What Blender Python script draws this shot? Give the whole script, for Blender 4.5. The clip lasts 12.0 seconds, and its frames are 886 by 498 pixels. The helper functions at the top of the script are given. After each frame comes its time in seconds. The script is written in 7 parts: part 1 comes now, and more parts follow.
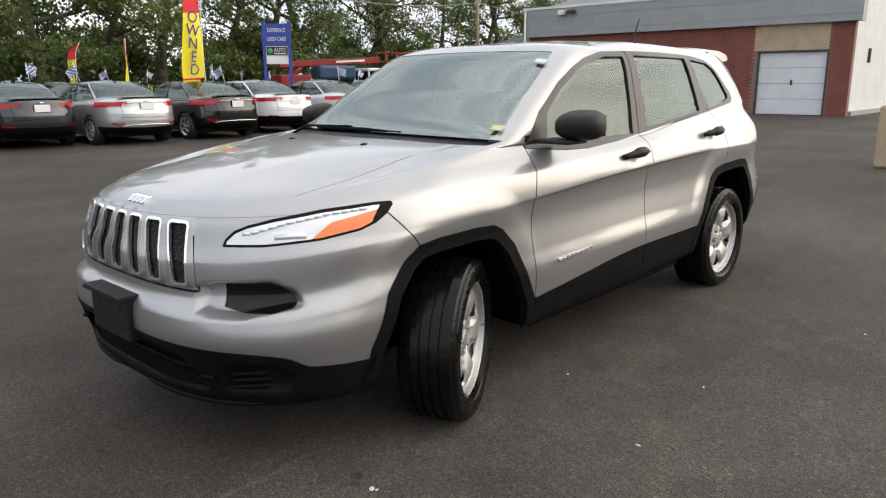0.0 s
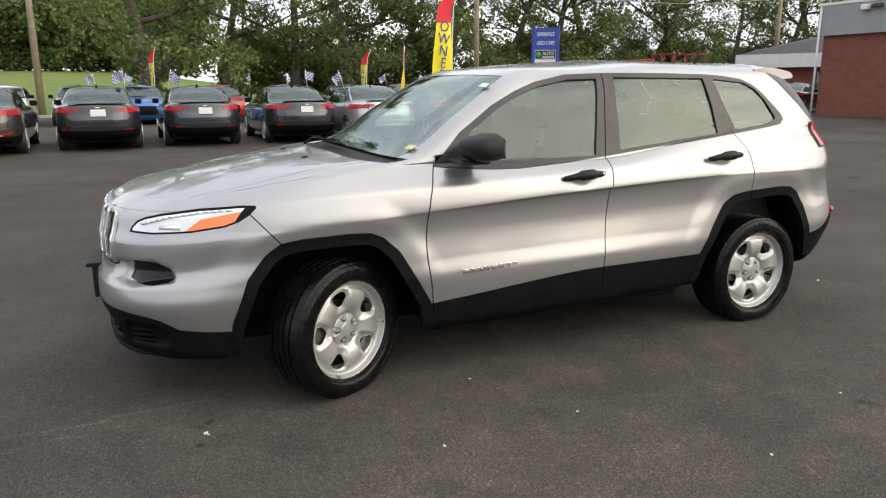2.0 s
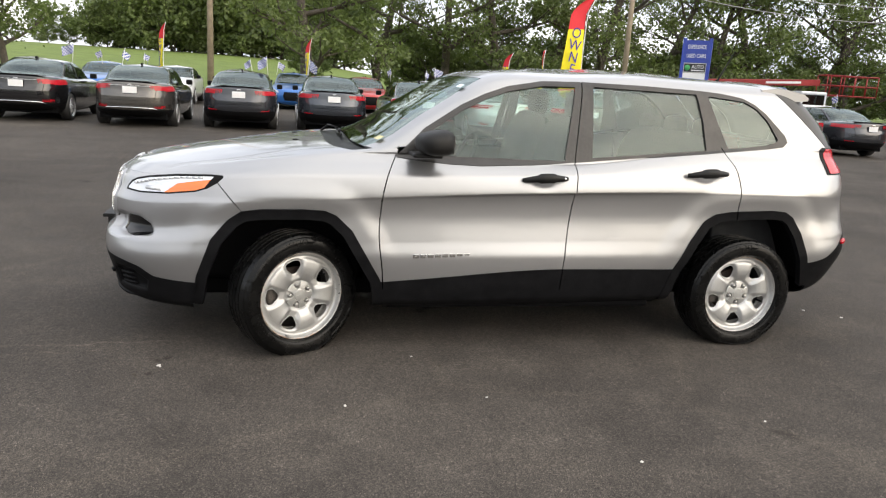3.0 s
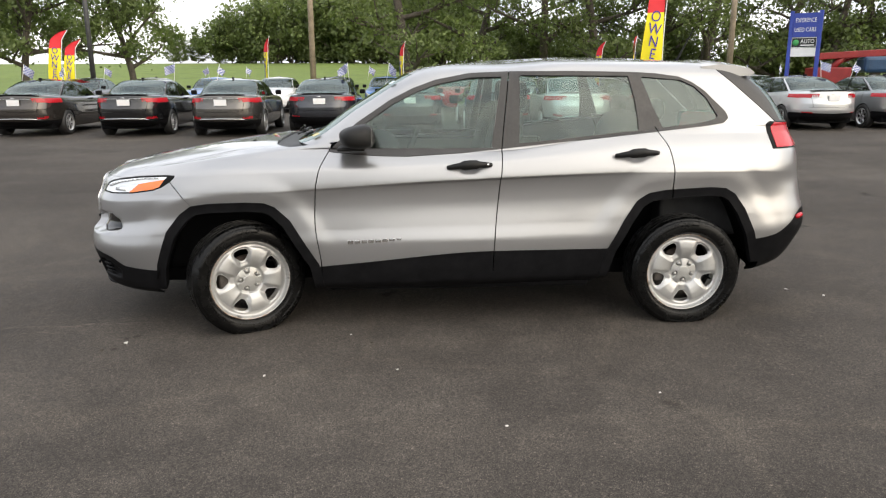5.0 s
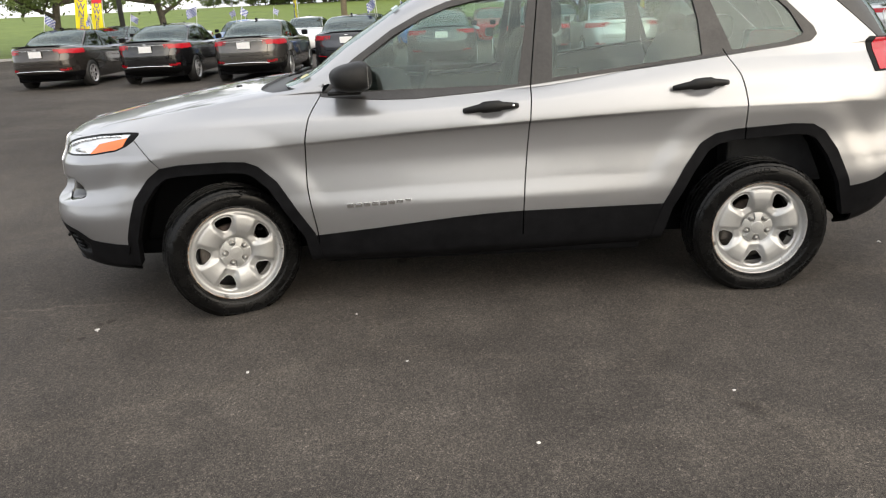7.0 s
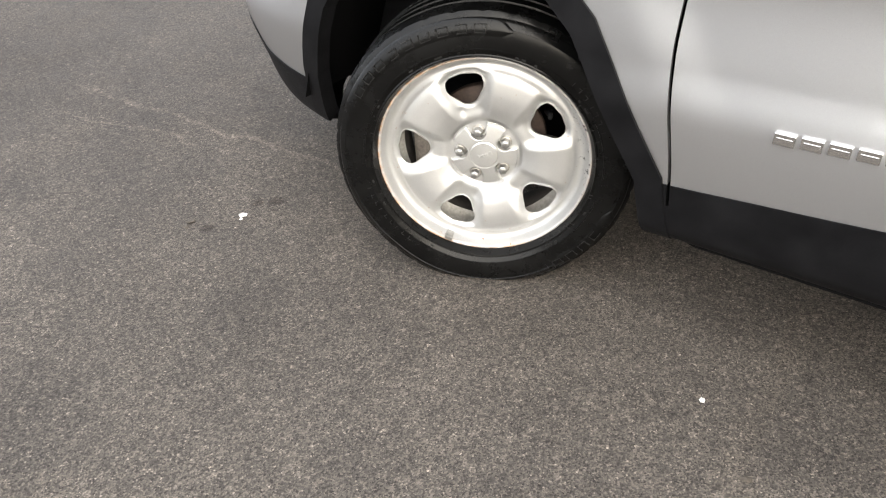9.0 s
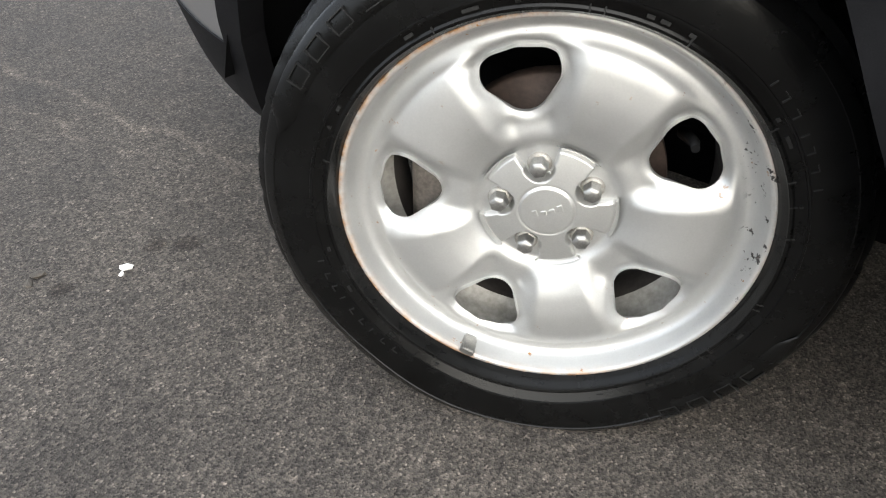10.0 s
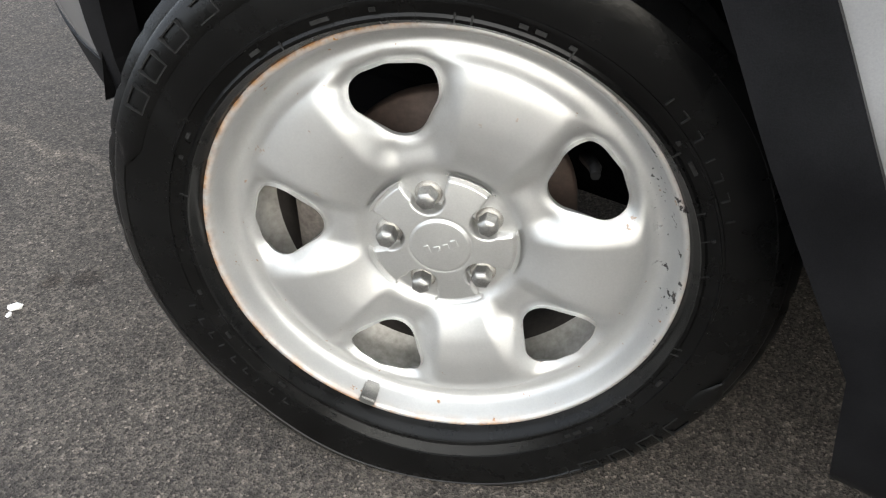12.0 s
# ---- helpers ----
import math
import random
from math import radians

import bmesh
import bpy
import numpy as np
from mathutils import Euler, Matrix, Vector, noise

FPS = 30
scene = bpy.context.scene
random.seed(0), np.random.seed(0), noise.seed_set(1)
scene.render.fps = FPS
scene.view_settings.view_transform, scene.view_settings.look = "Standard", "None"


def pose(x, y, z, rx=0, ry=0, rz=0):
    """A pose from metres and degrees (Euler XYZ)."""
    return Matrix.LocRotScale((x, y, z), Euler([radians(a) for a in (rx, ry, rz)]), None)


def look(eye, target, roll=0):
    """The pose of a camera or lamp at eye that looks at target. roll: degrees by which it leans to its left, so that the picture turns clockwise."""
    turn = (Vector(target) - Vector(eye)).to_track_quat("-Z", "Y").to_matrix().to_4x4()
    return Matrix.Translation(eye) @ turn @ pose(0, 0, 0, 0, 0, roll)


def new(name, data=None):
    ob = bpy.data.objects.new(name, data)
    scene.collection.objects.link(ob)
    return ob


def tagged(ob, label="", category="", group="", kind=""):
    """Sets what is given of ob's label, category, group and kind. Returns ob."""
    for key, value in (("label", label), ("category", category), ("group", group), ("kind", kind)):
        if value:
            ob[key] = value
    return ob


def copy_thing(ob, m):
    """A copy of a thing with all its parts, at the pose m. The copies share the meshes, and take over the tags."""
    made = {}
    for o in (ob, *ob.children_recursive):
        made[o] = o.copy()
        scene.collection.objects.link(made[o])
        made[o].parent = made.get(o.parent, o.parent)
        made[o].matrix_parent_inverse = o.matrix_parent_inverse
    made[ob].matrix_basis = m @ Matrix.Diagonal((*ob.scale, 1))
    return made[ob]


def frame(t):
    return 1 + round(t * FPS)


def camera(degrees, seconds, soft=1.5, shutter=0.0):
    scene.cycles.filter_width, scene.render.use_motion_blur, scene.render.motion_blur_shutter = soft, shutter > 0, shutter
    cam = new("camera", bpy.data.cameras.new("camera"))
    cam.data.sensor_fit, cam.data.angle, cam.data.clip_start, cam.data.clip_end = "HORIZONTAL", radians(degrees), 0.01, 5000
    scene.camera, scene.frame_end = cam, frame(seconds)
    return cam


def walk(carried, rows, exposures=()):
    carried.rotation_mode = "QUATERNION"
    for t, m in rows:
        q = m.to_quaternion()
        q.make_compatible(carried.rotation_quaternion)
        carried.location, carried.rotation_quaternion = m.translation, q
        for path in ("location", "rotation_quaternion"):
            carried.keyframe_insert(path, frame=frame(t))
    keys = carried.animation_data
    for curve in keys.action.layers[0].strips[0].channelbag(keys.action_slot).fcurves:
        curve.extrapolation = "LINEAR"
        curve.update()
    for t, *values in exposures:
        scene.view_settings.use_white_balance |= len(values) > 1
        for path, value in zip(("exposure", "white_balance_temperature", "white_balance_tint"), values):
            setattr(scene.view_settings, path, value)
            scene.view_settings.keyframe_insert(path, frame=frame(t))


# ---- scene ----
cam = camera(63.0, 12.0, 1.2)
PATH = [
    (0, (-2.194, -2.757, 1.387), (-0.762, -1.436, 0.934), -0.3),
    (0.5, (-1.917, -3.105, 1.405), (-0.636, -1.622, 1.002), -1.6),
    (1, (-1.659, -3.456, 1.419), (-0.523, -1.876, 0.959), -1.8),
    (1.5, (-1.348, -3.807, 1.473), (-0.276, -2.186, 1.001), -2.8),
    (2, (-0.942, -4.116, 1.497), (-0.142, -2.338, 1.048), -0.2),
    (2.5, (-0.58, -4.454, 1.496), (0.038, -2.604, 1.055), 2.1),
    (3, (-0.075, -4.705, 1.506), (0.352, -2.804, 1.053), 3.6),
    (3.5, (0.339, -4.929, 1.528), (0.664, -3.025, 1.011), 1.1),
    (3.7, (0.48, -5.029, 1.515), (0.739, -3.103, 1.042), 0.8),
    (5.3, (1.01, -5.141, 1.535), (1.107, -3.199, 1.067), -0.3),
    (5.5, (1.033, -5.134, 1.535), (1.147, -3.192, 1.073), -0.4),
    (6, (1.076, -5.073, 1.532), (1.181, -3.138, 1.039), -1.1),
    (6.5, (1.089, -4.81, 1.512), (1.167, -2.881, 0.988), -1.0),
    (7, (1.127, -4.402, 1.467), (1.101, -2.505, 0.837), -2.9),
    (7.5, (1.188, -3.883, 1.456), (0.796, -2.08, 0.684), -1.6),
    (7.7, (1.168, -3.661, 1.398), (0.643, -1.918, 0.569), -1.5),
    (9.3, (0.631, -1.857, 1.087), (-0.350, -0.656, -0.176), -3.6),
    (9.5, (0.489, -1.764, 1.049), (-0.442, -0.572, -0.258), -4.7),
    (10, (0.332, -1.475, 0.798), (-0.629, -0.216, -0.423), 0.3),
    (10.5, (0.312, -1.344, 0.710), (-0.577, -0.043, -0.522), 2.1),
    (11, (0.307, -1.335, 0.690), (-0.609, 0.019, -0.461), 0.9),
    (11.5, (0.329, -1.334, 0.706), (-0.599, 0.023, -0.432), 1.3),
    (12, (0.363, -1.336, 0.763), (-0.581, -0.037, -0.429), 0.1),
]
EXPOSURES = [(0, 0.56, 6600, 12), (2.5, 0.74, 6650, 12), (3.5, 0.90, 6650, 11), (5.5, 0.78, 6700, 11), (6.5, 0.76, 6750, 11), (7.0, 0.78, 6700, 11), (7.5, 1.15, 6900, 13), (9.4, 1.86, 6350, 10), (10.2, 1.42, 6150, 9), (12, 1.44, 6150, 9)]
walk(cam, [(t, look(eye, target, roll)) for t, eye, target, roll in PATH], EXPOSURES)

# ---- world, sun, exposure ----
world = bpy.data.worlds.new("sky")
scene.world = world
world.use_nodes = True
SUN_DIR = Vector((0.70, -0.66, 0.42)).normalized()


def build_sky():
    nt = world.node_tree
    nt.nodes.clear()
    out = nt.nodes.new("ShaderNodeOutputWorld")
    bg = nt.nodes.new("ShaderNodeBackground")
    sky = nt.nodes.new("ShaderNodeTexSky")
    sky.sky_type = "NISHITA"
    sky.sun_disc = False
    sky.sun_elevation = math.asin(SUN_DIR.z)
    sky.sun_rotation = math.atan2(SUN_DIR.x, SUN_DIR.y)
    sky.air_density, sky.dust_density, sky.ozone_density = 1.0, 3.0, 1.0
    co = nt.nodes.new("ShaderNodeTexCoord")
    flat = nt.nodes.new("ShaderNodeMapping")
    flat.inputs["Scale"].default_value = (1.2, 1.2, 4.0)
    cloud = nt.nodes.new("ShaderNodeTexNoise")
    cloud.inputs["Scale"].default_value = 2.2
    cloud.inputs["Detail"].default_value = 3
    cloud.inputs["Roughness"].default_value = 0.55
    ramp = nt.nodes.new("ShaderNodeValToRGB")
    ramp.color_ramp.elements[0].position = 0.36
    ramp.color_ramp.elements[0].color = (5.0, 5.3, 5.7, 1)
    ramp.color_ramp.elements[1].position = 0.66
    ramp.color_ramp.elements[1].color = (9.5, 9.4, 9.1, 1)
    mix = nt.nodes.new("ShaderNodeMixRGB")
    mix.inputs["Fac"].default_value = 0.86
    toward = nt.nodes.new("ShaderNodeVectorMath")
    toward.operation = "DOT_PRODUCT"
    toward.inputs[1].default_value = SUN_DIR
    veil = nt.nodes.new("ShaderNodeMapRange")
    veil.inputs["From Min"].default_value, veil.inputs["From Max"].default_value = -0.2, 1.0
    power = nt.nodes.new("ShaderNodeMath")
    power.operation = "POWER"
    power.inputs[1].default_value = 2.7
    warm = nt.nodes.new("ShaderNodeMixRGB")
    warm.inputs["Color1"].default_value = (0.80, 0.82, 0.86, 1)
    warm.inputs["Color2"].default_value = (1.46, 1.39, 1.26, 1)
    lit = nt.nodes.new("ShaderNodeMixRGB")
    lit.blend_type = "MULTIPLY"
    lit.inputs["Fac"].default_value = 1.0
    bg.inputs["Strength"].default_value = 0.14
    lk = nt.links.new
    lk(co.outputs["Generated"], flat.inputs["Vector"])
    lk(flat.outputs["Vector"], cloud.inputs["Vector"])
    lk(cloud.outputs["Fac"], ramp.inputs["Fac"])
    lk(sky.outputs["Color"], mix.inputs["Color1"])
    lk(co.outputs["Generated"], toward.inputs[0])
    lk(toward.outputs["Value"], veil.inputs["Value"])
    lk(veil.outputs["Result"], power.inputs[0])
    lk(power.outputs["Value"], warm.inputs["Fac"])
    lk(ramp.outputs["Color"], lit.inputs["Color1"])
    # the cloud is a little brighter overhead than at the horizon
    parts = nt.nodes.new("ShaderNodeSeparateXYZ")
    lk(co.outputs["Generated"], parts.inputs[0])
    rise = nt.nodes.new("ShaderNodeMapRange")
    rise.inputs["From Min"].default_value, rise.inputs["From Max"].default_value = 0.0, 0.85
    rise.inputs["To Min"].default_value, rise.inputs["To Max"].default_value = 0.95, 1.25
    lk(parts.outputs["Z"], rise.inputs["Value"])
    over = nt.nodes.new("ShaderNodeVectorMath")
    over.operation = "SCALE"
    lk(warm.outputs["Color"], over.inputs[0])
    lk(rise.outputs["Result"], over.inputs["Scale"])
    lk(over.outputs["Vector"], lit.inputs["Color2"])
    lk(lit.outputs["Color"], mix.inputs["Color2"])
    lk(mix.outputs["Color"], bg.inputs["Color"])
    lk(bg.outputs["Background"], out.inputs["Surface"])


build_sky()
sun = new("sun", bpy.data.lights.new("sun", "SUN"))
sun.data.energy = 0.4
sun.data.angle = radians(60)
sun.data.color = (1.0, 0.95, 0.86)
sun.matrix_world = look(SUN_DIR * 60, (0, 0, 0))


# ---- materials ----
def principled(name, colour, rough=0.5, metal=0.0, coat=0.0, **more):
    m = bpy.data.materials.new(name)
    m.use_nodes = True
    b = m.node_tree.nodes["Principled BSDF"]
    b.inputs["Base Color"].default_value = (*colour, 1)
    b.inputs["Roughness"].default_value = rough
    b.inputs["Metallic"].default_value = metal
    b.inputs["Coat Weight"].default_value = coat
    b.inputs["Coat Roughness"].default_value = 0.04
    for key, value in more.items():
        b.inputs[key.replace("_", " ").title()].default_value = value
    return m


def node(m, kind, **values):
    n = m.node_tree.nodes.new(kind)
    for key, value in values.items():
        n.inputs[key.replace("_", " ").title()].default_value = value
    return n


def link(m, a, b):
    m.node_tree.links.new(a, b)


def object_co(m):
    return node(m, "ShaderNodeTexCoord").outputs["Object"]


def noise_of(m, scale, detail=4, rough=0.6, co=None):
    n = node(m, "ShaderNodeTexNoise", scale=scale, detail=detail, roughness=rough)
    link(m, co or object_co(m), n.inputs["Vector"])
    return n.outputs["Fac"]


def ramp_of(m, fac, *stops):
    r = node(m, "ShaderNodeValToRGB")
    while len(r.color_ramp.elements) < len(stops):
        r.color_ramp.elements.new(0.5)
    for e, (p, c) in zip(r.color_ramp.elements, stops):
        e.position, e.color = p, (*c, 1) if len(c) == 3 else c
    link(m, fac, r.inputs["Fac"])
    return r.outputs["Color"]


def mixed(m, fac, a, b, kind="MIX"):
    n = node(m, "ShaderNodeMixRGB")
    n.blend_type = kind
    for slot, v in (("Fac", fac), ("Color1", a), ("Color2", b)):
        if isinstance(v, (int, float)):
            n.inputs[slot].default_value = v
        elif isinstance(v, tuple):
            n.inputs[slot].default_value = (*v, 1)
        else:
            link(m, v, n.inputs[slot])
    return n.outputs["Color"]


def bump(m, height, strength=0.3, distance=0.01):
    n = node(m, "ShaderNodeBump", strength=strength, distance=distance)
    link(m, height, n.inputs["Height"])
    link(m, n.outputs["Normal"], m.node_tree.nodes["Principled BSDF"].inputs["Normal"])


def feed(m, slot, socket):
    link(m, socket, m.node_tree.nodes["Principled BSDF"].inputs[slot])


def varied(name, dark, light, scale, rough=0.6, metal=0.0, relief=0.2, distance=0.004, detail=5, coat=0.0, fine=0):
    """A surface whose colour wanders between two tones, with grain in the relief."""
    m = principled(name, light, rough, metal, coat)
    co = object_co(m)
    a = noise_of(m, scale, detail, 0.6, co)
    b = noise_of(m, (fine or scale * 9), 3, 0.6, co)
    c = ramp_of(m, mixed(m, 0.4, a, b), (0.35, dark), (0.65, light))
    feed(m, "Base Color", c)
    bump(m, b, relief, distance)
    return m


def paint(name, colour, metal=0.75, rough=0.3, flake=0.05):
    """Car lacquer: fine metal flake under a clear coat, with a little road dust."""
    m = principled(name, colour, rough, metal, 1.0)
    co = object_co(m)
    fl = noise_of(m, 900, 2, 0.5, co)
    dust = noise_of(m, 3.0, 6, 0.7, co)
    lo = tuple(c * (1 - flake) for c in colour)
    hi = tuple(min(1, c * (1 + flake)) for c in colour)
    feed(m, "Base Color", ramp_of(m, fl, (0.3, lo), (0.7, hi)))
    feed(m, "Roughness", ramp_of(m, dust, (0.3, (rough * 0.97,) * 3), (0.75, (rough * 1.06,) * 3)))
    return m


def glass(name, tint, rough=0.0, clear=0.75, mirror=1.9):
    """Toughened car glass: a thin tinted pane that mirrors more at grazing angles."""
    m = bpy.data.materials.new(name)
    m.use_nodes = True
    nt = m.node_tree
    nt.nodes.clear()
    out = nt.nodes.new("ShaderNodeOutputMaterial")
    tr = node(m, "ShaderNodeBsdfTransparent")
    tr.inputs["Color"].default_value = (*(c * clear for c in tint), 1)
    gl = node(m, "ShaderNodeBsdfGlossy")
    gl.inputs["Roughness"].default_value = rough
    gl.inputs["Color"].default_value = (0.84, 0.95, 0.91, 1)
    fr = node(m, "ShaderNodeFresnel")
    fr.inputs["IOR"].default_value = mirror
    mx = node(m, "ShaderNodeMixShader")
    link(m, fr.outputs["Fac"], mx.inputs["Fac"])
    link(m, tr.outputs["BSDF"], mx.inputs[1])
    link(m, gl.outputs["BSDF"], mx.inputs[2])
    link(m, mx.outputs["Shader"], out.inputs["Surface"])
    return m


SILVER = paint("silver_paint", (0.365, 0.365, 0.37), 0.78, 0.36)
CLADDING = varied("grained_black_plastic", (0.004, 0.004, 0.0045), (0.010, 0.010, 0.011), 14, 0.48, 0, 0.2, 0.0008, fine=900)
TRIM = varied("satin_black_trim", (0.006, 0.006, 0.0065), (0.012, 0.012, 0.012), 20, 0.34, 0, 0.05, 0.0005)
for matt in (CLADDING, TRIM):
    matt.node_tree.nodes["Principled BSDF"].inputs["Specular IOR Level"].default_value = 0.06
PILLAR = varied("dark_grey_film", (0.03, 0.028, 0.027), (0.048, 0.045, 0.043), 8, 0.33, 0.2, 0.05, 0.0005)
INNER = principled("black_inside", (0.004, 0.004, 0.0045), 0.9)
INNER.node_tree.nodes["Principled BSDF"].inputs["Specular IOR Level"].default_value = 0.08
CHROME = principled("chrome", (0.8, 0.8, 0.8), 0.12, 1.0)
SATIN_CHROME = principled("satin_chrome", (0.90, 0.90, 0.90), 0.22, 0.95)
GLASS = glass("green_tinted_glass", (0.78, 0.94, 0.88), 0.0, 0.86, 1.8)
SCREEN_GLASS = glass("laminated_screen_glass", (0.78, 0.94, 0.88), 0.0, 0.82, 3.3)
PRIVACY = glass("grey_tinted_glass", (0.62, 0.72, 0.68))
RUBBER = varied("worn_tyre_rubber", (0.010, 0.010, 0.010), (0.028, 0.027, 0.026), 9, 0.55, 0, 0.3, 0.001, fine=260)
RED_LENS = principled("red_lamp_lens", (0.42, 0.005, 0.014), 0.16, 0.0, 0.2)
GLOSS_BLACK = principled("gloss_black_plastic", (0.006, 0.006, 0.007), 0.16, 0.0, 0.1)
GLOSS_BLACK.node_tree.nodes["Principled BSDF"].inputs["Specular IOR Level"].default_value = 0.25
AMBER = principled("amber_lamp_lens", (0.85, 0.19, 0.03), 0.15, 0.0, 1.0)
LAMP_CLEAR = principled("clear_lamp_lens", (0.72, 0.74, 0.76), 0.12, 0.35, 1.0)


# ---- mesh tools ----
def mesh_object(name, verts, faces, material, parent=None, label="", smooth=True):
    me = bpy.data.meshes.new(name)
    me.from_pydata([tuple(v) for v in verts], [], [tuple(f) for f in faces])
    me.materials.append(material)
    me.polygons.foreach_set("use_smooth", [smooth] * len(me.polygons))
    me.update()
    ob = new(name, me)
    if parent:
        ob.parent = parent
    if label:
        ob["label"] = label
    return ob


def part(name, bm, material, parent=None, label="", smooth=False, split=None):
    """Links a bmesh as one mesh object under a thing or a part."""
    me = bpy.data.meshes.new(name)
    if smooth:
        for f in bm.faces:
            f.smooth = True
        if split:
            for e in bm.edges:
                if len(e.link_faces) == 2 and e.calc_face_angle(0) > radians(split):
                    e.smooth = False
    bm.normal_update()
    bm.to_mesh(me)
    bm.free()
    me.materials.append(material)
    ob = new(name, me)
    if parent:
        ob.parent = parent
    if label:
        ob["label"] = label
    return ob


def add_box(bm, lo, hi, m=None, bevel=0.0):
    sub = bmesh.new()
    bmesh.ops.create_cube(sub, size=1)
    c = [(a + b) / 2 for a, b in zip(lo, hi)]
    s = [abs(b - a) for a, b in zip(lo, hi)]
    bmesh.ops.transform(sub, verts=sub.verts, matrix=Matrix.Translation(c) @ Matrix.Diagonal((*s, 1)))
    if bevel:
        bmesh.ops.bevel(sub, geom=sub.edges[:], offset=bevel, segments=2, affect="EDGES", profile=0.5)
    if m:
        bmesh.ops.transform(sub, verts=sub.verts, matrix=m)
    join(bm, sub)
    return bm


def join(bm, sub):
    """Moves all of sub into bm."""
    index = {v: bm.verts.new(v.co) for v in sub.verts}
    for f in sub.faces:
        g = bm.faces.new([index[v] for v in f.verts])
        g.smooth = f.smooth
    sub.free()


def box(lo, hi, bevel=0.0, m=None):
    return add_box(bmesh.new(), lo, hi, m, bevel)


def add_tube(bm, points, radii, sides=8, caps=True):
    """A tapered tube along points."""
    points = [Vector(p) for p in points]
    rings = []
    side = None
    for i, p in enumerate(points):
        way = (points[min(i + 1, len(points) - 1)] - points[max(i - 1, 0)]).normalized()
        if side is None:
            side = way.orthogonal().normalized()
        else:
            side = (side - way * side.dot(way)).normalized()
        other = way.cross(side)
        r = radii[i] if hasattr(radii, "__len__") else radii
        rings.append([bm.verts.new(p + r * (math.cos(a) * side + math.sin(a) * other)) for a in (2 * math.pi * k / sides for k in range(sides))])
    for a, b in zip(rings, rings[1:]):
        for k in range(sides):
            f = bm.faces.new((a[k], a[(k + 1) % sides], b[(k + 1) % sides], b[k]))
            f.smooth = True
    if caps:
        bm.faces.new(rings[0][::-1])
        bm.faces.new(rings[-1])
    return bm


def tube(points, radii, sides=8):
    return add_tube(bmesh.new(), points, radii, sides)


def lathe(profile, segments=64, m=None, close=False):
    """Turns (radius, depth) pairs about the y axis; depth runs along -y."""
    bm = bmesh.new()
    rings = []
    for r, d in profile:
        rings.append([bm.verts.new((r * math.cos(a), -d, r * math.sin(a))) for a in (2 * math.pi * k / segments for k in range(segments))])
    pairs = list(zip(rings, rings[1:]))
    if close:
        pairs.append((rings[-1], rings[0]))
    for a, b in pairs:
        for k in range(segments):
            f = bm.faces.new((a[k], b[k], b[(k + 1) % segments], a[(k + 1) % segments]))
            f.smooth = True
    if m:
        bmesh.ops.transform(bm, verts=bm.verts, matrix=m)
    return bm


def smoothstep(a, b, x):
    t = np.clip((x - a) / (b - a), 0, 1)
    return t * t * (3 - 2 * t)


def poly_dist(px, pz, poly, radius=0.0):
    """Signed distance (inside: minus) to a polygon with corners rounded by radius."""
    poly = np.asarray(poly, float)
    d = np.full(px.shape, 1e9)
    inside = np.zeros(px.shape, bool)
    for a, b in zip(poly, np.roll(poly, -1, 0)):
        e = b - a
        wx, wz = px - a[0], pz - a[1]
        t = np.clip((wx * e[0] + wz * e[1]) / max(e @ e, 1e-12), 0, 1)
        d = np.minimum(d, (wx - e[0] * t) ** 2 + (wz - e[1] * t) ** 2)
        c = ((a[1] > pz) != (b[1] > pz)) & (px < (b[0] - a[0]) * (pz - a[1]) / (b[1] - a[1] + 1e-15) + a[0])
        inside ^= c
    return np.where(inside, -1, 1) * np.sqrt(d) - radius


def line_dist(px, pz, pts):
    """Signed offset in x from a curve x(z) given by points from top to bottom (rear of it: plus)."""
    pts = np.asarray(sorted(pts, key=lambda q: q[1]), float)
    return px - curve(pz, pts[:, 1], pts[:, 0])


def curve(x, xs, ys):
    """A smooth monotone curve through keys (straight on beyond the ends)."""
    xs, ys = np.asarray(xs, float), np.asarray(ys, float)
    h = np.diff(xs)
    s = np.diff(ys, axis=0) / h.reshape((-1,) + (1,) * (ys.ndim - 1))
    m = np.zeros_like(ys)
    same = s[:-1] * s[1:] > 0
    w1, w2 = 2 * h[1:] + h[:-1], h[1:] + 2 * h[:-1]
    shape = (-1,) + (1,) * (ys.ndim - 1)
    w1, w2 = w1.reshape(shape), w2.reshape(shape)
    with np.errstate(divide="ignore", invalid="ignore"):
        inner = (w1 + w2) / (w1 / s[:-1] + w2 / s[1:])
    m[1:-1] = np.where(same, inner, 0)
    m[0], m[-1] = s[0], s[-1]
    k = np.clip(np.searchsorted(xs, x) - 1, 0, len(xs) - 2)
    t = (x - xs[k]) / h[k]
    lo, hi = x < xs[0], x > xs[-1]
    hk = h[k]
    if ys.ndim > 1:
        t, hk = t[..., None], hk[..., None]
        lo, hi = lo[..., None], hi[..., None]
    y0, y1, m0, m1 = ys[k], ys[k + 1], m[k], m[k + 1]
    v = y0 * (1 + 2 * t) * (1 - t) ** 2 + hk * m0 * t * (1 - t) ** 2 + y1 * t * t * (3 - 2 * t) + hk * m1 * t * t * (t - 1)
    v = np.where(lo, ys[0] + m[0] * t * hk, v)
    return np.where(hi, ys[-1] + m[-1] * (t - 1) * hk, v)


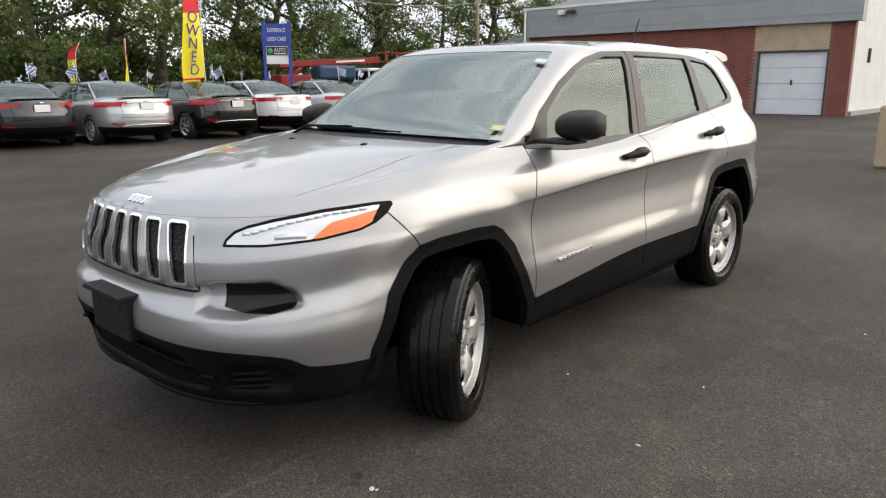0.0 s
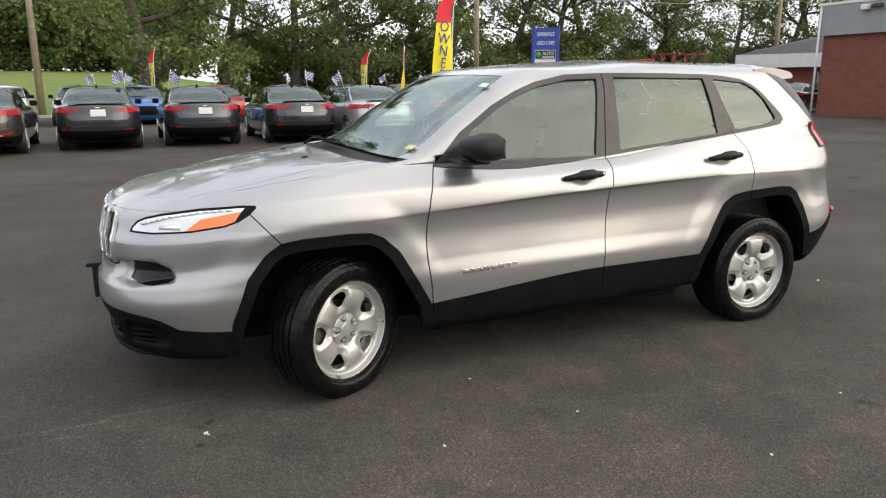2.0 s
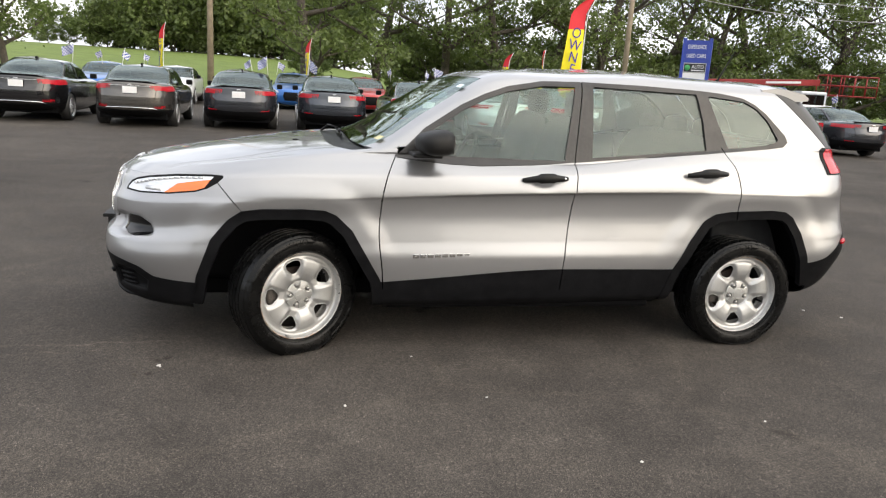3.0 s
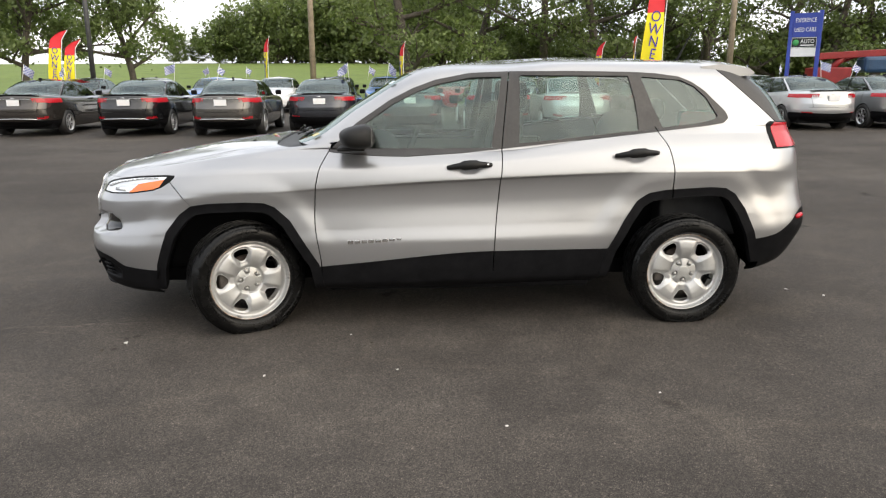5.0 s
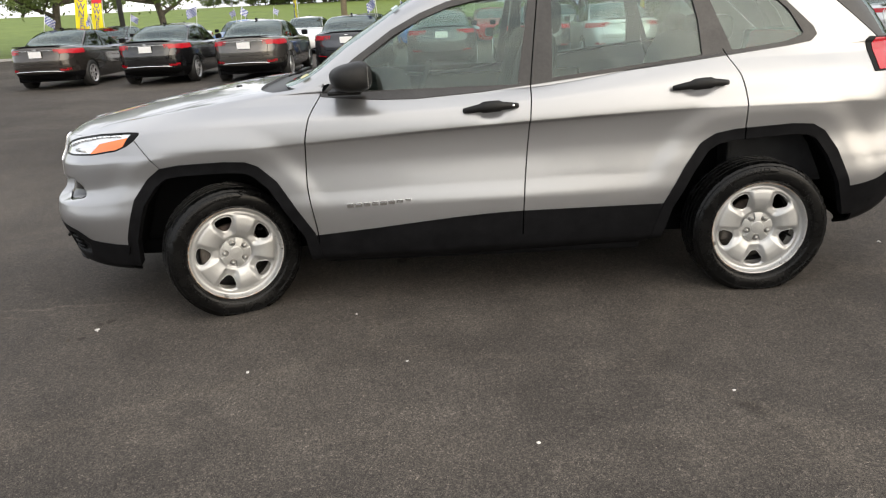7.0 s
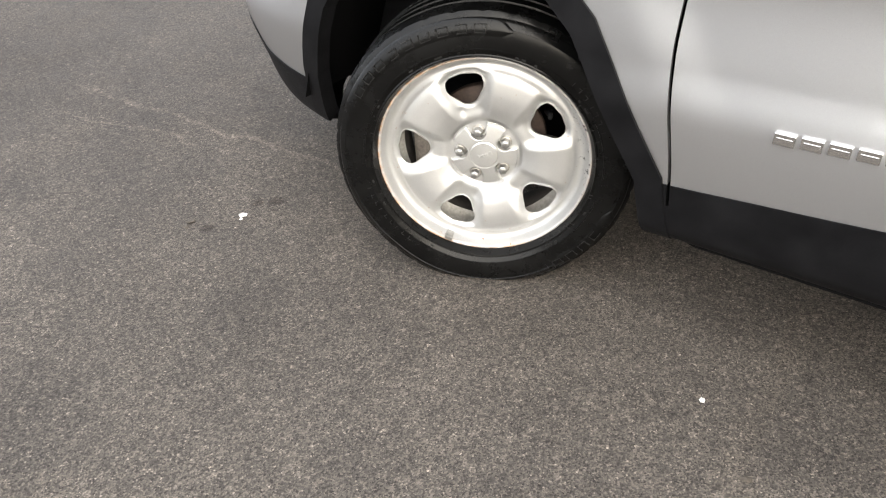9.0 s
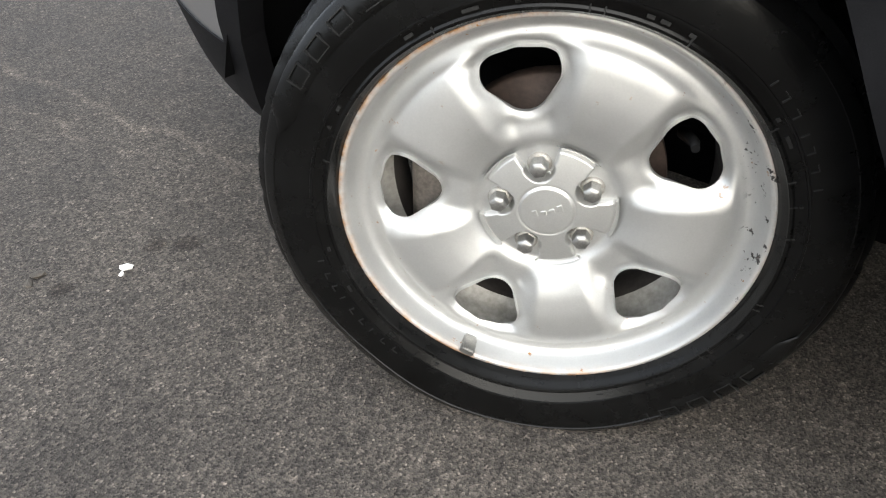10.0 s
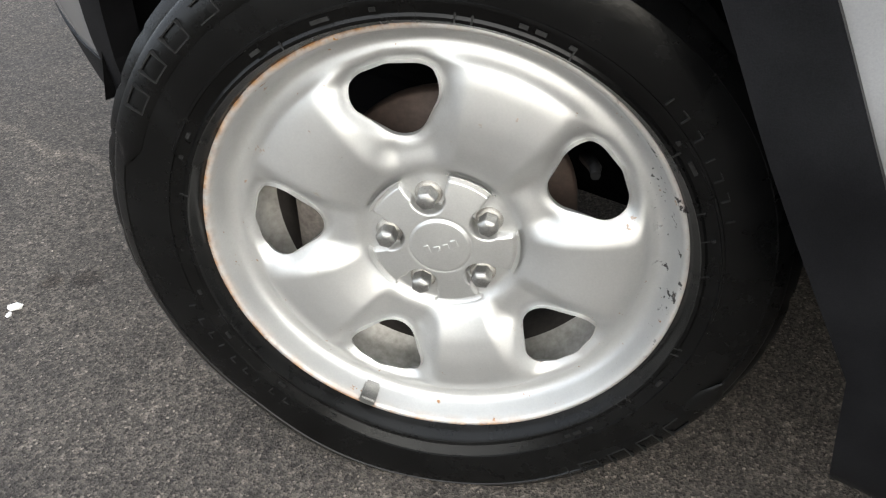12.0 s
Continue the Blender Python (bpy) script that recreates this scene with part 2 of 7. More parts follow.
class Patch:
    """A sheet of triangles over (u, v) that can be cut along curves and handed out as parts."""

    def __init__(self, us, vs, place):
        self.place = place
        nu, nv = len(us), len(vs)
        self.uv = np.stack(np.meshgrid(us, vs, indexing="ij"), -1).reshape(-1, 2)
        i = np.arange(nu - 1)[:, None] * nv + np.arange(nv - 1)
        a, b, c, d = i, i + nv, i + nv + 1, i + 1
        self.tris = np.concatenate([np.stack([a, b, c], -1).reshape(-1, 3), np.stack([a, c, d], -1).reshape(-1, 3)])
        self.region = np.zeros(len(self.tris), int)
        self.P = place(self.uv)
        self.names = ["rest"]

    def cut(self, f):
        d = f(self.uv, self.P)
        d[np.abs(d) < 2e-5] = 0
        T = self.tris
        s = np.sign(d)[T].astype(int)
        crossing = (s.min(1) < 0) & (s.max(1) > 0)
        if not crossing.any():
            return
        X, R, S = T[crossing], self.region[crossing], s[crossing]
        edges = np.sort(np.concatenate([X[:, [0, 1]], X[:, [1, 2]], X[:, [2, 0]]]), 1)
        edges = np.unique(edges, axis=0)
        edges = edges[d[edges[:, 0]] * d[edges[:, 1]] < 0]
        a, b = self.uv[edges[:, 0]], self.uv[edges[:, 1]]
        da, db = d[edges[:, 0]], d[edges[:, 1]]
        ta, tb = np.zeros(len(a)), np.ones(len(a))
        t = da / (da - db)
        for _ in range(3):
            p = a + (b - a) * t[:, None]
            dt = f(p, self.place(p))
            left = dt * da > 0
            ta, da = np.where(left, t, ta), np.where(left, dt, da)
            tb, db = np.where(left, tb, t), np.where(left, db, dt)
            t = ta + (tb - ta) * np.clip(da / (da - db + 1e-15), 0.02, 0.98)
        n0 = len(self.uv)
        p = a + (b - a) * t[:, None]
        self.uv, self.P = np.concatenate([self.uv, p]), np.concatenate([self.P, self.place(p)])
        lookup = {(int(i), int(j)): n0 + k for k, (i, j) in enumerate(edges)}
        out, out_r = [], []
        for tri, r, sg in zip(X.tolist(), R.tolist(), S.tolist()):
            if 0 in sg:
                k = sg.index(0)
                z, p, q = tri[k], tri[(k + 1) % 3], tri[(k + 2) % 3]
                m = lookup[(min(p, q), max(p, q))]
                out += [(z, p, m), (z, m, q)]
                out_r += [r, r]
            else:
                k = [i for i in range(3) if sg[i] != sg[(i + 1) % 3] and sg[i] != sg[(i + 2) % 3]][0]
                z, p, q = tri[k], tri[(k + 1) % 3], tri[(k + 2) % 3]
                m = lookup[(min(z, p), max(z, p))]
                n = lookup[(min(z, q), max(z, q))]
                out += [(z, m, n), (m, p, q), (m, q, n)]
                out_r += [r, r, r]
        self.tris = np.concatenate([T[~crossing], np.array(out)])
        self.region = np.concatenate([self.region[~crossing], np.array(out_r)])

    def middles(self):
        return self.uv[self.tris].mean(1), self.P[self.tris].mean(1)

    def split(self, name, f, among=None, clear=None):
        """Cuts along f = 0 and names the inside (f below 0), within the regions given. clear: a second mask on (uv, P)."""
        self.cut(f)
        c, P = self.middles()
        hit = f(c, P) < 0
        if clear is not None:
            hit &= clear(c, P)
        if among is not None:
            hit &= np.isin(self.region, [self.names.index(n) for n in among])
        if name not in self.names:
            self.names.append(name)
        self.region[hit] = self.names.index(name)

    def gap(self, f, among, half=0.0025, clear=None):
        """A shut line: a strip along f = 0 is taken out."""
        if "gap" not in self.names:
            self.names.append("gap")
        self.cut(lambda uv, P: f(uv, P) - half)
        self.cut(lambda uv, P: f(uv, P) + half)
        c, P = self.middles()
        hit = np.abs(f(c, P)) < half
        if clear is not None:
            hit &= clear(c, P)
        hit &= np.isin(self.region, [self.names.index(n) for n in among])
        self.region[hit] = self.names.index("gap")

    def sheet(self, names, where=None):
        """Points, outward normals and triangles of some regions."""
        mask = np.isin(self.region, [self.names.index(n) for n in names if n in self.names])
        if where is not None:
            mask &= where(*self.middles())
        t = self.tris[mask]
        used, inv = np.unique(t, return_inverse=True)
        P, N, T = self.P[used], self.normals(self.uv[used]), inv.reshape(-1, 3)
        _, first, back = np.unique(np.round(P, 6), axis=0, return_index=True, return_inverse=True)
        T = back.reshape(-1)[T]
        T = T[(T[:, 0] != T[:, 1]) & (T[:, 1] != T[:, 2]) & (T[:, 2] != T[:, 0])]
        return P[first], N[first], T

    def normals(self, uv, e=2e-3):
        du, dv = np.array([e, 0]), np.array([0, e])
        a = self.place(uv + du) - self.place(uv - du)
        b = self.place(uv + dv) - self.place(uv - dv)
        n = np.cross(a, b)
        return n / np.maximum(np.linalg.norm(n, axis=1), 1e-9)[:, None]


def main_islands(T, n, least=0.02):
    """Leaves out slivers that hang on no larger piece."""
    root = np.arange(n)
    for _ in range(400):
        low = root[T].min(1)
        nxt = root.copy()
        for k in range(3):
            np.minimum.at(nxt, T[:, k], low)
        nxt = nxt[nxt]
        if (nxt == root).all():
            break
        root = nxt
    _, back, count = np.unique(root[T[:, 0]], return_inverse=True, return_counts=True)
    return T[count[back] >= least * len(T)]


def panel(name, sheet, material, parent, label="", mode="left", thick=0.012, raise_by=0.0, flip=1.0):
    """A part cut from a Patch, with its edge folded in. mode: left, right, or both (one mesh across the centre line)."""
    P, N, T = sheet
    if not len(T):
        return None
    T = main_islands(T, len(P))
    if flip < 0:
        T, N = T[:, ::-1], N
    P = P + N * raise_by
    Q = P - N * thick
    e = np.concatenate([T[:, [0, 1]], T[:, [1, 2]], T[:, [2, 0]]])
    key = np.sort(e, 1)
    _, first, count = np.unique(key, axis=0, return_index=True, return_counts=True)
    rim = e[first[count == 1]]
    if mode == "both":
        mid = (np.abs(P[rim[:, 0], 1]) < 1e-4) & (np.abs(P[rim[:, 1], 1]) < 1e-4)
        rim = rim[~mid]
    n = len(P)
    verts, faces = [P], [T]
    if thick:
        a, b = rim[:, 0], rim[:, 1]
        verts += [P[a], P[b], Q[b], Q[a]]
        k = np.arange(len(rim))
        m = len(rim)
        q = np.stack([n + k, n + 3 * m + k, n + 2 * m + k, n + m + k], 1)
        faces.append(q)
    V = np.concatenate(verts)
    flat = [f for block in faces for f in block.tolist()]
    if mode == "right":
        V = V * (1, -1, 1)
        flat = [f[::-1] for f in flat]
    if mode == "both":
        m = len(V)
        centre = np.abs(V[:, 1]) < 1e-4
        index = np.where(centre, np.arange(m), np.arange(m) + m)
        V = np.concatenate([V, V * (1, -1, 1)])
        flat = flat + [[int(index[i]) for i in f[::-1]] for f in flat]
    return mesh_object(name, V, flat, material, parent, label)


def arc_bar(bm, a0, a1, r0, r1, d0, d1, steps=3):
    """A small raised bar on a wheel or tyre: angles in degrees, radii, depths (along -y)."""
    rows = []
    for i in range(steps + 1):
        a = radians(a0 + (a1 - a0) * i / steps)
        rows.append([bm.verts.new((r * math.cos(a), -d, r * math.sin(a))) for r, d in ((r0, d0), (r0, d1), (r1, d1), (r1, d0))])
    for p, q in zip(rows, rows[1:]):
        for k in range(3):
            bm.faces.new((p[k], q[k], q[k + 1], p[k + 1]))
    bm.faces.new(rows[0])
    bm.faces.new(rows[-1][::-1])


class Shell:
    """A car's skin as a stack of plan outlines (rings), from the sill up to the roof's centre line; u runs from the nose (0) round the left side to the tail (3)."""

    def __init__(self):
        self.rings = []
        self.bulge = []

    def ring(self, xf, x0, x1, xr, nf, nr, widths, heights):
        self.rings.append((xf, x0, x1, xr, nf, nr, widths, heights))

    def finish(self):
        self.grid_u = np.linspace(0, 3, 121)
        rows = np.stack([self.outline(r, self.grid_u) for r in self.rings])
        step = np.linalg.norm(np.diff(rows, axis=0), axis=2).mean(1)
        self.v = np.concatenate([[0], np.cumsum(np.maximum(step, 0.01))])

    @staticmethod
    def outline(r, u):
        xf, x0, x1, xr, nf, nr, w, z = r
        wid = curve(u, [0, 1, 1.5, 2, 3], [w[0], w[0], w[1], w[2], w[2]])
        th = np.clip(u, 0, 1) * math.pi / 2
        ph = np.clip(3 - u, 0, 1) * math.pi / 2
        x = np.where(u < 1, x0 - (x0 - xf) * np.cos(th) ** (2 / nf), np.where(u > 2, x1 + (xr - x1) * np.cos(ph) ** (2 / nr), x0 + (x1 - x0) * (u - 1)))
        y = wid * np.where(u < 1, np.sin(th) ** (2 / nf), np.where(u > 2, np.sin(ph) ** (2 / nr), 1))
        zz = curve(u, [0, 0.5, 1, 1.5, 2, 2.5, 3], z)
        return np.stack([x, -y, zz], -1)

    def place(self, uv):
        u, v = np.clip(uv[:, 0], 0, 3), uv[:, 1]
        rows = np.stack([self.outline(r, u) for r in self.rings])
        xs = self.v
        h = np.diff(xs)
        s = np.diff(rows, axis=0) / h[:, None, None]
        m = np.zeros_like(rows)
        w1, w2 = (2 * h[1:] + h[:-1])[:, None, None], (h[1:] + 2 * h[:-1])[:, None, None]
        with np.errstate(divide="ignore", invalid="ignore"):
            inner = (w1 + w2) / (w1 / s[:-1] + w2 / s[1:])
        m[1:-1] = np.where(s[:-1] * s[1:] > 0, inner, 0)
        m[0], m[-1] = s[0], s[-1]
        k = np.clip(np.searchsorted(xs, v) - 1, 0, len(xs) - 2)
        j = np.arange(len(u))
        t = ((v - xs[k]) / h[k])[:, None]
        hk = h[k][:, None]
        P = rows[k, j] * (1 + 2 * t) * (1 - t) ** 2 + hk * m[k, j] * t * (1 - t) ** 2 + rows[k + 1, j] * t * t * (3 - 2 * t) + hk * m[k + 1, j] * t * t * (t - 1)
        for f in self.bulge:
            P = f(u, v, P)
        P[:, 1] = np.minimum(P[:, 1], 0)
        return P

    def at_height(self, u, z):
        """The point of the skin at u and height z below the belt, and its outward normal."""
        vs = np.linspace(0.0, self.v[9], 160)
        P = self.place(np.stack([np.full(160, u), vs], 1))
        k = int(np.clip(np.searchsorted(P[:, 2], z), 1, 159))
        t = (z - P[k - 1, 2]) / max(P[k, 2] - P[k - 1, 2], 1e-6)
        return Vector(P[k - 1] + (P[k] - P[k - 1]) * min(1, max(0, t)))


# ---- the silver SUV ----
# x runs from the front axle (0) to the rear axle (2.7), the car's left side is at -y
FRONT_ARCH = [(-0.60, -0.3), (-0.58, 0.1), (-0.53, 0.43), (-0.455, 0.63), (-0.37, 0.735), (-0.30, 0.785), (-0.2, 0.80), (0.02, 0.806), (0.13, 0.80), (0.19, 0.775), (0.275, 0.695), (0.36, 0.552), (0.438, 0.419), (0.49, 0.1), (0.49, -0.3)]
REAR_ARCH = [(2.06, -0.3), (2.08, 0.1), (2.19, 0.49), (2.285, 0.67), (2.36, 0.785), (2.43, 0.83), (2.53, 0.848), (2.80, 0.862), (2.90, 0.855), (2.96, 0.82), (3.03, 0.725), (3.10, 0.58), (3.16, 0.40), (3.20, 0.1), (3.22, -0.3)]
FRONT_GAP = [(0.515, 1.10), (0.455, 0.98), (0.43, 0.85), (0.422, 0.684), (0.45, 0.43), (0.462, 0.2)]
MID_GAP = [(1.60, 1.56), (1.548, 1.12), (1.532, 0.935), (1.494, 0.487), (1.485, 0.2)]
REAR_GAP = [(2.36, 1.56), (2.49, 1.20), (2.55, 1.09), (2.575, 0.953), (2.573, 0.6)]
WINDOW_TRIM = [(0.515, 1.087), (0.66, 1.072), (0.82, 1.063), (0.98, 1.060), (1.3, 1.076), (1.60, 1.102), (2.03, 1.145), (2.50, 1.192), (2.80, 1.222), (2.905, 1.237), (2.935, 1.265), (2.92, 1.30), (2.80, 1.42), (2.72, 1.475), (2.64, 1.507), (2.5, 1.526), (2.38, 1.533), (1.98, 1.542), (1.6, 1.541), (1.36, 1.532), (1.15, 1.493), (1.02, 1.447), (0.88, 1.378), (0.674, 1.243)]
FRONT_GLASS = [(0.70, 1.105), (1.478, 1.103), (1.548, 1.51), (1.36, 1.505), (1.16, 1.467), (1.03, 1.42), (0.89, 1.35), (0.72, 1.235)]
REAR_GLASS = [(1.655, 1.128), (2.378, 1.197), (2.365, 1.35), (2.325, 1.512), (1.665, 1.518)]
QUARTER_GLASS = [(2.535, 1.222), (2.78, 1.25), (2.86, 1.275), (2.80, 1.375), (2.73, 1.44), (2.65, 1.478), (2.42, 1.498)]


# ---- wheels of the SUV ----
def tyre_mesh(drop):
    """The tyre as a turned section with cut shoulders, pressed flat where it meets the ground at depth drop under the hub."""
    R, H, S = 0.347, 0.1075, 216
    prof = [(0.236, -0.098), (0.245, -0.118), (0.268, -0.132), (0.295, -0.134), (0.320, -0.126), (0.333, -0.115), (0.340, -0.108)]
    tread = 0.098
    for g in (-0.60, -0.20, 0.20, 0.60):
        c = g * tread - 0.006
        e = R - 0.003 * g * g
        prof += [(e, c - 0.0064), (e - 0.0075, c - 0.0046), (e - 0.0075, c + 0.0046), (e, c + 0.0064)]
    prof += [(0.340, 0.094), (0.333, 0.100), (0.3295, 0.1015), (0.3285, 0.1045), (0.3245, 0.1085), (0.3135, 0.1145), (0.3125, 0.1135), (0.295, 0.118), (0.270, 0.1165), (0.2695, 0.1175), (0.267, 0.1175), (0.2665, 0.1155), (0.256, 0.111), (0.2535, 0.1125), (0.2505, 0.112), (0.2495, 0.108), (0.2455, 0.103), (0.2445, 0.098), (0.240, 0.088)]
    n = len(prof)
    a = np.arange(S) * 2 * math.pi / S
    pr = np.array(prof)
    r = np.repeat(pr[:, 0][:, None], S, 1)
    d = np.repeat(pr[:, 1][:, None], S, 1)
    shoulder = (np.abs(pr[:, 1]) > 0.060) & (pr[:, 0] > 0.332)
    cut = (np.arange(S) % 6 == 0)
    r[np.ix_(shoulder, cut)] -= 0.0022
    x, z = r * np.cos(a), r * np.sin(a)
    low = z < -drop
    d = np.where(z < -drop + 0.10, d * (1 + 0.10 * smoothstep(-drop + 0.10, -drop, z) * (np.abs(d) > 0.08)), d)
    z = np.where(low, -drop, z)
    V = np.stack([x, -d, z], -1).reshape(-1, 3)
    F = [(i * S + k, (i + 1) * S + k, (i + 1) * S + (k + 1) % S, i * S + (k + 1) % S) for i in range(n - 1) for k in range(S)]
    return V, F


LIP = 0.095


def wheel_face(uv):
    """The pressed steel disc: u is the angle, v the radius; y is the depth (outwards: minus)."""
    a, r = uv[:, 0], uv[:, 1]
    dish = curve(r, [0.04, 0.0775, 0.0815, 0.089, 0.105, 0.130, 0.158, 0.183, 0.201, 0.211, 0.219, 0.227, 0.2335, 0.2385, 0.2425, 0.2465], [0.053, 0.053, 0.0545, 0.0615, 0.0705, 0.0785, 0.0815, 0.080, 0.0755, 0.0675, 0.0645, 0.0675, 0.082, 0.0945, 0.0945, 0.080])
    k = np.cos(5 * (a - math.pi / 2))
    valley = smoothstep(-0.45, 0.75, k)
    where = smoothstep(0.080, 0.122, r) * (1 - smoothstep(0.190, 0.214, r))
    hole = hole_dist(uv, None)
    y = dish - where * valley * 0.0165 - 0.005 * (1 - smoothstep(0.0, 0.016, hole)) ** 2
    return np.stack([r * np.cos(a), -y, r * np.sin(a)], -1)


def hole_dist(uv, P):
    """Five rounded three-cornered holes in the disc, apex towards the hub."""
    a = (uv[:, 0] - math.pi / 2 + math.pi / 5) % (2 * math.pi / 5) - math.pi / 5
    x, r = uv[:, 1] * np.sin(a), uv[:, 1] * np.cos(a)
    return poly_dist(x, r, [(-0.0195, 0.173), (0.0, 0.1765), (0.0195, 0.173), (0.0, 0.1515)], 0.0252)


def cap_face(uv):
    """The centre cap: five arms between open pockets for the nuts, and a low round boss."""
    a, r = uv[:, 0], uv[:, 1]
    x, z = r * np.cos(a), r * np.sin(a)
    d = 0.0675 - 0.10 * r * r / 0.085
    for i in range(5):
        t = math.pi / 2 + i * 2 * math.pi / 5
        along = x * math.cos(t) + z * math.sin(t)
        across = np.abs(-x * math.sin(t) + z * math.cos(t))
        dist = np.hypot(np.maximum(0.0560 - along, 0), np.maximum(across - (along - 0.0560).clip(0) * 0.45, 0))
        d = d - 0.0175 * (1 - smoothstep(0.0150, 0.0182, dist))
    d = d + 0.0016 * (1 - smoothstep(0.0305, 0.0320, r)) - 0.001 * np.exp(-((r - 0.0335) / 0.0009) ** 2)
    d = d - 0.004 * smoothstep(0.0750, 0.0785, r)
    return np.stack([x, -d, z], -1)


def steel_paint():
    """Silver wheel lacquer with rust creeping in from the lip and at chips."""
    m = principled("silver_wheel_paint", (0.60, 0.60, 0.59), 0.36, 0.72)
    co = object_co(m)
    sep = node(m, "ShaderNodeSeparateXYZ")
    link(m, co, sep.inputs["Vector"])
    flat = node(m, "ShaderNodeCombineXYZ")
    link(m, sep.outputs["X"], flat.inputs["X"])
    link(m, sep.outputs["Z"], flat.inputs["Y"])
    rad = node(m, "ShaderNodeVectorMath")
    rad.operation = "LENGTH"
    link(m, flat.outputs["Vector"], rad.inputs[0])
    lip = ramp_of(m, rad.outputs["Value"], (0.2365, (0, 0, 0)), (0.2405, (1, 1, 1)), (0.2445, (0.9, 0.9, 0.9)))
    side = ramp_of(m, sep.outputs["X"], (0.0, (1, 1, 1)), (0.10, (0.12, 0.12, 0.12)), (0.2, (0.30, 0.30, 0.30)))
    creep = noise_of(m, 34, 6, 0.7, co)
    edge = mixed(m, 1.0, mixed(m, 1.0, lip, side, "MULTIPLY"), ramp_of(m, creep, (0.36, (0, 0, 0)), (0.56, (1, 1, 1))), "MULTIPLY")
    ring = ramp_of(m, rad.outputs["Value"], (0.10, (0, 0, 0)), (0.20, (0.6, 0.6, 0.6)), (0.232, (1, 1, 1)))
    chips = mixed(m, 1.0, ramp_of(m, noise_of(m, 62, 3, 0.75, co), (0.67, (0, 0, 0)), (0.70, (1, 1, 1))), ring, "MULTIPLY")
    grain = noise_of(m, 420, 3, 0.6, co)
    haze = noise_of(m, 9, 5, 0.65, co)
    paint_c = ramp_of(m, mixed(m, 0.35, haze, grain), (0.35, (0.46, 0.46, 0.455)), (0.65, (0.54, 0.54, 0.53)))
    rust_c = ramp_of(m, noise_of(m, 120, 4, 0.7, co), (0.3, (0.10, 0.038, 0.014)), (0.7, (0.46, 0.23, 0.07)))
    mask = mixed(m, 1.0, edge, chips, "LIGHTEN")
    flank = ramp_of(m, sep.outputs["X"], (0.185, (0, 0, 0)), (0.21, (1, 1, 1)))
    band = ramp_of(m, rad.outputs["Value"], (0.212, (0, 0, 0)), (0.222, (1, 1, 1)))
    pits = ramp_of(m, noise_of(m, 70, 4, 0.7, co), (0.61, (0, 0, 0)), (0.63, (1, 1, 1)))
    pits = mixed(m, 1.0, mixed(m, 1.0, flank, band, "MULTIPLY"), pits, "MULTIPLY")
    feed(m, "Base Color", mixed(m, pits, mixed(m, mask, paint_c, rust_c), (0.016, 0.013, 0.012)))
    mask = mixed(m, 1.0, mask, pits, "LIGHTEN")
    inv = ramp_of(m, mask, (0.0, (0.76,) * 3), (0.6, (0.05,) * 3))
    feed(m, "Metallic", inv)
    feed(m, "Roughness", ramp_of(m, mask, (0.0, (0.46,) * 3), (0.6, (0.8,) * 3)))
    bump(m, mixed(m, 0.4, grain, mask), 0.08, 0.0008)
    return m


def sidewall_rubber():
    m = principled("dressed_tyre_rubber", (0.006, 0.006, 0.006), 0.4)
    m.node_tree.nodes["Principled BSDF"].inputs["Specular IOR Level"].default_value = 0.22
    co = object_co(m)
    a = noise_of(m, 7, 6, 0.7, co)
    b = noise_of(m, 300, 3, 0.6, co)
    c = noise_of(m, 30, 5, 0.7, co)
    feed(m, "Base Color", ramp_of(m, mixed(m, 0.4, a, c), (0.35, (0.002, 0.002, 0.002)), (0.65, (0.005, 0.005, 0.005))))
    feed(m, "Roughness", ramp_of(m, a, (0.35, (0.18,) * 3), (0.65, (0.36,) * 3)))
    bump(m, mixed(m, 0.5, b, c), 0.22, 0.0012)
    return m


WHEEL_PAINT = steel_paint()
CAP_PAINT = varied("silver_cap_paint", (0.50, 0.50, 0.49), (0.60, 0.60, 0.585), 14, 0.38, 0.75, 0.06, 0.0004, fine=500)
TYRE = sidewall_rubber()
BARREL = varied("dull_steel", (0.20, 0.19, 0.17), (0.44, 0.425, 0.395), 12, 0.45, 0.25, 0.1, 0.001)
# paler than the tyre: edge highlights of the raised marks, put into the colour
HIGHLIGHT_RUBBER = varied("raised_highlight_rubber", (0.006, 0.006, 0.006), (0.013, 0.013, 0.013), 30, 0.42, 0, 0.2, 0.0008)
DUST_AND_SHADE = varied("brake_dust_and_shade", (0.012, 0.010, 0.009), (0.04, 0.034, 0.03), 14, 0.8, 0, 0.2, 0.001)
RUSTY = varied("rusty_disc", (0.05, 0.035, 0.03), (0.11, 0.08, 0.065), 18, 0.6, 0.4, 0.2, 0.001)
CALIPER = varied("cast_grey", (0.07, 0.06, 0.052), (0.19, 0.165, 0.145), 25, 0.7, 0.2, 0.3, 0.001)
NUT_STEEL = varied("worn_zinc", (0.26, 0.26, 0.255), (0.46, 0.455, 0.44), 60, 0.40, 0.95, 0.15, 0.0006, fine=500)
WASHER = varied("grey_washer", (0.26, 0.24, 0.21), (0.44, 0.43, 0.41), 70, 0.5, 0.7, 0.2, 0.0006)


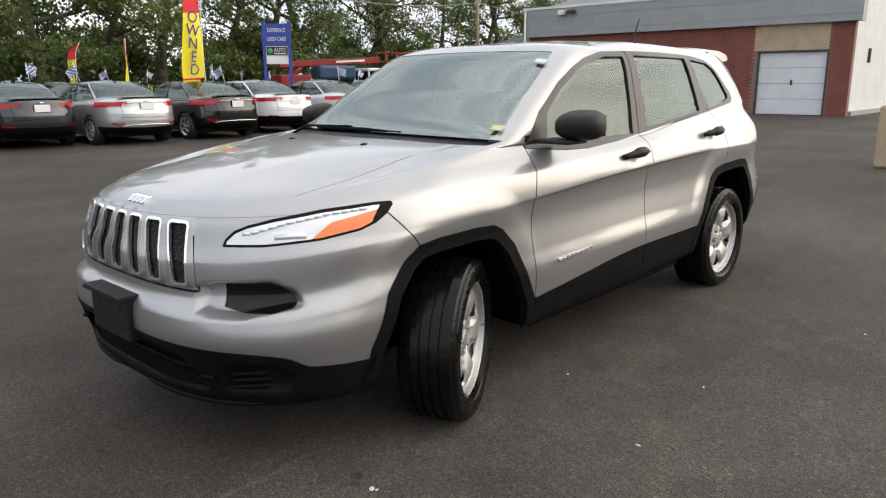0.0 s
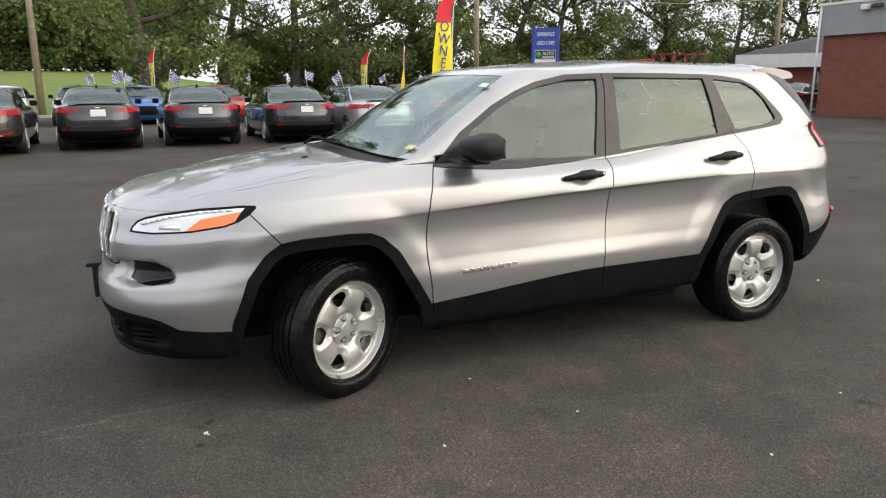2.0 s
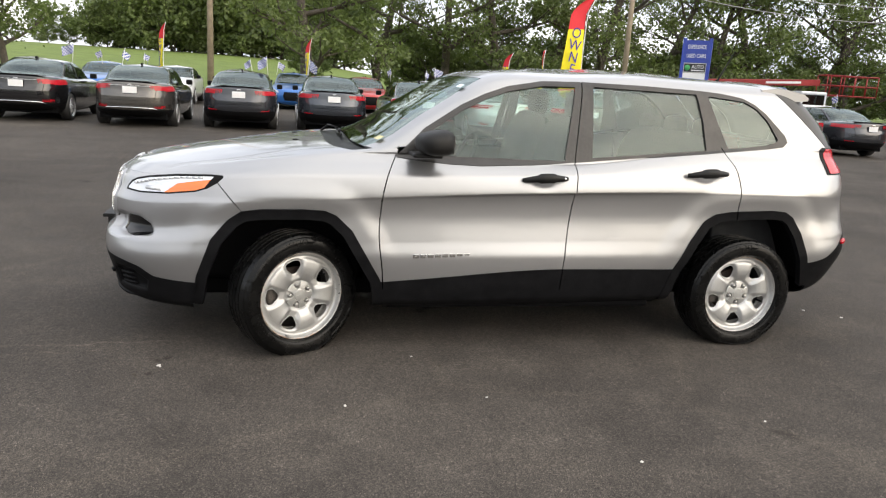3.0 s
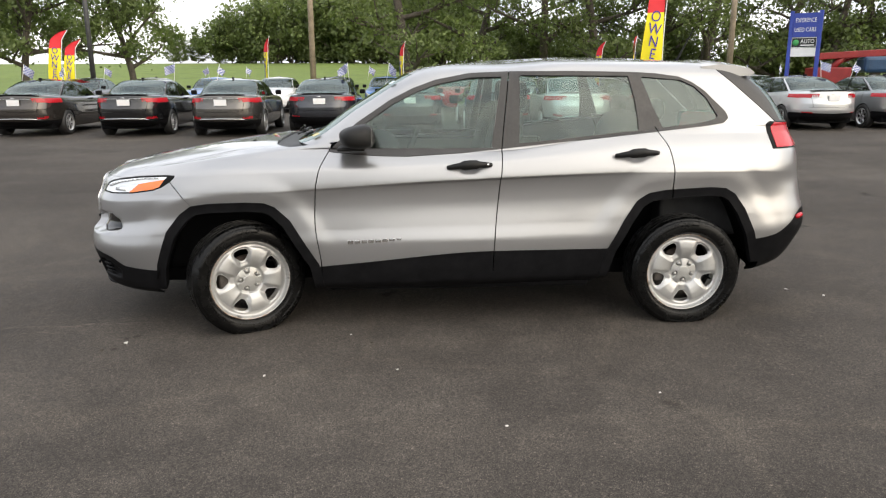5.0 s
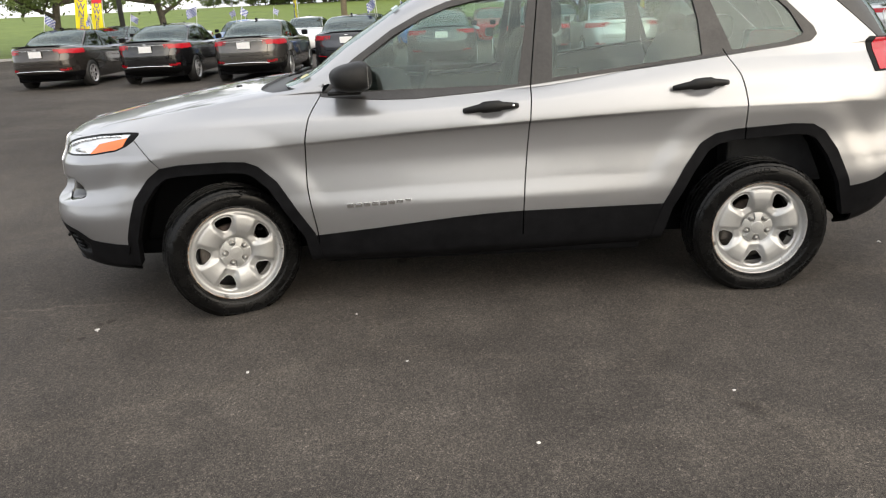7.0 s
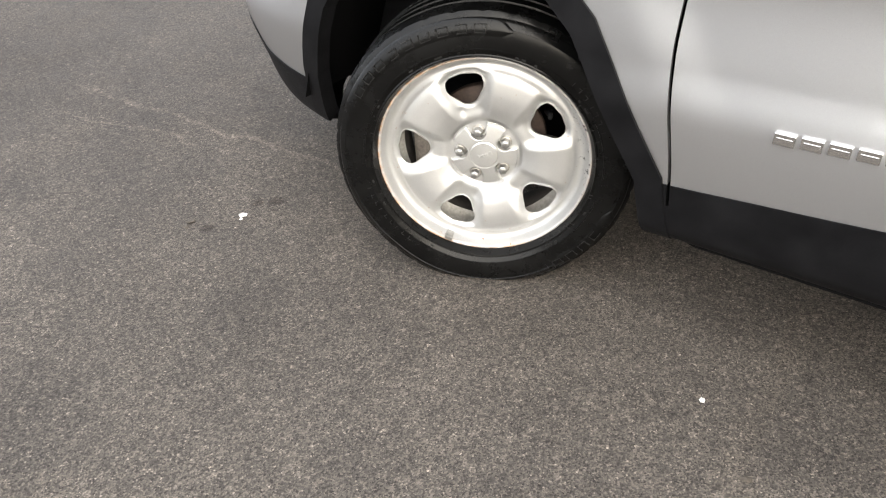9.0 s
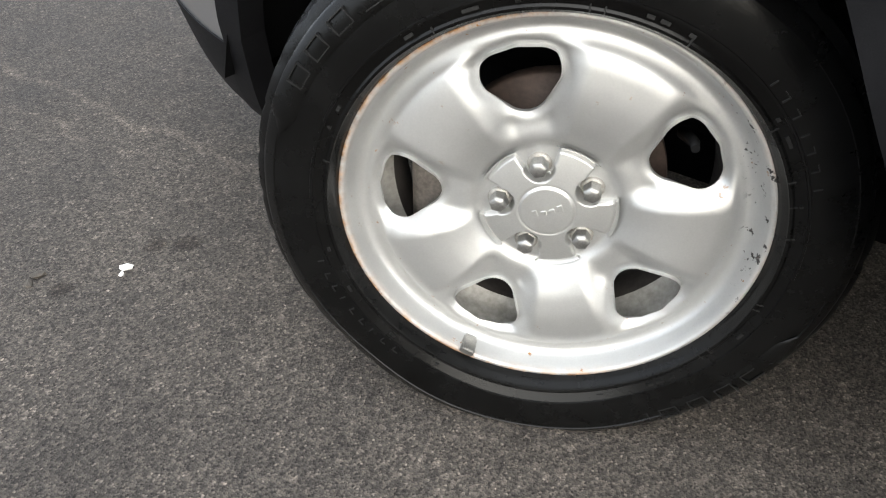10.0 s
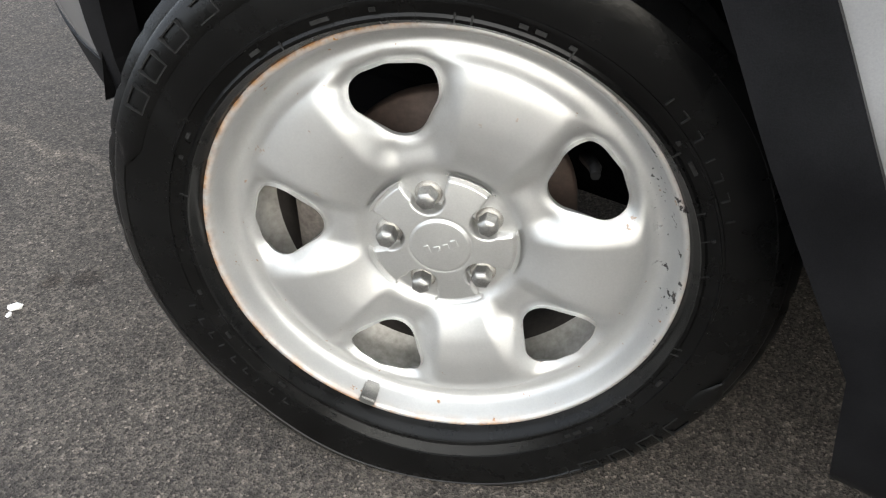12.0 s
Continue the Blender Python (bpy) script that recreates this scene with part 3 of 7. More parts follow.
def wheel(parent, lip, turn, spin):
    """A 17 inch painted steel wheel with tyre, centre cap and bare nuts; it faces -y before it is turned. lip: the middle of its rim's outer edge."""
    thing = new("wheel")
    thing.parent = parent
    m = Matrix.Translation(lip) @ pose(0, 0, 0, 0, 0, turn) @ Matrix.Translation((0, LIP, 0))
    thing.matrix_basis = m
    V, F = tyre_mesh(lip[2] - 0.002)
    tyre = mesh_object("tyre", V, F, TYRE, thing, "worn black tyre with raised sidewall marks")
    me = tyre.data
    bm = bmesh.new()
    bm.from_mesh(me)
    for e in bm.edges:
        if len(e.link_faces) == 2 and e.calc_face_angle(0) > radians(30):
            e.smooth = False
    bm.to_mesh(me)
    bm.free()
    turned = pose(0, 0, 0, 0, spin, 0)
    # raised marks on the sidewall, as plain bars
    rg = random.Random(4)
    for start in (78, 258):
        plates = bmesh.new()
        rows = []
        for i in range(45):
            f = i / 44
            slim = 1 - 0.85 * max(0, 1 - min(f, 1 - f) / 0.05)
            a = radians(start + 84 * f)
            row = []
            for q, d in ((0.0, 0.1176), (0.12, 0.1196), (0.5, 0.1182), (0.88, 0.1130), (1.0, 0.1090)):
                r = 0.312 + (q - 0.5) * 0.031 * slim
                row.append(plates.verts.new((r * math.cos(a), -d - 0.0004, r * math.sin(a))))
            rows.append(row)
        for p, q in zip(rows, rows[1:]):
            for j in range(4):
                plates.faces.new((p[j], q[j], q[j + 1], p[j + 1]))
        part("sidewall_plate", plates, TYRE, tyre, "raised crescent plate on the sidewall", True, 40)
    marks = bmesh.new()
    for start, count, step in ((88, 9, 7.2), (268, 9, 7.2)):
        for i in range(count):
            a0 = start + i * step
            wide = step * 0.58
            r0, r1 = 0.3025, 0.3205
            kinds = rg.choice(("box", "bar", "wave"))
            arc_bar(marks, a0, a0 + 0.22, r0, r1, 0.1150, 0.1206)
            if kinds != "bar":
                arc_bar(marks, a0 + wide, a0 + wide + 0.22, r0, r1, 0.1150, 0.1206)
            if kinds != "wave":
                arc_bar(marks, a0, a0 + wide, r1 - 0.0012, r1, 0.1110, 0.1172)
            arc_bar(marks, a0, a0 + wide, r0, r0 + 0.0012, 0.1150, 0.1206)
    for start, count, step in ((20, 7, 4.4), (196, 9, 4.2)):
        for i in range(count):
            a0 = start + i * step
            arc_bar(marks, a0, a0 + 0.25, 0.272, 0.280, 0.1150, 0.1186)
            if i % 3:
                arc_bar(marks, a0, a0 + 1.8, 0.279, 0.280, 0.1150, 0.1186)
    for i in range(26):
        a0 = rg.uniform(0, 360)
        arc_bar(marks, a0, a0 + rg.uniform(0.5, 2.2), 0.2595, 0.263, 0.113, 0.1150)
    for i in range(18):
        a0 = rg.uniform(0, 360)
        arc_bar(marks, a0, a0 + 0.35, 0.2505, 0.2585, 0.110, 0.1125)
    for v in marks.verts:
        if v.co.z < -lip[2] + 0.012:
            v.co.z = -lip[2] + 0.012
    ob = part("sidewall_lettering", marks, HIGHLIGHT_RUBBER, tyre, "raised sidewall marks")
    ob["kind"] = "stuff"
    rim = new("rim")
    rim.parent = thing
    rim.matrix_basis = turned
    face = Patch(np.linspace(0, 2 * math.pi, 321), np.linspace(0.045, 0.2465, 100), wheel_face)
    face.split("hole", hole_dist)
    panel("disc_face", face.sheet(["rest"]), WHEEL_PAINT, rim, "silver painted steel disc with rust at the lip", "left", 0.0045)
    part("barrel", lathe([(0.2455, 0.085), (0.236, 0.074), (0.226, 0.055), (0.2165, 0.046), (0.215, 0.024), (0.212, 0.016), (0.199, 0.004)], 72), BARREL, rim, "silver painted outer barrel", True)
    # dusty inner barrel; the shade of its depth is put into the colour too
    part("barrel_well", lathe([(0.199, 0.004), (0.195, -0.01), (0.195, -0.05), (0.212, -0.075), (0.215, -0.095), (0.238, -0.104)], 72), DUST_AND_SHADE, rim, "inner barrel with brake dust and deep shade in its colour", True)
    cap = Patch(np.linspace(0, 2 * math.pi, 241), np.linspace(0.0005, 0.0785, 70), cap_face)
    panel("centre_cap", cap.sheet(["rest"]), CAP_PAINT, rim, "silver centre cap with five nut pockets", "left", 0.006)
    mark = bmesh.new()
    for i, (w, h) in enumerate(((0.0055, 0.010), (0.0065, 0.0065), (0.0065, 0.0065), (0.0065, 0.009))):
        x = -0.0165 + i * 0.0098
        add_box(mark, (x, -0.0698, -0.004), (x + w, -0.0680, -0.004 + h), None, 0.0006)
    bmesh.ops.transform(mark, verts=mark.verts, matrix=pose(0, 0, 0, 0, -spin - 22, 0))
    part("cap_mark", mark, CAP_PAINT, rim, "small raised mark on the cap")
    for i in range(5):
        t = math.pi / 2 + i * 2 * math.pi / 5
        c = Matrix.Translation((0.0572 * math.cos(t), -0.0485, 0.0572 * math.sin(t))) @ pose(0, 0, 0, 0, 23 * i, 0)
        part("washer", lathe([(0.004, 0.008), (0.0115, 0.008), (0.0142, 0.0055), (0.0150, 0.0)], 20, c), WASHER, rim, "", True)
        nut = bmesh.new()
        rings = [[nut.verts.new((r * math.cos(a), -d, r * math.sin(a))) for a in (k * math.pi / 3 for k in range(6))] for r, d in ((0.0112, 0.004), (0.0112, 0.0205), (0.0098, 0.0232), (0.0050, 0.0246))]
        for p, q in zip(rings, rings[1:]):
            for k in range(6):
                nut.faces.new((p[k], q[k], q[(k + 1) % 6], p[(k + 1) % 6]))
        nut.faces.new(rings[-1][::-1])
        bmesh.ops.bevel(nut, geom=[e for e in nut.edges if len(e.link_faces) == 2], offset=0.0007, segments=1, affect="EDGES")
        bmesh.ops.transform(nut, verts=nut.verts, matrix=c)
        part("wheel_nut", nut, NUT_STEEL, rim, "bare hexagonal wheel nut", True, 25)
    v = tube([(0.168 * math.cos(0.37), -0.028, 0.168 * math.sin(0.37)), (0.178 * math.cos(0.37), -0.060, 0.178 * math.sin(0.37)), (0.178 * math.cos(0.37), -0.074, 0.178 * math.sin(0.37))], [0.0075, 0.006, 0.0045], 10)
    part("valve_stem", v, TRIM, rim, "black rubber valve stem")
    w = bmesh.new()
    arc_bar(w, 246.6 + spin, 251.4 + spin, 0.2280, 0.2395, 0.070, 0.0985, 4)
    bmesh.ops.bevel(w, geom=w.edges[:], offset=0.002, segments=2, affect="EDGES")
    part("balance_weight", w, NUT_STEEL, rim, "small grey clip-on balance weight", True, 40)
    still = new("brake")
    still.parent = thing
    part("brake_disc", lathe([(0.0, -0.010), (0.136, -0.010), (0.138, -0.016), (0.138, -0.030), (0.136, -0.035), (0.0, -0.035)], 48), RUSTY, still, "dark rusted brake disc", True, 30)
    part("brake_caliper", box((-0.172, -0.030, -0.075), (-0.100, 0.06, 0.075), 0.014), CALIPER, still, "grey cast brake caliper", True, 40)
    return thing


# outlines on the nose, as (offset from the centre line, height)
FOG_RECESS = [(0.455, 0.612), (0.455, 0.682), (0.53, 0.702), (0.68, 0.704), (0.725, 0.675), (0.748, 0.630), (0.62, 0.602), (0.50, 0.604)]
FOG_LENS = [(0.545, 0.626), (0.545, 0.690), (0.558, 0.698), (0.66, 0.700), (0.70, 0.682), (0.733, 0.642), (0.736, 0.626), (0.70, 0.615), (0.62, 0.612)]
INTAKE = [(-0.6, 0.315), (-0.6, 0.452), (0.20, 0.450), (0.36, 0.430), (0.44, 0.375), (0.47, 0.318)]
VENT_POCKET = [(0.545, 0.325), (0.545, 0.405), (0.60, 0.430), (0.69, 0.425), (0.735, 0.375), (0.72, 0.325)]


def nose_y(u):
    return 0.89 * np.sin(np.clip(u, 0, 1) * math.pi / 2) ** (2 / 2.9)


def slot_dist(across, z):
    """Distance to the nearest of the seven grille slots."""
    c = np.abs((across + 0.065) % 0.130 - 0.065)
    return poly_dist(c, z, [(-0.02, 0.710), (0.020, 0.710), (0.0305, 0.892), (-0.02, 0.892)], 0.009)


def suv_shell():
    s = Shell()
    n = 2.6
    s.ring(-0.86, 0.1, 2.5, 3.28, 2.8, 4.2, (0.80, 0.82, 0.80), (0.21, 0.20, 0.23, 0.25, 0.27, 0.28, 0.28))
    s.ring(-1.035, 0.1, 2.5, 3.46, 3.0, 4.6, (0.875, 0.88, 0.875), (0.27, 0.255, 0.29, 0.31, 0.33, 0.37, 0.38))
    s.ring(-1.065, 0.1, 2.5, 3.53, 3.3, 4.8, (0.895, 0.898, 0.895), (0.40, 0.38, 0.40, 0.43, 0.45, 0.48, 0.48))
    s.ring(-1.088, 0.1, 2.5, 3.575, 3.5, 5.0, (0.905, 0.904, 0.905), (0.515, 0.515, 0.54, 0.55, 0.57, 0.61, 0.61))
    s.ring(-1.084, 0.1, 2.5, 3.57, 3.45, 5.0, (0.895, 0.883, 0.895), (0.578, 0.580, 0.63, 0.65, 0.67, 0.69, 0.69))
    s.ring(-1.045, 0.1, 2.5, 3.545, 3.15, 5.0, (0.886, 0.866, 0.882), (0.645, 0.66, 0.75, 0.79, 0.81, 0.79, 0.77))
    s.ring(-1.042, 0.1, 2.5, 3.52, 3.0, 5.0, (0.897, 0.878, 0.896), (0.76, 0.79, 0.846, 0.908, 0.943, 0.92, 0.91))
    s.ring(-1.030, 0.1, 2.5, 3.515, 2.8, 5.0, (0.899, 0.904, 0.898), (0.81, 0.835, 0.865, 0.925, 0.958, 0.94, 0.93))
    s.ring(-1.005, 0.1, 2.5, 3.50, 2.68, 4.8, (0.885, 0.882, 0.872), (0.90, 0.915, 0.97, 1.01, 1.07, 1.06, 1.03))
    s.ring(-0.93, 0.15, 2.5, 3.47, n, 4.4, (0.805, 0.822, 0.80), (0.955, 0.975, 1.055, 1.065, 1.175, 1.18, 1.14))
    s.ring(-0.58, 0.28, 2.55, 3.46, 2.7, 4.4, (0.772, 0.806, 0.785), (1.035, 1.025, 1.088, 1.080, 1.195, 1.21, 1.17))
    s.ring(-0.10, 0.42, 2.6, 3.455, 3.5, 4.4, (0.765, 0.803, 0.780), (1.105, 1.095, 1.098, 1.085, 1.202, 1.22, 1.18))
    s.ring(0.265, 0.60, 2.65, 3.45, 5.0, 4.4, (0.770, 0.800, 0.775), (1.135, 1.128, 1.108, 1.092, 1.210, 1.23, 1.20))
    s.ring(0.64, 0.95, 2.65, 3.34, 4.8, 4.4, (0.733, 0.745, 0.722), (1.348, 1.335, 1.30, 1.32, 1.355, 1.39, 1.40))
    s.ring(1.00, 1.25, 2.62, 3.16, 4.4, 4.4, (0.655, 0.665, 0.648), (1.550, 1.540, 1.508, 1.547, 1.537, 1.542, 1.555))
    s.ring(1.10, 1.38, 2.60, 3.10, 3.8, 4.2, (0.585, 0.602, 0.580), (1.580, 1.575, 1.563, 1.594, 1.585, 1.580, 1.582))
    s.ring(1.45, 1.60, 2.40, 2.85, 3.0, 3.0, (0.0, 0.0, 0.0), (1.612, 1.616, 1.622, 1.640, 1.634, 1.618, 1.612))

    def relief(u, v, P):
        """Wheel arch haunches, lamp recess, intake, vent pockets, grille frames and handle cups."""
        x, z = P[:, 0], P[:, 2]
        across = nose_y(u)
        Q = P.copy()
        e = np.minimum(poly_dist(x, z, FRONT_ARCH), poly_dist(x, z, REAR_ARCH))
        on = smoothstep(0.45, 0.75, u) * (1 - smoothstep(2.6, 2.8, u)) * (1 - smoothstep(0.98, 1.03, z))
        Q[:, 1] -= on * 0.012 * (1 - smoothstep(0.05, 0.17, e)) * smoothstep(0.42, 0.74, z)
        front = u < 0.8
        sink = front * 0.046 * (1 - smoothstep(-0.010, 0.016, poly_dist(across, z, FOG_RECESS)))
        sink = sink + front * 0.055 * (1 - smoothstep(-0.012, 0.012, poly_dist(across, z, INTAKE)))
        sink = sink + front * 0.030 * (1 - smoothstep(-0.012, 0.014, poly_dist(across, z, VENT_POCKET)))
        wrap = smoothstep(0.38, 0.62, across)
        Q[:, 0] += sink * (1 - 0.30 * wrap)
        Q[:, 1] += sink * 0.55 * wrap
        frame_d = slot_dist(across, z)
        Q[:, 0] -= 0.011 * front * (across < 0.46) * (z > 0.66) * (1 - smoothstep(0.012, 0.026, frame_d))
        for hx, hz in ((1.345, 0.985), (2.345, 1.045)):
            Q[:, 1] += 0.014 * np.exp(-((x - hx) / 0.055) ** 2 - ((z - hz) / 0.030) ** 2) * (P[:, 1] < -0.7)
        Q[:, 2] -= 0.005 * np.exp(-((P[:, 1] + 0.640) / 0.016) ** 2) * smoothstep(-0.75, -0.55, x) * (1 - smoothstep(0.0, 0.25, x)) * (v > s.v[8])
        hollow = 0.018 * np.exp(-((x - 3.36) / 0.13) ** 2 - ((z - 0.905) / 0.085) ** 2) * (u > 2)
        Q[:, 1] += hollow * 0.8
        Q[:, 0] -= hollow * 0.6
        return Q

    s.bulge.append(relief)
    s.finish()
    return s


def build_suv():
    car = tagged(new("suv"), "silver five-door SUV with black cladding and steel wheels", "car")
    s = suv_shell()
    fine = np.arcsin((np.linspace(0, 0.46, 104) / 0.89) ** 1.45) * 2 / math.pi
    tail_u = 3 - np.arccos(np.linspace(0.012, 0.9, 58) ** 2.4) * 2 / math.pi
    us = np.concatenate([fine, np.linspace(fine[-1], 0.988, 84)[1:], 1 - np.array([0.008, 0.005, 0.003, 0.0015, 0.0006, 0.0002]), np.linspace(1, 2, 118), tail_u, np.linspace(tail_u[-1], 3, 36)[1:]])
    vs = np.unique(np.round(np.concatenate([np.linspace(0, s.v[-1], 96), s.v, np.linspace(s.v[1], s.v[9], 84)]), 5))
    k = Patch(us, vs, s.place)
    side = lambda uv, P: (uv[:, 0] > 0.5) & (uv[:, 0] < 2.75)
    low = lambda uv, P: side(uv, P) & (P[:, 2] < 1.0)
    arch_f = lambda g: (lambda uv, P: np.where(low(uv, P), poly_dist(P[:, 0], P[:, 2], FRONT_ARCH) + g, 1.0))
    arch_r = lambda g: (lambda uv, P: np.where(low(uv, P), poly_dist(P[:, 0], P[:, 2], REAR_ARCH) + g, 1.0))
    sill = lambda uv, P: P[:, 2] - curve(P[:, 0], [-1.16, -0.97, -0.84, -0.74, -0.5, 0.4, 0.6, 1.5, 2.2, 3.05, 3.25, 3.35, 3.45, 3.7], [0.49, 0.480, 0.455, 0.405, 0.39, 0.405, 0.42, 0.488, 0.492, 0.53, 0.56, 0.62, 0.70, 0.72])
    k.split("cladding", sill)
    k.split("front_arch_trim", arch_f(0), None, lambda uv, P: P[:, 2] > 0.27)
    k.split("rear_arch_trim", arch_r(0), None, lambda uv, P: P[:, 2] > np.where(P[:, 0] > 2.7, 0.385, 0.30))
    k.split("opening", arch_f(0.056))
    k.split("opening", arch_r(0.054))
    k.split("opening", arch_f(0), ["cladding"], lambda uv, P: P[:, 2] < 0.275)
    k.split("opening", arch_r(0), ["cladding", "rest"], lambda uv, P: P[:, 2] < np.where(P[:, 0] > 2.7, 0.39, 0.305))
    # side windows
    up = lambda uv, P: (uv[:, 0] > 0.80) & (uv[:, 0] < 2.7) & (P[:, 2] > 1.0)
    win = lambda poly, r=0.0: (lambda uv, P: np.where(up(uv, P), poly_dist(P[:, 0], P[:, 2], poly, r), 1.0))
    k.split("window_trim", win(WINDOW_TRIM, 0.004), ["rest"])
    k.split("front_glass", win(FRONT_GLASS, 0.004), ["window_trim"])
    k.split("rear_glass", win(REAR_GLASS, 0.004), ["window_trim"])
    k.split("quarter_glass", win(QUARTER_GLASS, 0.012), ["window_trim"])
    # windscreen, tailgate glass, hood, roof
    vb, vt = s.v[12], s.v[14]
    screen = lambda uv, P: np.maximum.reduce([(vb + 0.015 - uv[:, 1]), (uv[:, 1] - vt + 0.02), (uv[:, 0] - 0.575 + 0.075 * (uv[:, 1] - vb) / (vt - vb)) * 0.6])
    k.split("windscreen", screen, ["rest"])
    back = lambda uv, P: np.maximum.reduce([(vb + 0.06 - uv[:, 1]), (uv[:, 1] - vt + 0.10), (2.45 - uv[:, 0]) * 0.6])
    k.split("rear_screen", back, ["rest"])
    cowl = lambda uv, P: np.maximum.reduce([(s.v[12] - 0.055 - uv[:, 1]), uv[:, 1] - vb - 0.015, (uv[:, 0] - 0.73) * 0.6])
    k.split("cowl", cowl, ["rest"])
    body = ["rest"]
    k.split("hood", lambda uv, P: np.maximum(s.v[8] + 0.03 - uv[:, 1], uv[:, 0] - 0.93), body, lambda uv, P: uv[:, 1] < vb)
    k.split("roof", lambda uv, P: vt + 0.0 - uv[:, 1], body)
    # lamps
    lamp = [(0.400, 0.835), (0.54, 0.836), (0.72, 0.850), (0.84, 0.872), (0.885, 0.893), (0.918, 0.922), (0.932, 0.948), (0.928, 0.956), (0.88, 0.957), (0.72, 0.944), (0.564, 0.920), (0.48, 0.900), (0.435, 0.881), (0.408, 0.855)]
    hl = lambda g: (lambda uv, P: np.where((uv[:, 1] < s.v[10]) & (uv[:, 0] < 1), poly_dist(uv[:, 0] * 1.2, P[:, 2], lamp, 0.004) + g, 1.0))
    k.split("lamp_trim", hl(0), ["rest", "hood"])
    k.split("lamp", lambda uv, P: np.maximum(hl(0.009)(uv, P), (uv[:, 0] * 1.2 - 0.884) * 0.8 - (P[:, 2] - 0.92) * 0.3), ["lamp_trim"])
    k.split("amber", lambda uv, P: np.maximum((0.60 - uv[:, 0]) + (P[:, 2] - 0.88) * 0.9, P[:, 2] - (0.885 + (uv[:, 0] - 0.55) * 0.27)), ["lamp"])
    # fog lamp pocket and grille slots
    on_nose = lambda poly, r: (lambda uv, P: np.where(uv[:, 0] < 0.8, poly_dist(nose_y(uv[:, 0]), P[:, 2], poly, r), 1.0))
    k.split("fog_pocket", on_nose(FOG_LENS, 0.006), ["rest"])
    k.split("intake", on_nose(INTAKE, 0.004), ["cladding", "rest"])
    k.split("vent_pocket", on_nose(VENT_POCKET, 0.004), ["cladding"])

    def slot(uv, P):
        return np.where((nose_y(uv[:, 0]) < 0.447) & (uv[:, 1] < s.v[9]), slot_dist(nose_y(uv[:, 0]), P[:, 2]), 1.0)

    k.split("slot_ring", lambda uv, P: slot(uv, P) - 0.0095, ["rest", "hood"])
    k.split("slot", slot, ["slot_ring"])
    # tail lamp
    tail = [(3.205, 1.085), (3.188, 1.222), (3.21, 1.236), (3.7, 1.215), (3.7, 1.082)]
    k.split("tail_trim", lambda uv, P: np.where(uv[:, 0] > 2.1, poly_dist(P[:, 0], P[:, 2], tail, 0.004), 1.0), ["rest"], lambda uv, P: np.abs(P[:, 1]) > 0.48)
    tail = [(3.232, 1.094), (3.222, 1.205), (3.245, 1.226), (3.7, 1.206), (3.7, 1.092)]
    k.split("tail_lamp", lambda uv, P: np.where(uv[:, 0] > 2.1, poly_dist(P[:, 0], P[:, 2], tail, 0.006), 1.0), ["tail_trim"], lambda uv, P: np.abs(P[:, 1]) > 0.48)
    # shut lines
    gap_f = lambda uv, P: line_dist(P[:, 0], P[:, 2], FRONT_GAP)
    gap_m = lambda uv, P: line_dist(P[:, 0], P[:, 2], MID_GAP)
    gap_r = lambda uv, P: line_dist(P[:, 0], P[:, 2], REAR_GAP)
    doors = ["rest", "cladding", "window_trim"]
    thin = 0.0032
    below = lambda uv, P: side(uv, P) & (P[:, 2] < 1.10) & (P[:, 2] > 0.36)
    k.gap(gap_f, ["rest", "cladding"], thin, below)
    k.gap(gap_m, doors, thin, lambda uv, P: side(uv, P) & (P[:, 2] > 0.36) & (P[:, 2] < 1.545))
    k.gap(gap_r, doors + ["rear_arch_trim"], thin, lambda uv, P: side(uv, P) & (P[:, 2] > 0.6) & (P[:, 2] < 1.215))
    bump_line = lambda uv, P: (P[:, 0] + 0.40) * 0.75 + (P[:, 2] - 0.90) * 0.66
    k.gap(bump_line, ["rest"], 0.0025, lambda uv, P: (P[:, 0] < -0.2) & (P[:, 2] < 0.95))
    k.gap(lambda uv, P: uv[:, 1] - s.v[8] - 0.03, ["hood", "rest"], 0.0008, lambda uv, P: P[:, 0] < -0.72)
    crease = lambda uv, P: P[:, 1] + 0.622 + 0.010 * np.sin(P[:, 0] * 3)
    k.gap(crease, ["hood", "rest"], 0.0014, lambda uv, P: (P[:, 0] > -0.66) & (P[:, 0] < -0.06) & (uv[:, 1] > s.v[8]) & (uv[:, 1] < vb))
    k.gap(lambda uv, P: P[:, 2] - 0.672, ["rest"], 0.004, lambda uv, P: (uv[:, 0] < 0.6) & (nose_y(uv[:, 0]) < 0.449))
    k.gap(lambda uv, P: nose_y(uv[:, 0]) - 0.449, ["rest"], 0.0014, lambda uv, P: (uv[:, 0] < 0.6) & (P[:, 2] > 0.672) & (P[:, 2] < 0.862))
    gate = lambda uv, P: (P[:, 0] - 3.255) * 0.65 + (P[:, 2] - 1.241) * 0.76
    k.gap(gate, ["rest", "roof"], 0.0025, lambda uv, P: (uv[:, 0] > 2) & (P[:, 2] > 1.2) & (P[:, 2] < 1.60))
    behind = lambda g, sgn: (lambda uv, P: sgn * g(uv, P) > 0)

    def both(name, sheet, mat, label="", **kw):
        panel(name, sheet, mat, car, label, "left", **kw)
        panel(name, sheet, mat, car, label, "right", **kw)

    rest = ["rest"]
    f, m, r = gap_f, gap_m, gap_r
    is_bumper = lambda uv, P: (bump_line(uv, P) < 0) & (uv[:, 0] < 1)
    panel("front_bumper", k.sheet(rest, is_bumper), SILVER, car, "silver front bumper skin", "both")
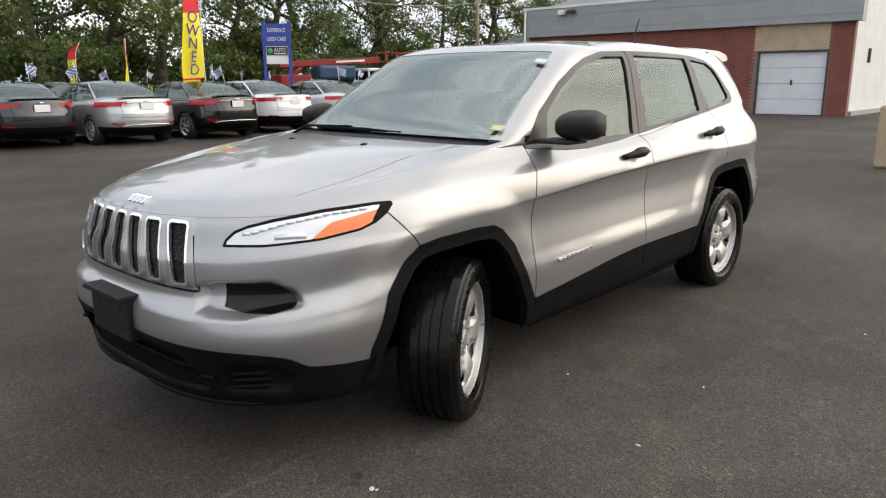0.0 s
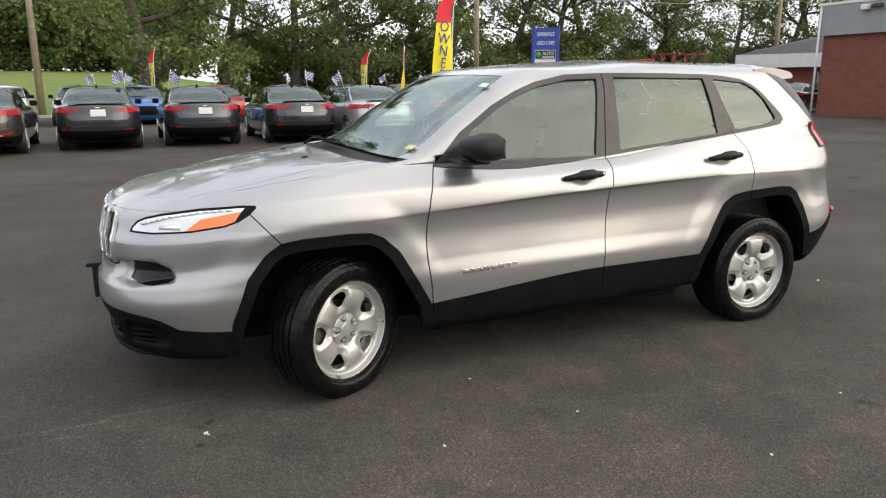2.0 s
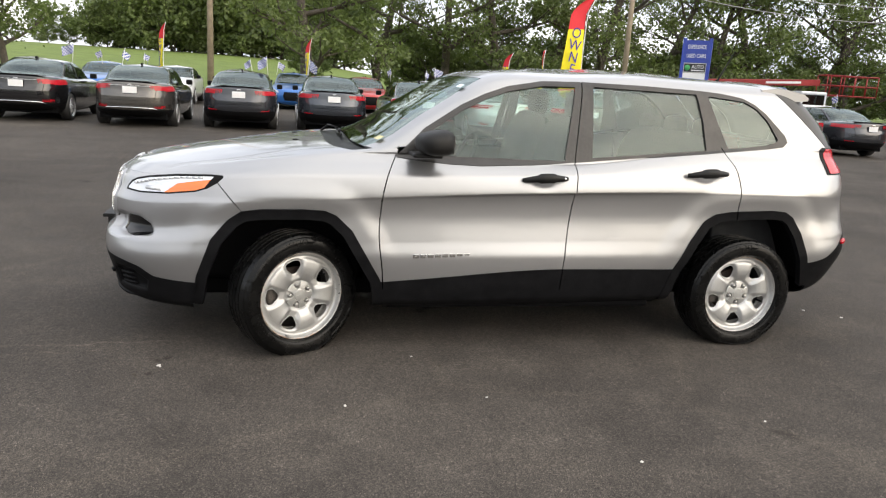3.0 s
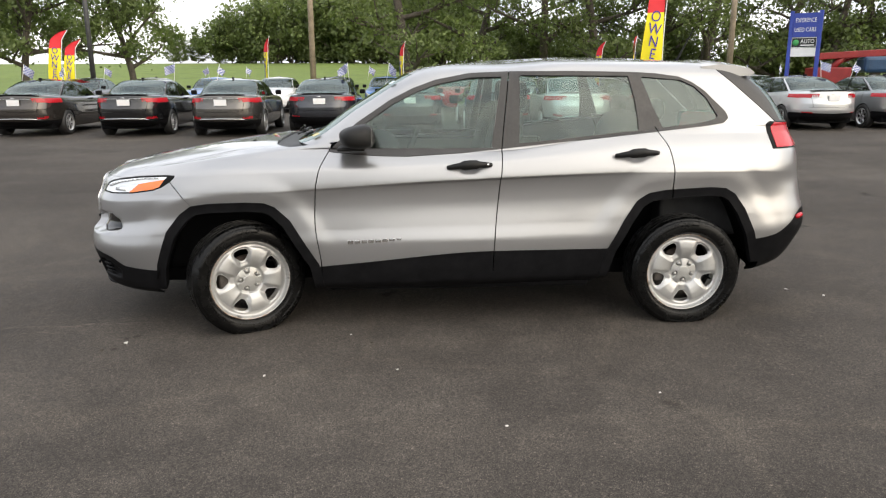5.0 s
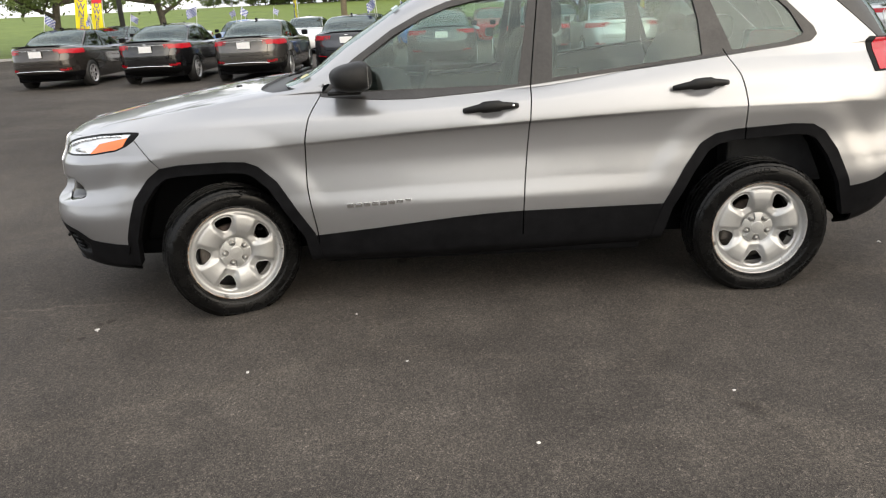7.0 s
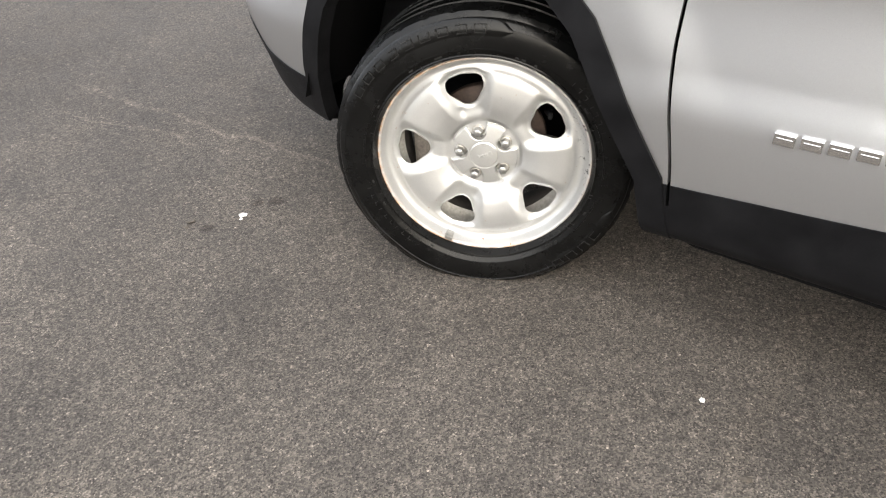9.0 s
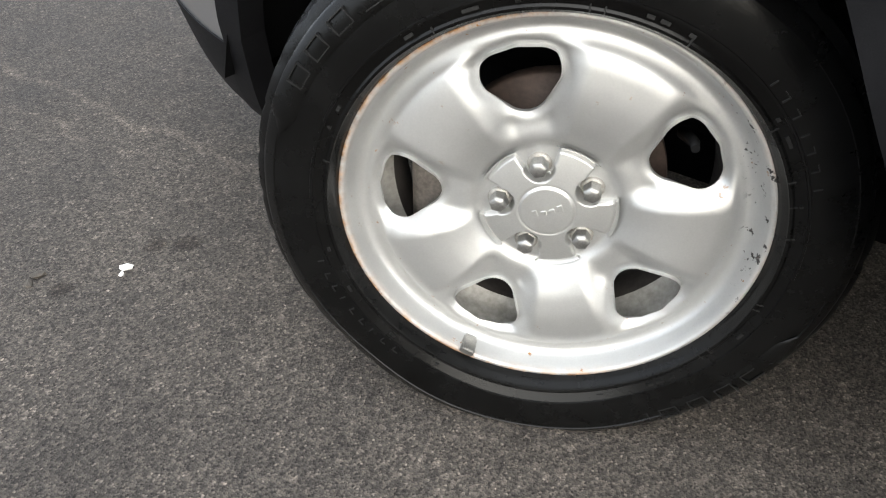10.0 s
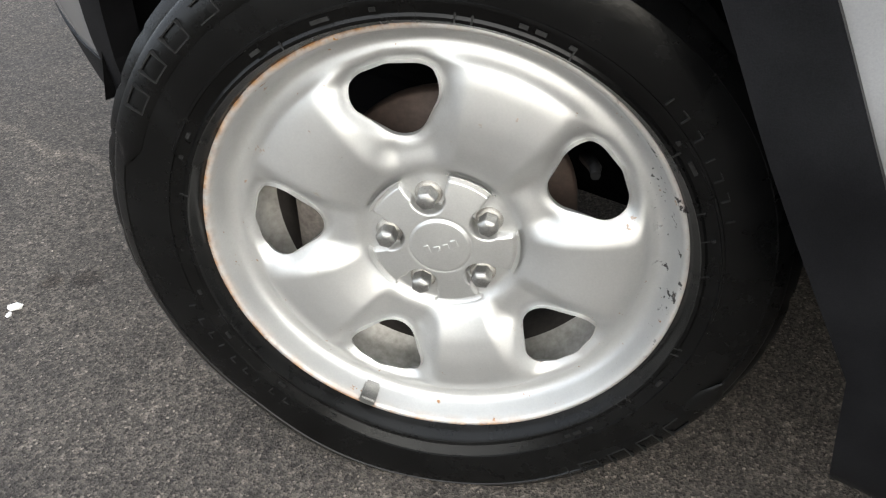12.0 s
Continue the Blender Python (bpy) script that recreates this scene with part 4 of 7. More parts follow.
    both("front_fender", k.sheet(rest, lambda uv, P: ~is_bumper(uv, P) & ((f(uv, P) < 0) | (P[:, 2] > 1.09)) & (uv[:, 0] < 1.6) & (uv[:, 1] < s.v[13]) & ((P[:, 0] < 0.52))), SILVER)
    both("front_door", k.sheet(rest, lambda uv, P: (f(uv, P) > 0) & (m(uv, P) < 0) & (P[:, 2] < 1.10) & (P[:, 0] > 0.38) & (P[:, 2] > 0.3)), SILVER)
    both("rear_door", k.sheet(rest, lambda uv, P: (m(uv, P) > 0) & (r(uv, P) < 0) & (P[:, 2] < 1.25) & (P[:, 2] > 0.3)), SILVER)
    upper = lambda uv, P: (P[:, 0] >= 0.52) & (P[:, 2] > 1.09) & (P[:, 0] < 2.0)
    quarter = lambda uv, P: (r(uv, P) > 0) & (gate(uv, P) < 0) & (P[:, 0] > 2.0)
    both("windscreen_pillar", k.sheet(rest, lambda uv, P: upper(uv, P) & ~quarter(uv, P) & (P[:, 2] > 1.14) & (P[:, 0] < 1.5)), SILVER)
    both("roof_rail", k.sheet(rest, lambda uv, P: upper(uv, P) & ~quarter(uv, P) & (P[:, 2] > 1.14) & (P[:, 0] >= 1.5)), SILVER)
    both("quarter_panel", k.sheet(rest, quarter), SILVER)
    panel("tailgate", k.sheet(rest + ["roof"], lambda uv, P: (gate(uv, P) > 0) & (P[:, 0] > 2.6) & (P[:, 2] < 1.19)), SILVER, car, "", "both")
    panel("tailgate_side", k.sheet(rest + ["roof"], lambda uv, P: (gate(uv, P) > 0) & (P[:, 0] > 2.6) & (P[:, 2] >= 1.19)), PILLAR, car, "dark gloss panel beside the rear window", "both")
    panel("hood", k.sheet(["hood"]), SILVER, car, "silver hood with a light dent line", "both")
    panel("roof", k.sheet(["roof"], lambda uv, P: gate(uv, P) < 0), SILVER, car, "", "both")
    panel("cowl", k.sheet(["cowl"]), TRIM, car, "black plastic cowl under the windscreen", "both", raise_by=-0.012)
    panel("windscreen", k.sheet(["windscreen"]), SCREEN_GLASS, car, "tinted windscreen", "both", thick=0.0, raise_by=-0.002)
    panel("rear_window", k.sheet(["rear_screen"]), PRIVACY, car, "", "both", thick=0.0, raise_by=-0.002)
    both("window_surround", k.sheet(["window_trim"]), PILLAR, "dark grey window frame trim", raise_by=0.003)
    both("front_window", k.sheet(["front_glass"]), GLASS, "tinted front side window", thick=0.0, raise_by=-0.008)
    both("rear_window", k.sheet(["rear_glass"]), GLASS, "tinted rear side window", thick=0.0, raise_by=-0.008)
    both("quarter_window", k.sheet(["quarter_glass"]), PRIVACY, "small dark quarter window", thick=0.0, raise_by=-0.006)
    panel("lower_cladding", k.sheet(["cladding"]), CLADDING, car, "black plastic lower cladding", "both", raise_by=0.003)
    both("wheel_arch_trim", k.sheet(["front_arch_trim"]), CLADDING, "black plastic wheel arch moulding", raise_by=0.006, thick=0.04)
    both("wheel_arch_trim", k.sheet(["rear_arch_trim"]), CLADDING, "black plastic wheel arch moulding", raise_by=0.006, thick=0.04)
    both("headlight_surround", k.sheet(["lamp_trim"]), TRIM, "gloss black lamp surround", raise_by=-0.002)
    both("headlight", k.sheet(["lamp"]), LAMP_CLEAR, "clear headlight with bright reflector", raise_by=-0.003)
    both("turn_signal", k.sheet(["amber"]), AMBER, "amber turn signal", raise_by=-0.003)
    both("fog_lamp_pocket", k.sheet(["fog_pocket"]), GLOSS_BLACK, "dark glossy fog lamp cover", raise_by=-0.006)
    panel("lower_intake", k.sheet(["intake"]), INNER, car, "black lower air intake", "both", raise_by=0.0)
    both("vent_pocket", k.sheet(["vent_pocket"]), CLADDING, "black ribbed corner vent")
    both("tail_lamp_surround", k.sheet(["tail_trim"]), TRIM, "black edge of the tail lamp", raise_by=0.003)
    for i in range(4):
        near = lambda uv, P: np.abs(nose_y(uv[:, 0]) - 0.130 * i) < 0.065
        for mode in (("both",) if i == 0 else ("left", "right")):
            ring = panel("slot_rim", k.sheet(["slot_ring"], near), SATIN_CHROME, car, "bright grille slot rim", mode, raise_by=0.004, thick=0.012)
            panel("slot_mesh", k.sheet(["slot"], near), MESH_BLACK, ring, "black honeycomb mesh", mode, raise_by=-0.012, thick=0)
    both("tail_lamp", k.sheet(["tail_lamp"]), RED_LENS, "red tail lamp", raise_by=0.006)
    first = wheel(car, (0.020, -0.877, 0.3205), 26.3, -14.2)
    for lip, turn, spin in (((2.700, -0.868, 0.3225), 0, 38), ((-0.020, 0.877, 0.3205), 206.3, 20), ((2.700, 0.868, 0.3225), 180, 5)):
        w = copy_thing(first, Matrix.Translation(lip) @ pose(0, 0, 0, 0, 0, turn) @ Matrix.Translation((0, LIP, 0)))
        for o in w.children:
            if o.name.startswith("rim"):
                o.matrix_basis = pose(0, 0, 0, 0, spin, 0)
    # black floor pans and wheel housings added to keep inside and underside dark
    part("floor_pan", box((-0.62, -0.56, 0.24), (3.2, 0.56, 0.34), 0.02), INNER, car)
    # unseen wider pan, added to deepen the shade under the sills
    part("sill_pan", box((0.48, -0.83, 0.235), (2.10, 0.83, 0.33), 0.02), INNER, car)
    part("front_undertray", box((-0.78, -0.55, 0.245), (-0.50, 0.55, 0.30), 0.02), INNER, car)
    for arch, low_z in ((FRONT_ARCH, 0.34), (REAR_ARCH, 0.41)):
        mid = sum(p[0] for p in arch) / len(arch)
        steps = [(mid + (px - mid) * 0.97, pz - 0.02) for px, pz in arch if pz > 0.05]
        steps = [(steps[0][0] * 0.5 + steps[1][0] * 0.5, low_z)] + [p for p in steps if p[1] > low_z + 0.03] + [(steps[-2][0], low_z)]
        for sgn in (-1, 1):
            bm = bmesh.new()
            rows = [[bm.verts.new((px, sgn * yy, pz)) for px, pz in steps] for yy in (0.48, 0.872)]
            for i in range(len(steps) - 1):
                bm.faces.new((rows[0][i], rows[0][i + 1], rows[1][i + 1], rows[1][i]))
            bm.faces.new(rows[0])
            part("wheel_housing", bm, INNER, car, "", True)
    suv_details(car, s, vb, vt)
    return car



def follow(s, us, zs, push=0.0):
    """Points along the lower skin, pushed outwards a little."""
    pts = []
    for u, z in zip(us, zs):
        p = s.at_height(u, z)
        q = s.at_height(min(u + 0.01, 3), z) - s.at_height(max(u - 0.01, 0), z)
        n = Vector((q.y, -q.x, 0)).normalized()
        if n.y > 0 and p.y < -0.05:
            n = -n
        if p.y >= -0.05:
            n = Vector((-1 if p.x < 1 else 1, 0, 0))
        pts.append(p + n * push)
    return pts


def mirrored(bm):
    sub = bm.copy()
    for v in sub.verts:
        v.co.y = -v.co.y
    bmesh.ops.reverse_faces(sub, faces=sub.faces)
    return sub


def blob(scale, power=3.0, m=None, seg=28):
    """A rounded box: a ball squared off by power."""
    bm = bmesh.new()
    bmesh.ops.create_uvsphere(bm, u_segments=seg, v_segments=seg // 2, radius=1)
    for v in bm.verts:
        c = v.co
        k = (abs(c.x) ** power + abs(c.y) ** power + abs(c.z) ** power) ** (1 / power)
        v.co = Vector((c.x / k * scale[0], c.y / k * scale[1], c.z / k * scale[2]))
    if m:
        bmesh.ops.transform(bm, verts=bm.verts, matrix=m)
    return bm


CLOTH = varied("dark_seat_cloth", (0.02, 0.02, 0.021), (0.045, 0.045, 0.046), 8, 0.9, 0, 0.3, 0.002, fine=300)
DASH = varied("dashboard_plastic", (0.02, 0.02, 0.021), (0.035, 0.035, 0.036), 10, 0.6, 0, 0.2, 0.001)
LINER = varied("pale_headliner", (0.34, 0.335, 0.32), (0.42, 0.41, 0.40), 9, 0.9, 0, 0.2, 0.001)
DULL_BLACK = varied("faded_black_plastic", (0.007, 0.007, 0.007), (0.016, 0.0155, 0.015), 12, 0.5, 0, 0.25, 0.001, fine=500)
DULL_BLACK.node_tree.nodes["Principled BSDF"].inputs["Specular IOR Level"].default_value = 0.25
STICKER_Y = varied("yellowed_sticker", (0.45, 0.42, 0.18), (0.60, 0.58, 0.35), 60, 0.6)
STICKER_B = varied("pale_blue_sticker", (0.45, 0.60, 0.66), (0.66, 0.72, 0.74), 60, 0.6)


def suv_details(car, s, vb, vt):
    both = ((1, lambda b: b), (-1, mirrored))
    # door mirrors
    for sgn in (1, -1):
        shell = blob((0.098, 0.112, 0.076), 2.9, Matrix.Translation((0.69, -0.955, 1.185)) @ pose(0, 0, 0, 0, 0, 12) @ pose(0, 0, 0, 0, -6, 0))
        for v in shell.verts:
            f = (v.co.x - 0.60) / 0.2
            v.co.z = 1.182 + (v.co.z - 1.182) * (0.72 + 0.30 * min(1, max(0, f)))
            if v.co.z < 1.118:
                v.co.z = 1.118
        foot = box((0.575, -0.97, 1.103), (0.735, -0.79, 1.124), 0.009)
        glass_face = box((0.776, -1.035, 1.135), (0.780, -0.880, 1.232), 0.001)
        m = new("door_mirror")
        m.parent = car
        m["label"] = "black plastic door mirror"
        for name, bm, mat, lab in (("mirror_shell", shell, DULL_BLACK, ""), ("mirror_foot", foot, DULL_BLACK, ""), ("mirror_glass", glass_face, CHROME, "mirror glass")):
            if sgn < 0:
                bm2 = mirrored(bm)
                bm.free()
                bm = bm2
            part(name, bm, mat, m, lab, name == "mirror_shell", 60)
    # door handles
    for x0, x1, z0, z1, key in ((1.213, 1.472, 0.996, 1.010, True), (2.214, 2.472, 1.055, 1.070, False)):
        for sgn in (1, -1):
            bm = bmesh.new()
            ts = np.linspace(0, 1, 15)
            pts = [(x0 + (x1 - x0) * t, -0.893 - 0.034 * math.sin(math.pi * min(1, max(0, t))) ** 0.6, z0 + (z1 - z0) * t + 0.010 * math.sin(math.pi * t)) for t in ts]
            rad = [0.006 + 0.0125 * math.sin(math.pi * (0.08 + 0.84 * t)) ** 0.7 + (0.006 if 0.3 < t < 0.7 else 0.0) for t in ts]
            add_tube(bm, pts, rad, 12)
            for v in bm.verts:
                v.co.z = z0 + (z1 - z0) * ((v.co.x - x0) / (x1 - x0)) + (v.co.z - (z0 + (z1 - z0) * ((v.co.x - x0) / (x1 - x0)))) * 1.15
            if sgn < 0:
                b2 = mirrored(bm)
                bm.free()
                bm = b2
            h = part("door_handle", bm, DULL_BLACK, car, "black door handle", True)
            if key and sgn > 0:
                part("key_lock", lathe([(0.0, 0.004), (0.006, 0.004), (0.0075, 0.0)], 16, Matrix.Translation((1.449, -0.9215, 1.0135))), CHROME, h, "bright key lock", True)
    # name badge on the front doors, as plain bars
    for sgn in (1, -1):
        badge = new("door_badge")
        badge.parent = car
        badge["label"] = "bright raised name badge as plain bars"
        for i in range(8):
            x = 0.612 + i * 0.0412
            z = 0.5475 + i * 0.0012
            y = 0.9085 - 0.0015 * i
            lo, hi = (x, -y - 0.004, z), (x + 0.034, -y + 0.01, z + 0.021)
            bm = box(lo, hi, 0.0015)
            add_box(bm, (x + 0.005, -y - 0.0052, z + 0.008), (x + 0.03, -y + 0.008, z + 0.013))
            if sgn < 0:
                b2 = mirrored(bm)
                bm.free()
                bm = b2
            part("badge_bar", bm, CHROME, badge)
    # hood badge, as plain bars, and washer jets
    badge = new("hood_badge")
    badge.parent = car
    badge["label"] = "bright raised badge on the hood as plain bars"
    for i in range(4):
        y = 0.062 - i * 0.034
        bm = box((-0.965, y - 0.026, 0.938), (-0.940, y, 0.962), 0.004, None)
        for v in bm.verts:
            v.co.x += (v.co.z - 0.95) * 1.0 + 0.006
        part("badge_bar", bm, CHROME, badge)
    for y in (-0.27, 0.27):
        part("washer_jet", blob((0.022, 0.012, 0.010), 2.5, Matrix.Translation((-0.02, y, 1.106)), 12), TRIM, car, "black washer jet", True)
    # wipers
    for u0, y_in in ((0.62, 1),):
        w = new("wiper")
        w.parent = car
        w["label"] = "black windscreen wiper"
        line = []
        for t in np.linspace(0, 1, 12):
            y = (0.42 - 0.64 * t) if y_in > 0 else (-0.02 - 0.52 * t)
            uu = np.linspace(0, 0.85, 200)
            pts = s.place(np.stack([uu, np.full(200, vb + 0.004 + 0.020 * t * (1 - t))], 1))
            k = int(np.argmin(np.abs(-pts[:, 1] - abs(y))))
            p = pts[k]
            line.append(Vector((p[0] - 0.018, math.copysign(abs(p[1]), y), p[2] + 0.012)))
        part("blade", tube(line, [0.004 + 0.008 * math.sin(math.pi * min(1, 0.1 + i / 11.0)) for i in range(12)], 6), TRIM, w)
        arm = [line[0] + Vector((-0.09, 0.10 if y_in > 0 else 0.12, -0.03)), line[0] + Vector((-0.05, 0.03, 0.012)), line[5] + Vector((-0.004, 0, 0.014))]
        part("arm", tube(arm, [0.008, 0.007, 0.004], 8), TRIM, w)
    # roof aerial
    mast = tube([(2.86, 0.0, 1.60), (2.88, 0.0, 1.63), (2.98, 0.0, 1.83)], [0.022, 0.008, 0.003], 8)
    part("aerial", mast, TRIM, car, "short black whip aerial", True)
    # roof spoiler
    bm = bmesh.new()
    rows = []
    for y in np.linspace(-0.625, 0.625, 13):
        f = abs(y) / 0.625
        top = 1.624 - 0.037 * f ** 3
        prof = [(2.78 + 0.02 * f, top - 0.016), (2.90, top - 0.004), (2.99, top - 0.008), (3.13 - 0.02 * f, top - 0.030), (3.185 - 0.045 * f * f, top - 0.052), (3.18 - 0.045 * f * f, top - 0.068), (3.10 - 0.02 * f, top - 0.075), (2.98, top - 0.080), (2.80, top - 0.075)]
        rows.append([bm.verts.new((x, y, z)) for x, z in prof])
    for a, b in zip(rows, rows[1:]):
        for i in range(len(a)):
            bm.faces.new((a[i], b[i], b[(i + 1) % len(a)], a[(i + 1) % len(a)]))
    bm.faces.new(rows[0][::-1])
    bm.faces.new(rows[-1])
    bmesh.ops.recalc_face_normals(bm, faces=bm.faces)
    part("roof_spoiler", bm, SILVER, car, "silver roof spoiler", True, 35)
    # front number plate holder, lower intake, lip and corner vents
    bm = box((-1.108, -0.160, 0.435), (-1.05, 0.160, 0.600), 0.006)
    add_box(bm, (-1.135, -0.165, 0.596), (-1.05, 0.165, 0.616), None, 0.004)
    for y in (-0.09, 0.09):
        for z in (0.475, 0.555):
            add_box(bm, (-1.111, y - 0.008, z), (-1.106, y + 0.008, z + 0.008))
    part("plate_holder", bm, DULL_BLACK, car, "empty black licence plate holder")
    us = np.concatenate([np.linspace(0.44, 0.02, 14)])
    lip = bmesh.new()
    line = follow(s, us, 0.262 + 0 * us, 0.006)
    pts = line + [Vector((p.x, -p.y, p.z)) for p in line[::-1]]
    add_tube(lip, pts, [0.002, 0.006] + [0.011] * (len(pts) - 4) + [0.006, 0.002], 8)
    part("lower_lip", lip, CLADDING, car, "black strip along the lower bumper lip", True)
    bar = follow(s, np.linspace(0.30, 0.02, 8), np.full(8, 0.375), 0.012)
    part("intake_bar", tube(bar + [Vector((p.x, -p.y, p.z)) for p in bar[::-1]], 0.008, 6), CLADDING, car)
    for sgn in (1, -1):
        for z in (0.335, 0.362, 0.389):
            line = follow(s, np.linspace(0.335, 0.465, 7), np.full(7, z) + np.linspace(-0.004, 0.006, 7), 0.012)
            if sgn < 0:
                line = [Vector((p.x, -p.y, p.z)) for p in line]
            part("corner_vent_rib", tube(line, [0.003, 0.007, 0.008, 0.008, 0.008, 0.007, 0.003], 8), CLADDING, car)
    # fog lamps
    for sgn in (1, -1):
        p = follow(s, [0.38], [0.65], -0.035)[0]
        p.y *= sgn
        part("fog_lamp", lathe([(0.0, 0.010), (0.018, 0.008), (0.027, 0.0), (0.029, -0.02)], 24, Matrix.Translation(p) @ pose(0, 0, 0, 0, 0, -45 * sgn - (0 if sgn > 0 else 90))), GLOSS_BLACK, car, "round dark fog lamp", True)
    # bright running-light strip inside each headlamp
    for sgn in (1, -1):
        us = np.linspace(0.385, 0.715, 15)
        zs = np.interp(us, [0.40, 0.5, 0.62, 0.735], [0.874, 0.908, 0.934, 0.945])
        line = follow(s, us, zs, 0.001)
        for i in range(14):
            a, b = line[i].lerp(line[i + 1], 0.08), line[i].lerp(line[i + 1], 0.92)
            if sgn < 0:
                a, b = Vector((a.x, -a.y, a.z)), Vector((b.x, -b.y, b.z))
            part("lamp_cell", tube([a, b], 0.0055, 6), LAMP_CLEAR, car, "bright lamp cell")
        p = follow(s, [0.475], [0.862], -0.004)[0]
        q = follow(s, [0.56], [0.866], -0.004)[0]
        if sgn < 0:
            p, q = Vector((p.x, -p.y, p.z)), Vector((q.x, -q.y, q.z))
        part("lamp_reflector", tube([p, q], [0.010, 0.013], 10), LAMP_CLEAR, car, "bright reflector")
    # rear bumper reflectors
    for sgn in (1, -1):
        line = follow(s, np.linspace(2.44, 2.54, 5), np.linspace(0.655, 0.665, 5), 0.006)
        if sgn < 0:
            line = [Vector((p.x, -p.y, p.z)) for p in line]
        part("rear_reflector", tube(line, [0.010, 0.016, 0.017, 0.016, 0.010], 8), RED_LENS, car, "red bumper reflector", True)
    # stickers on the screen
    for u, v, w, h, mat, lab in ((0.475, vb + 0.07, 0.055, 0.040, STICKER_Y, "yellowed service sticker"), (0.41, vt - 0.13, 0.06, 0.035, STICKER_B, "pale blue sticker")):
        c = s.place(np.array([[u, v], [u + 0.02, v], [u, v + 0.02]]))
        ax = Vector(c[1] - c[0]).normalized()
        up = Vector(c[2] - c[0]).normalized()
        o = Vector(c[0]) + Vector((-0.010, 0, 0.010))
        mesh_object("screen_sticker", [o, o + ax * w, o + ax * w + up * h, o + up * h], [(0, 1, 2, 3)], mat, car, lab, False)
    # cabin
    part("dashboard", blob((0.30, 0.70, 0.16), 3.5, Matrix.Translation((0.62, 0, 0.98))), DASH, car, "black dashboard", True)
    ring = []
    for k in range(33):
        a = 2 * math.pi * k / 32
        ring.append((0.98 + 0.07 * math.sin(a), -0.36 + 0.185 * math.cos(a), 1.02 + 0.175 * math.sin(a)))
    wheel_bm = tube(ring, 0.015, 8)
    add_tube(wheel_bm, [(0.98, -0.54, 1.02), (0.96, -0.36, 1.01), (0.98, -0.18, 1.02)], 0.018, 8)
    add_tube(wheel_bm, [(0.70, -0.36, 0.95), (0.96, -0.36, 1.01)], 0.03, 8)
    part("steering_wheel", wheel_bm, DASH, car, "black steering wheel")
    for y in (-0.37, 0.37):
        seat = blob((0.26, 0.25, 0.11), 3.5, Matrix.Translation((1.28, y, 0.70)))
        join(seat, blob((0.10, 0.25, 0.34), 3.5, Matrix.Translation((1.58, y, 1.00)) @ pose(0, 0, 0, 0, 14, 0)))
        join(seat, blob((0.055, 0.13, 0.09), 3, Matrix.Translation((1.70, y, 1.40))))
        add_tube(seat, [(1.66, y - 0.06, 1.25), (1.70, y - 0.06, 1.36)], 0.008, 6)
        add_tube(seat, [(1.66, y + 0.06, 1.25), (1.70, y + 0.06, 1.36)], 0.008, 6)
        part("front_seat", seat, CLOTH, car, "dark cloth front seat", True)
    bench = blob((0.26, 0.62, 0.10), 4, Matrix.Translation((2.20, 0, 0.72)))
    join(bench, blob((0.09, 0.62, 0.30), 4, Matrix.Translation((2.50, 0, 0.98)) @ pose(0, 0, 0, 0, 16, 0)))
    for y in (-0.38, 0.0, 0.38):
        join(bench, blob((0.05, 0.12, 0.07), 3, Matrix.Translation((2.60, y, 1.30))))
    part("rear_bench", bench, CLOTH, car, "dark cloth rear bench", True)
    part("headliner", blob((0.80, 0.60, 0.018), 6, Matrix.Translation((2.00, 0, 1.545))), LINER, car, "pale headliner", True)
    for sgn in (1, -1):
        card = box((0.70, sgn * 0.70, 0.45), (2.06, sgn * 0.78, 1.04), 0.02)
        part("door_card", card, DASH, car)
    part("load_floor", box((2.6, -0.62, 0.5), (3.3, 0.62, 0.95), 0.02), CLOTH, car)
    part("mirror_inside", blob((0.02, 0.11, 0.035), 3, Matrix.Translation((0.98, 0, 1.42)), 16), DASH, car, "inside mirror", True)
    # plain black block added in the nose so its gaps stay dark
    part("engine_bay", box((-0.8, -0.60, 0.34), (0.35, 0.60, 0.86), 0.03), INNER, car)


def mesh_black():
    m = principled("grille_honeycomb", (0.004, 0.004, 0.004), 0.5)
    m.node_tree.nodes["Principled BSDF"].inputs["Specular IOR Level"].default_value = 0.25
    vor = node(m, "ShaderNodeTexVoronoi", scale=85.0)
    link(m, object_co(m), vor.inputs["Vector"])
    bump(m, vor.outputs["Distance"], 0.9, 0.006)
    return m


MESH_BLACK = mesh_black()
SUV = build_suv()


# ---- parked saloon cars ----
PLATE = principled("white_plate", (0.75, 0.75, 0.75), 0.4)
ALLOY = varied("alloy_wheel", (0.48, 0.48, 0.49), (0.68, 0.68, 0.69), 10, 0.3, 0.8, 0.05, 0.001)


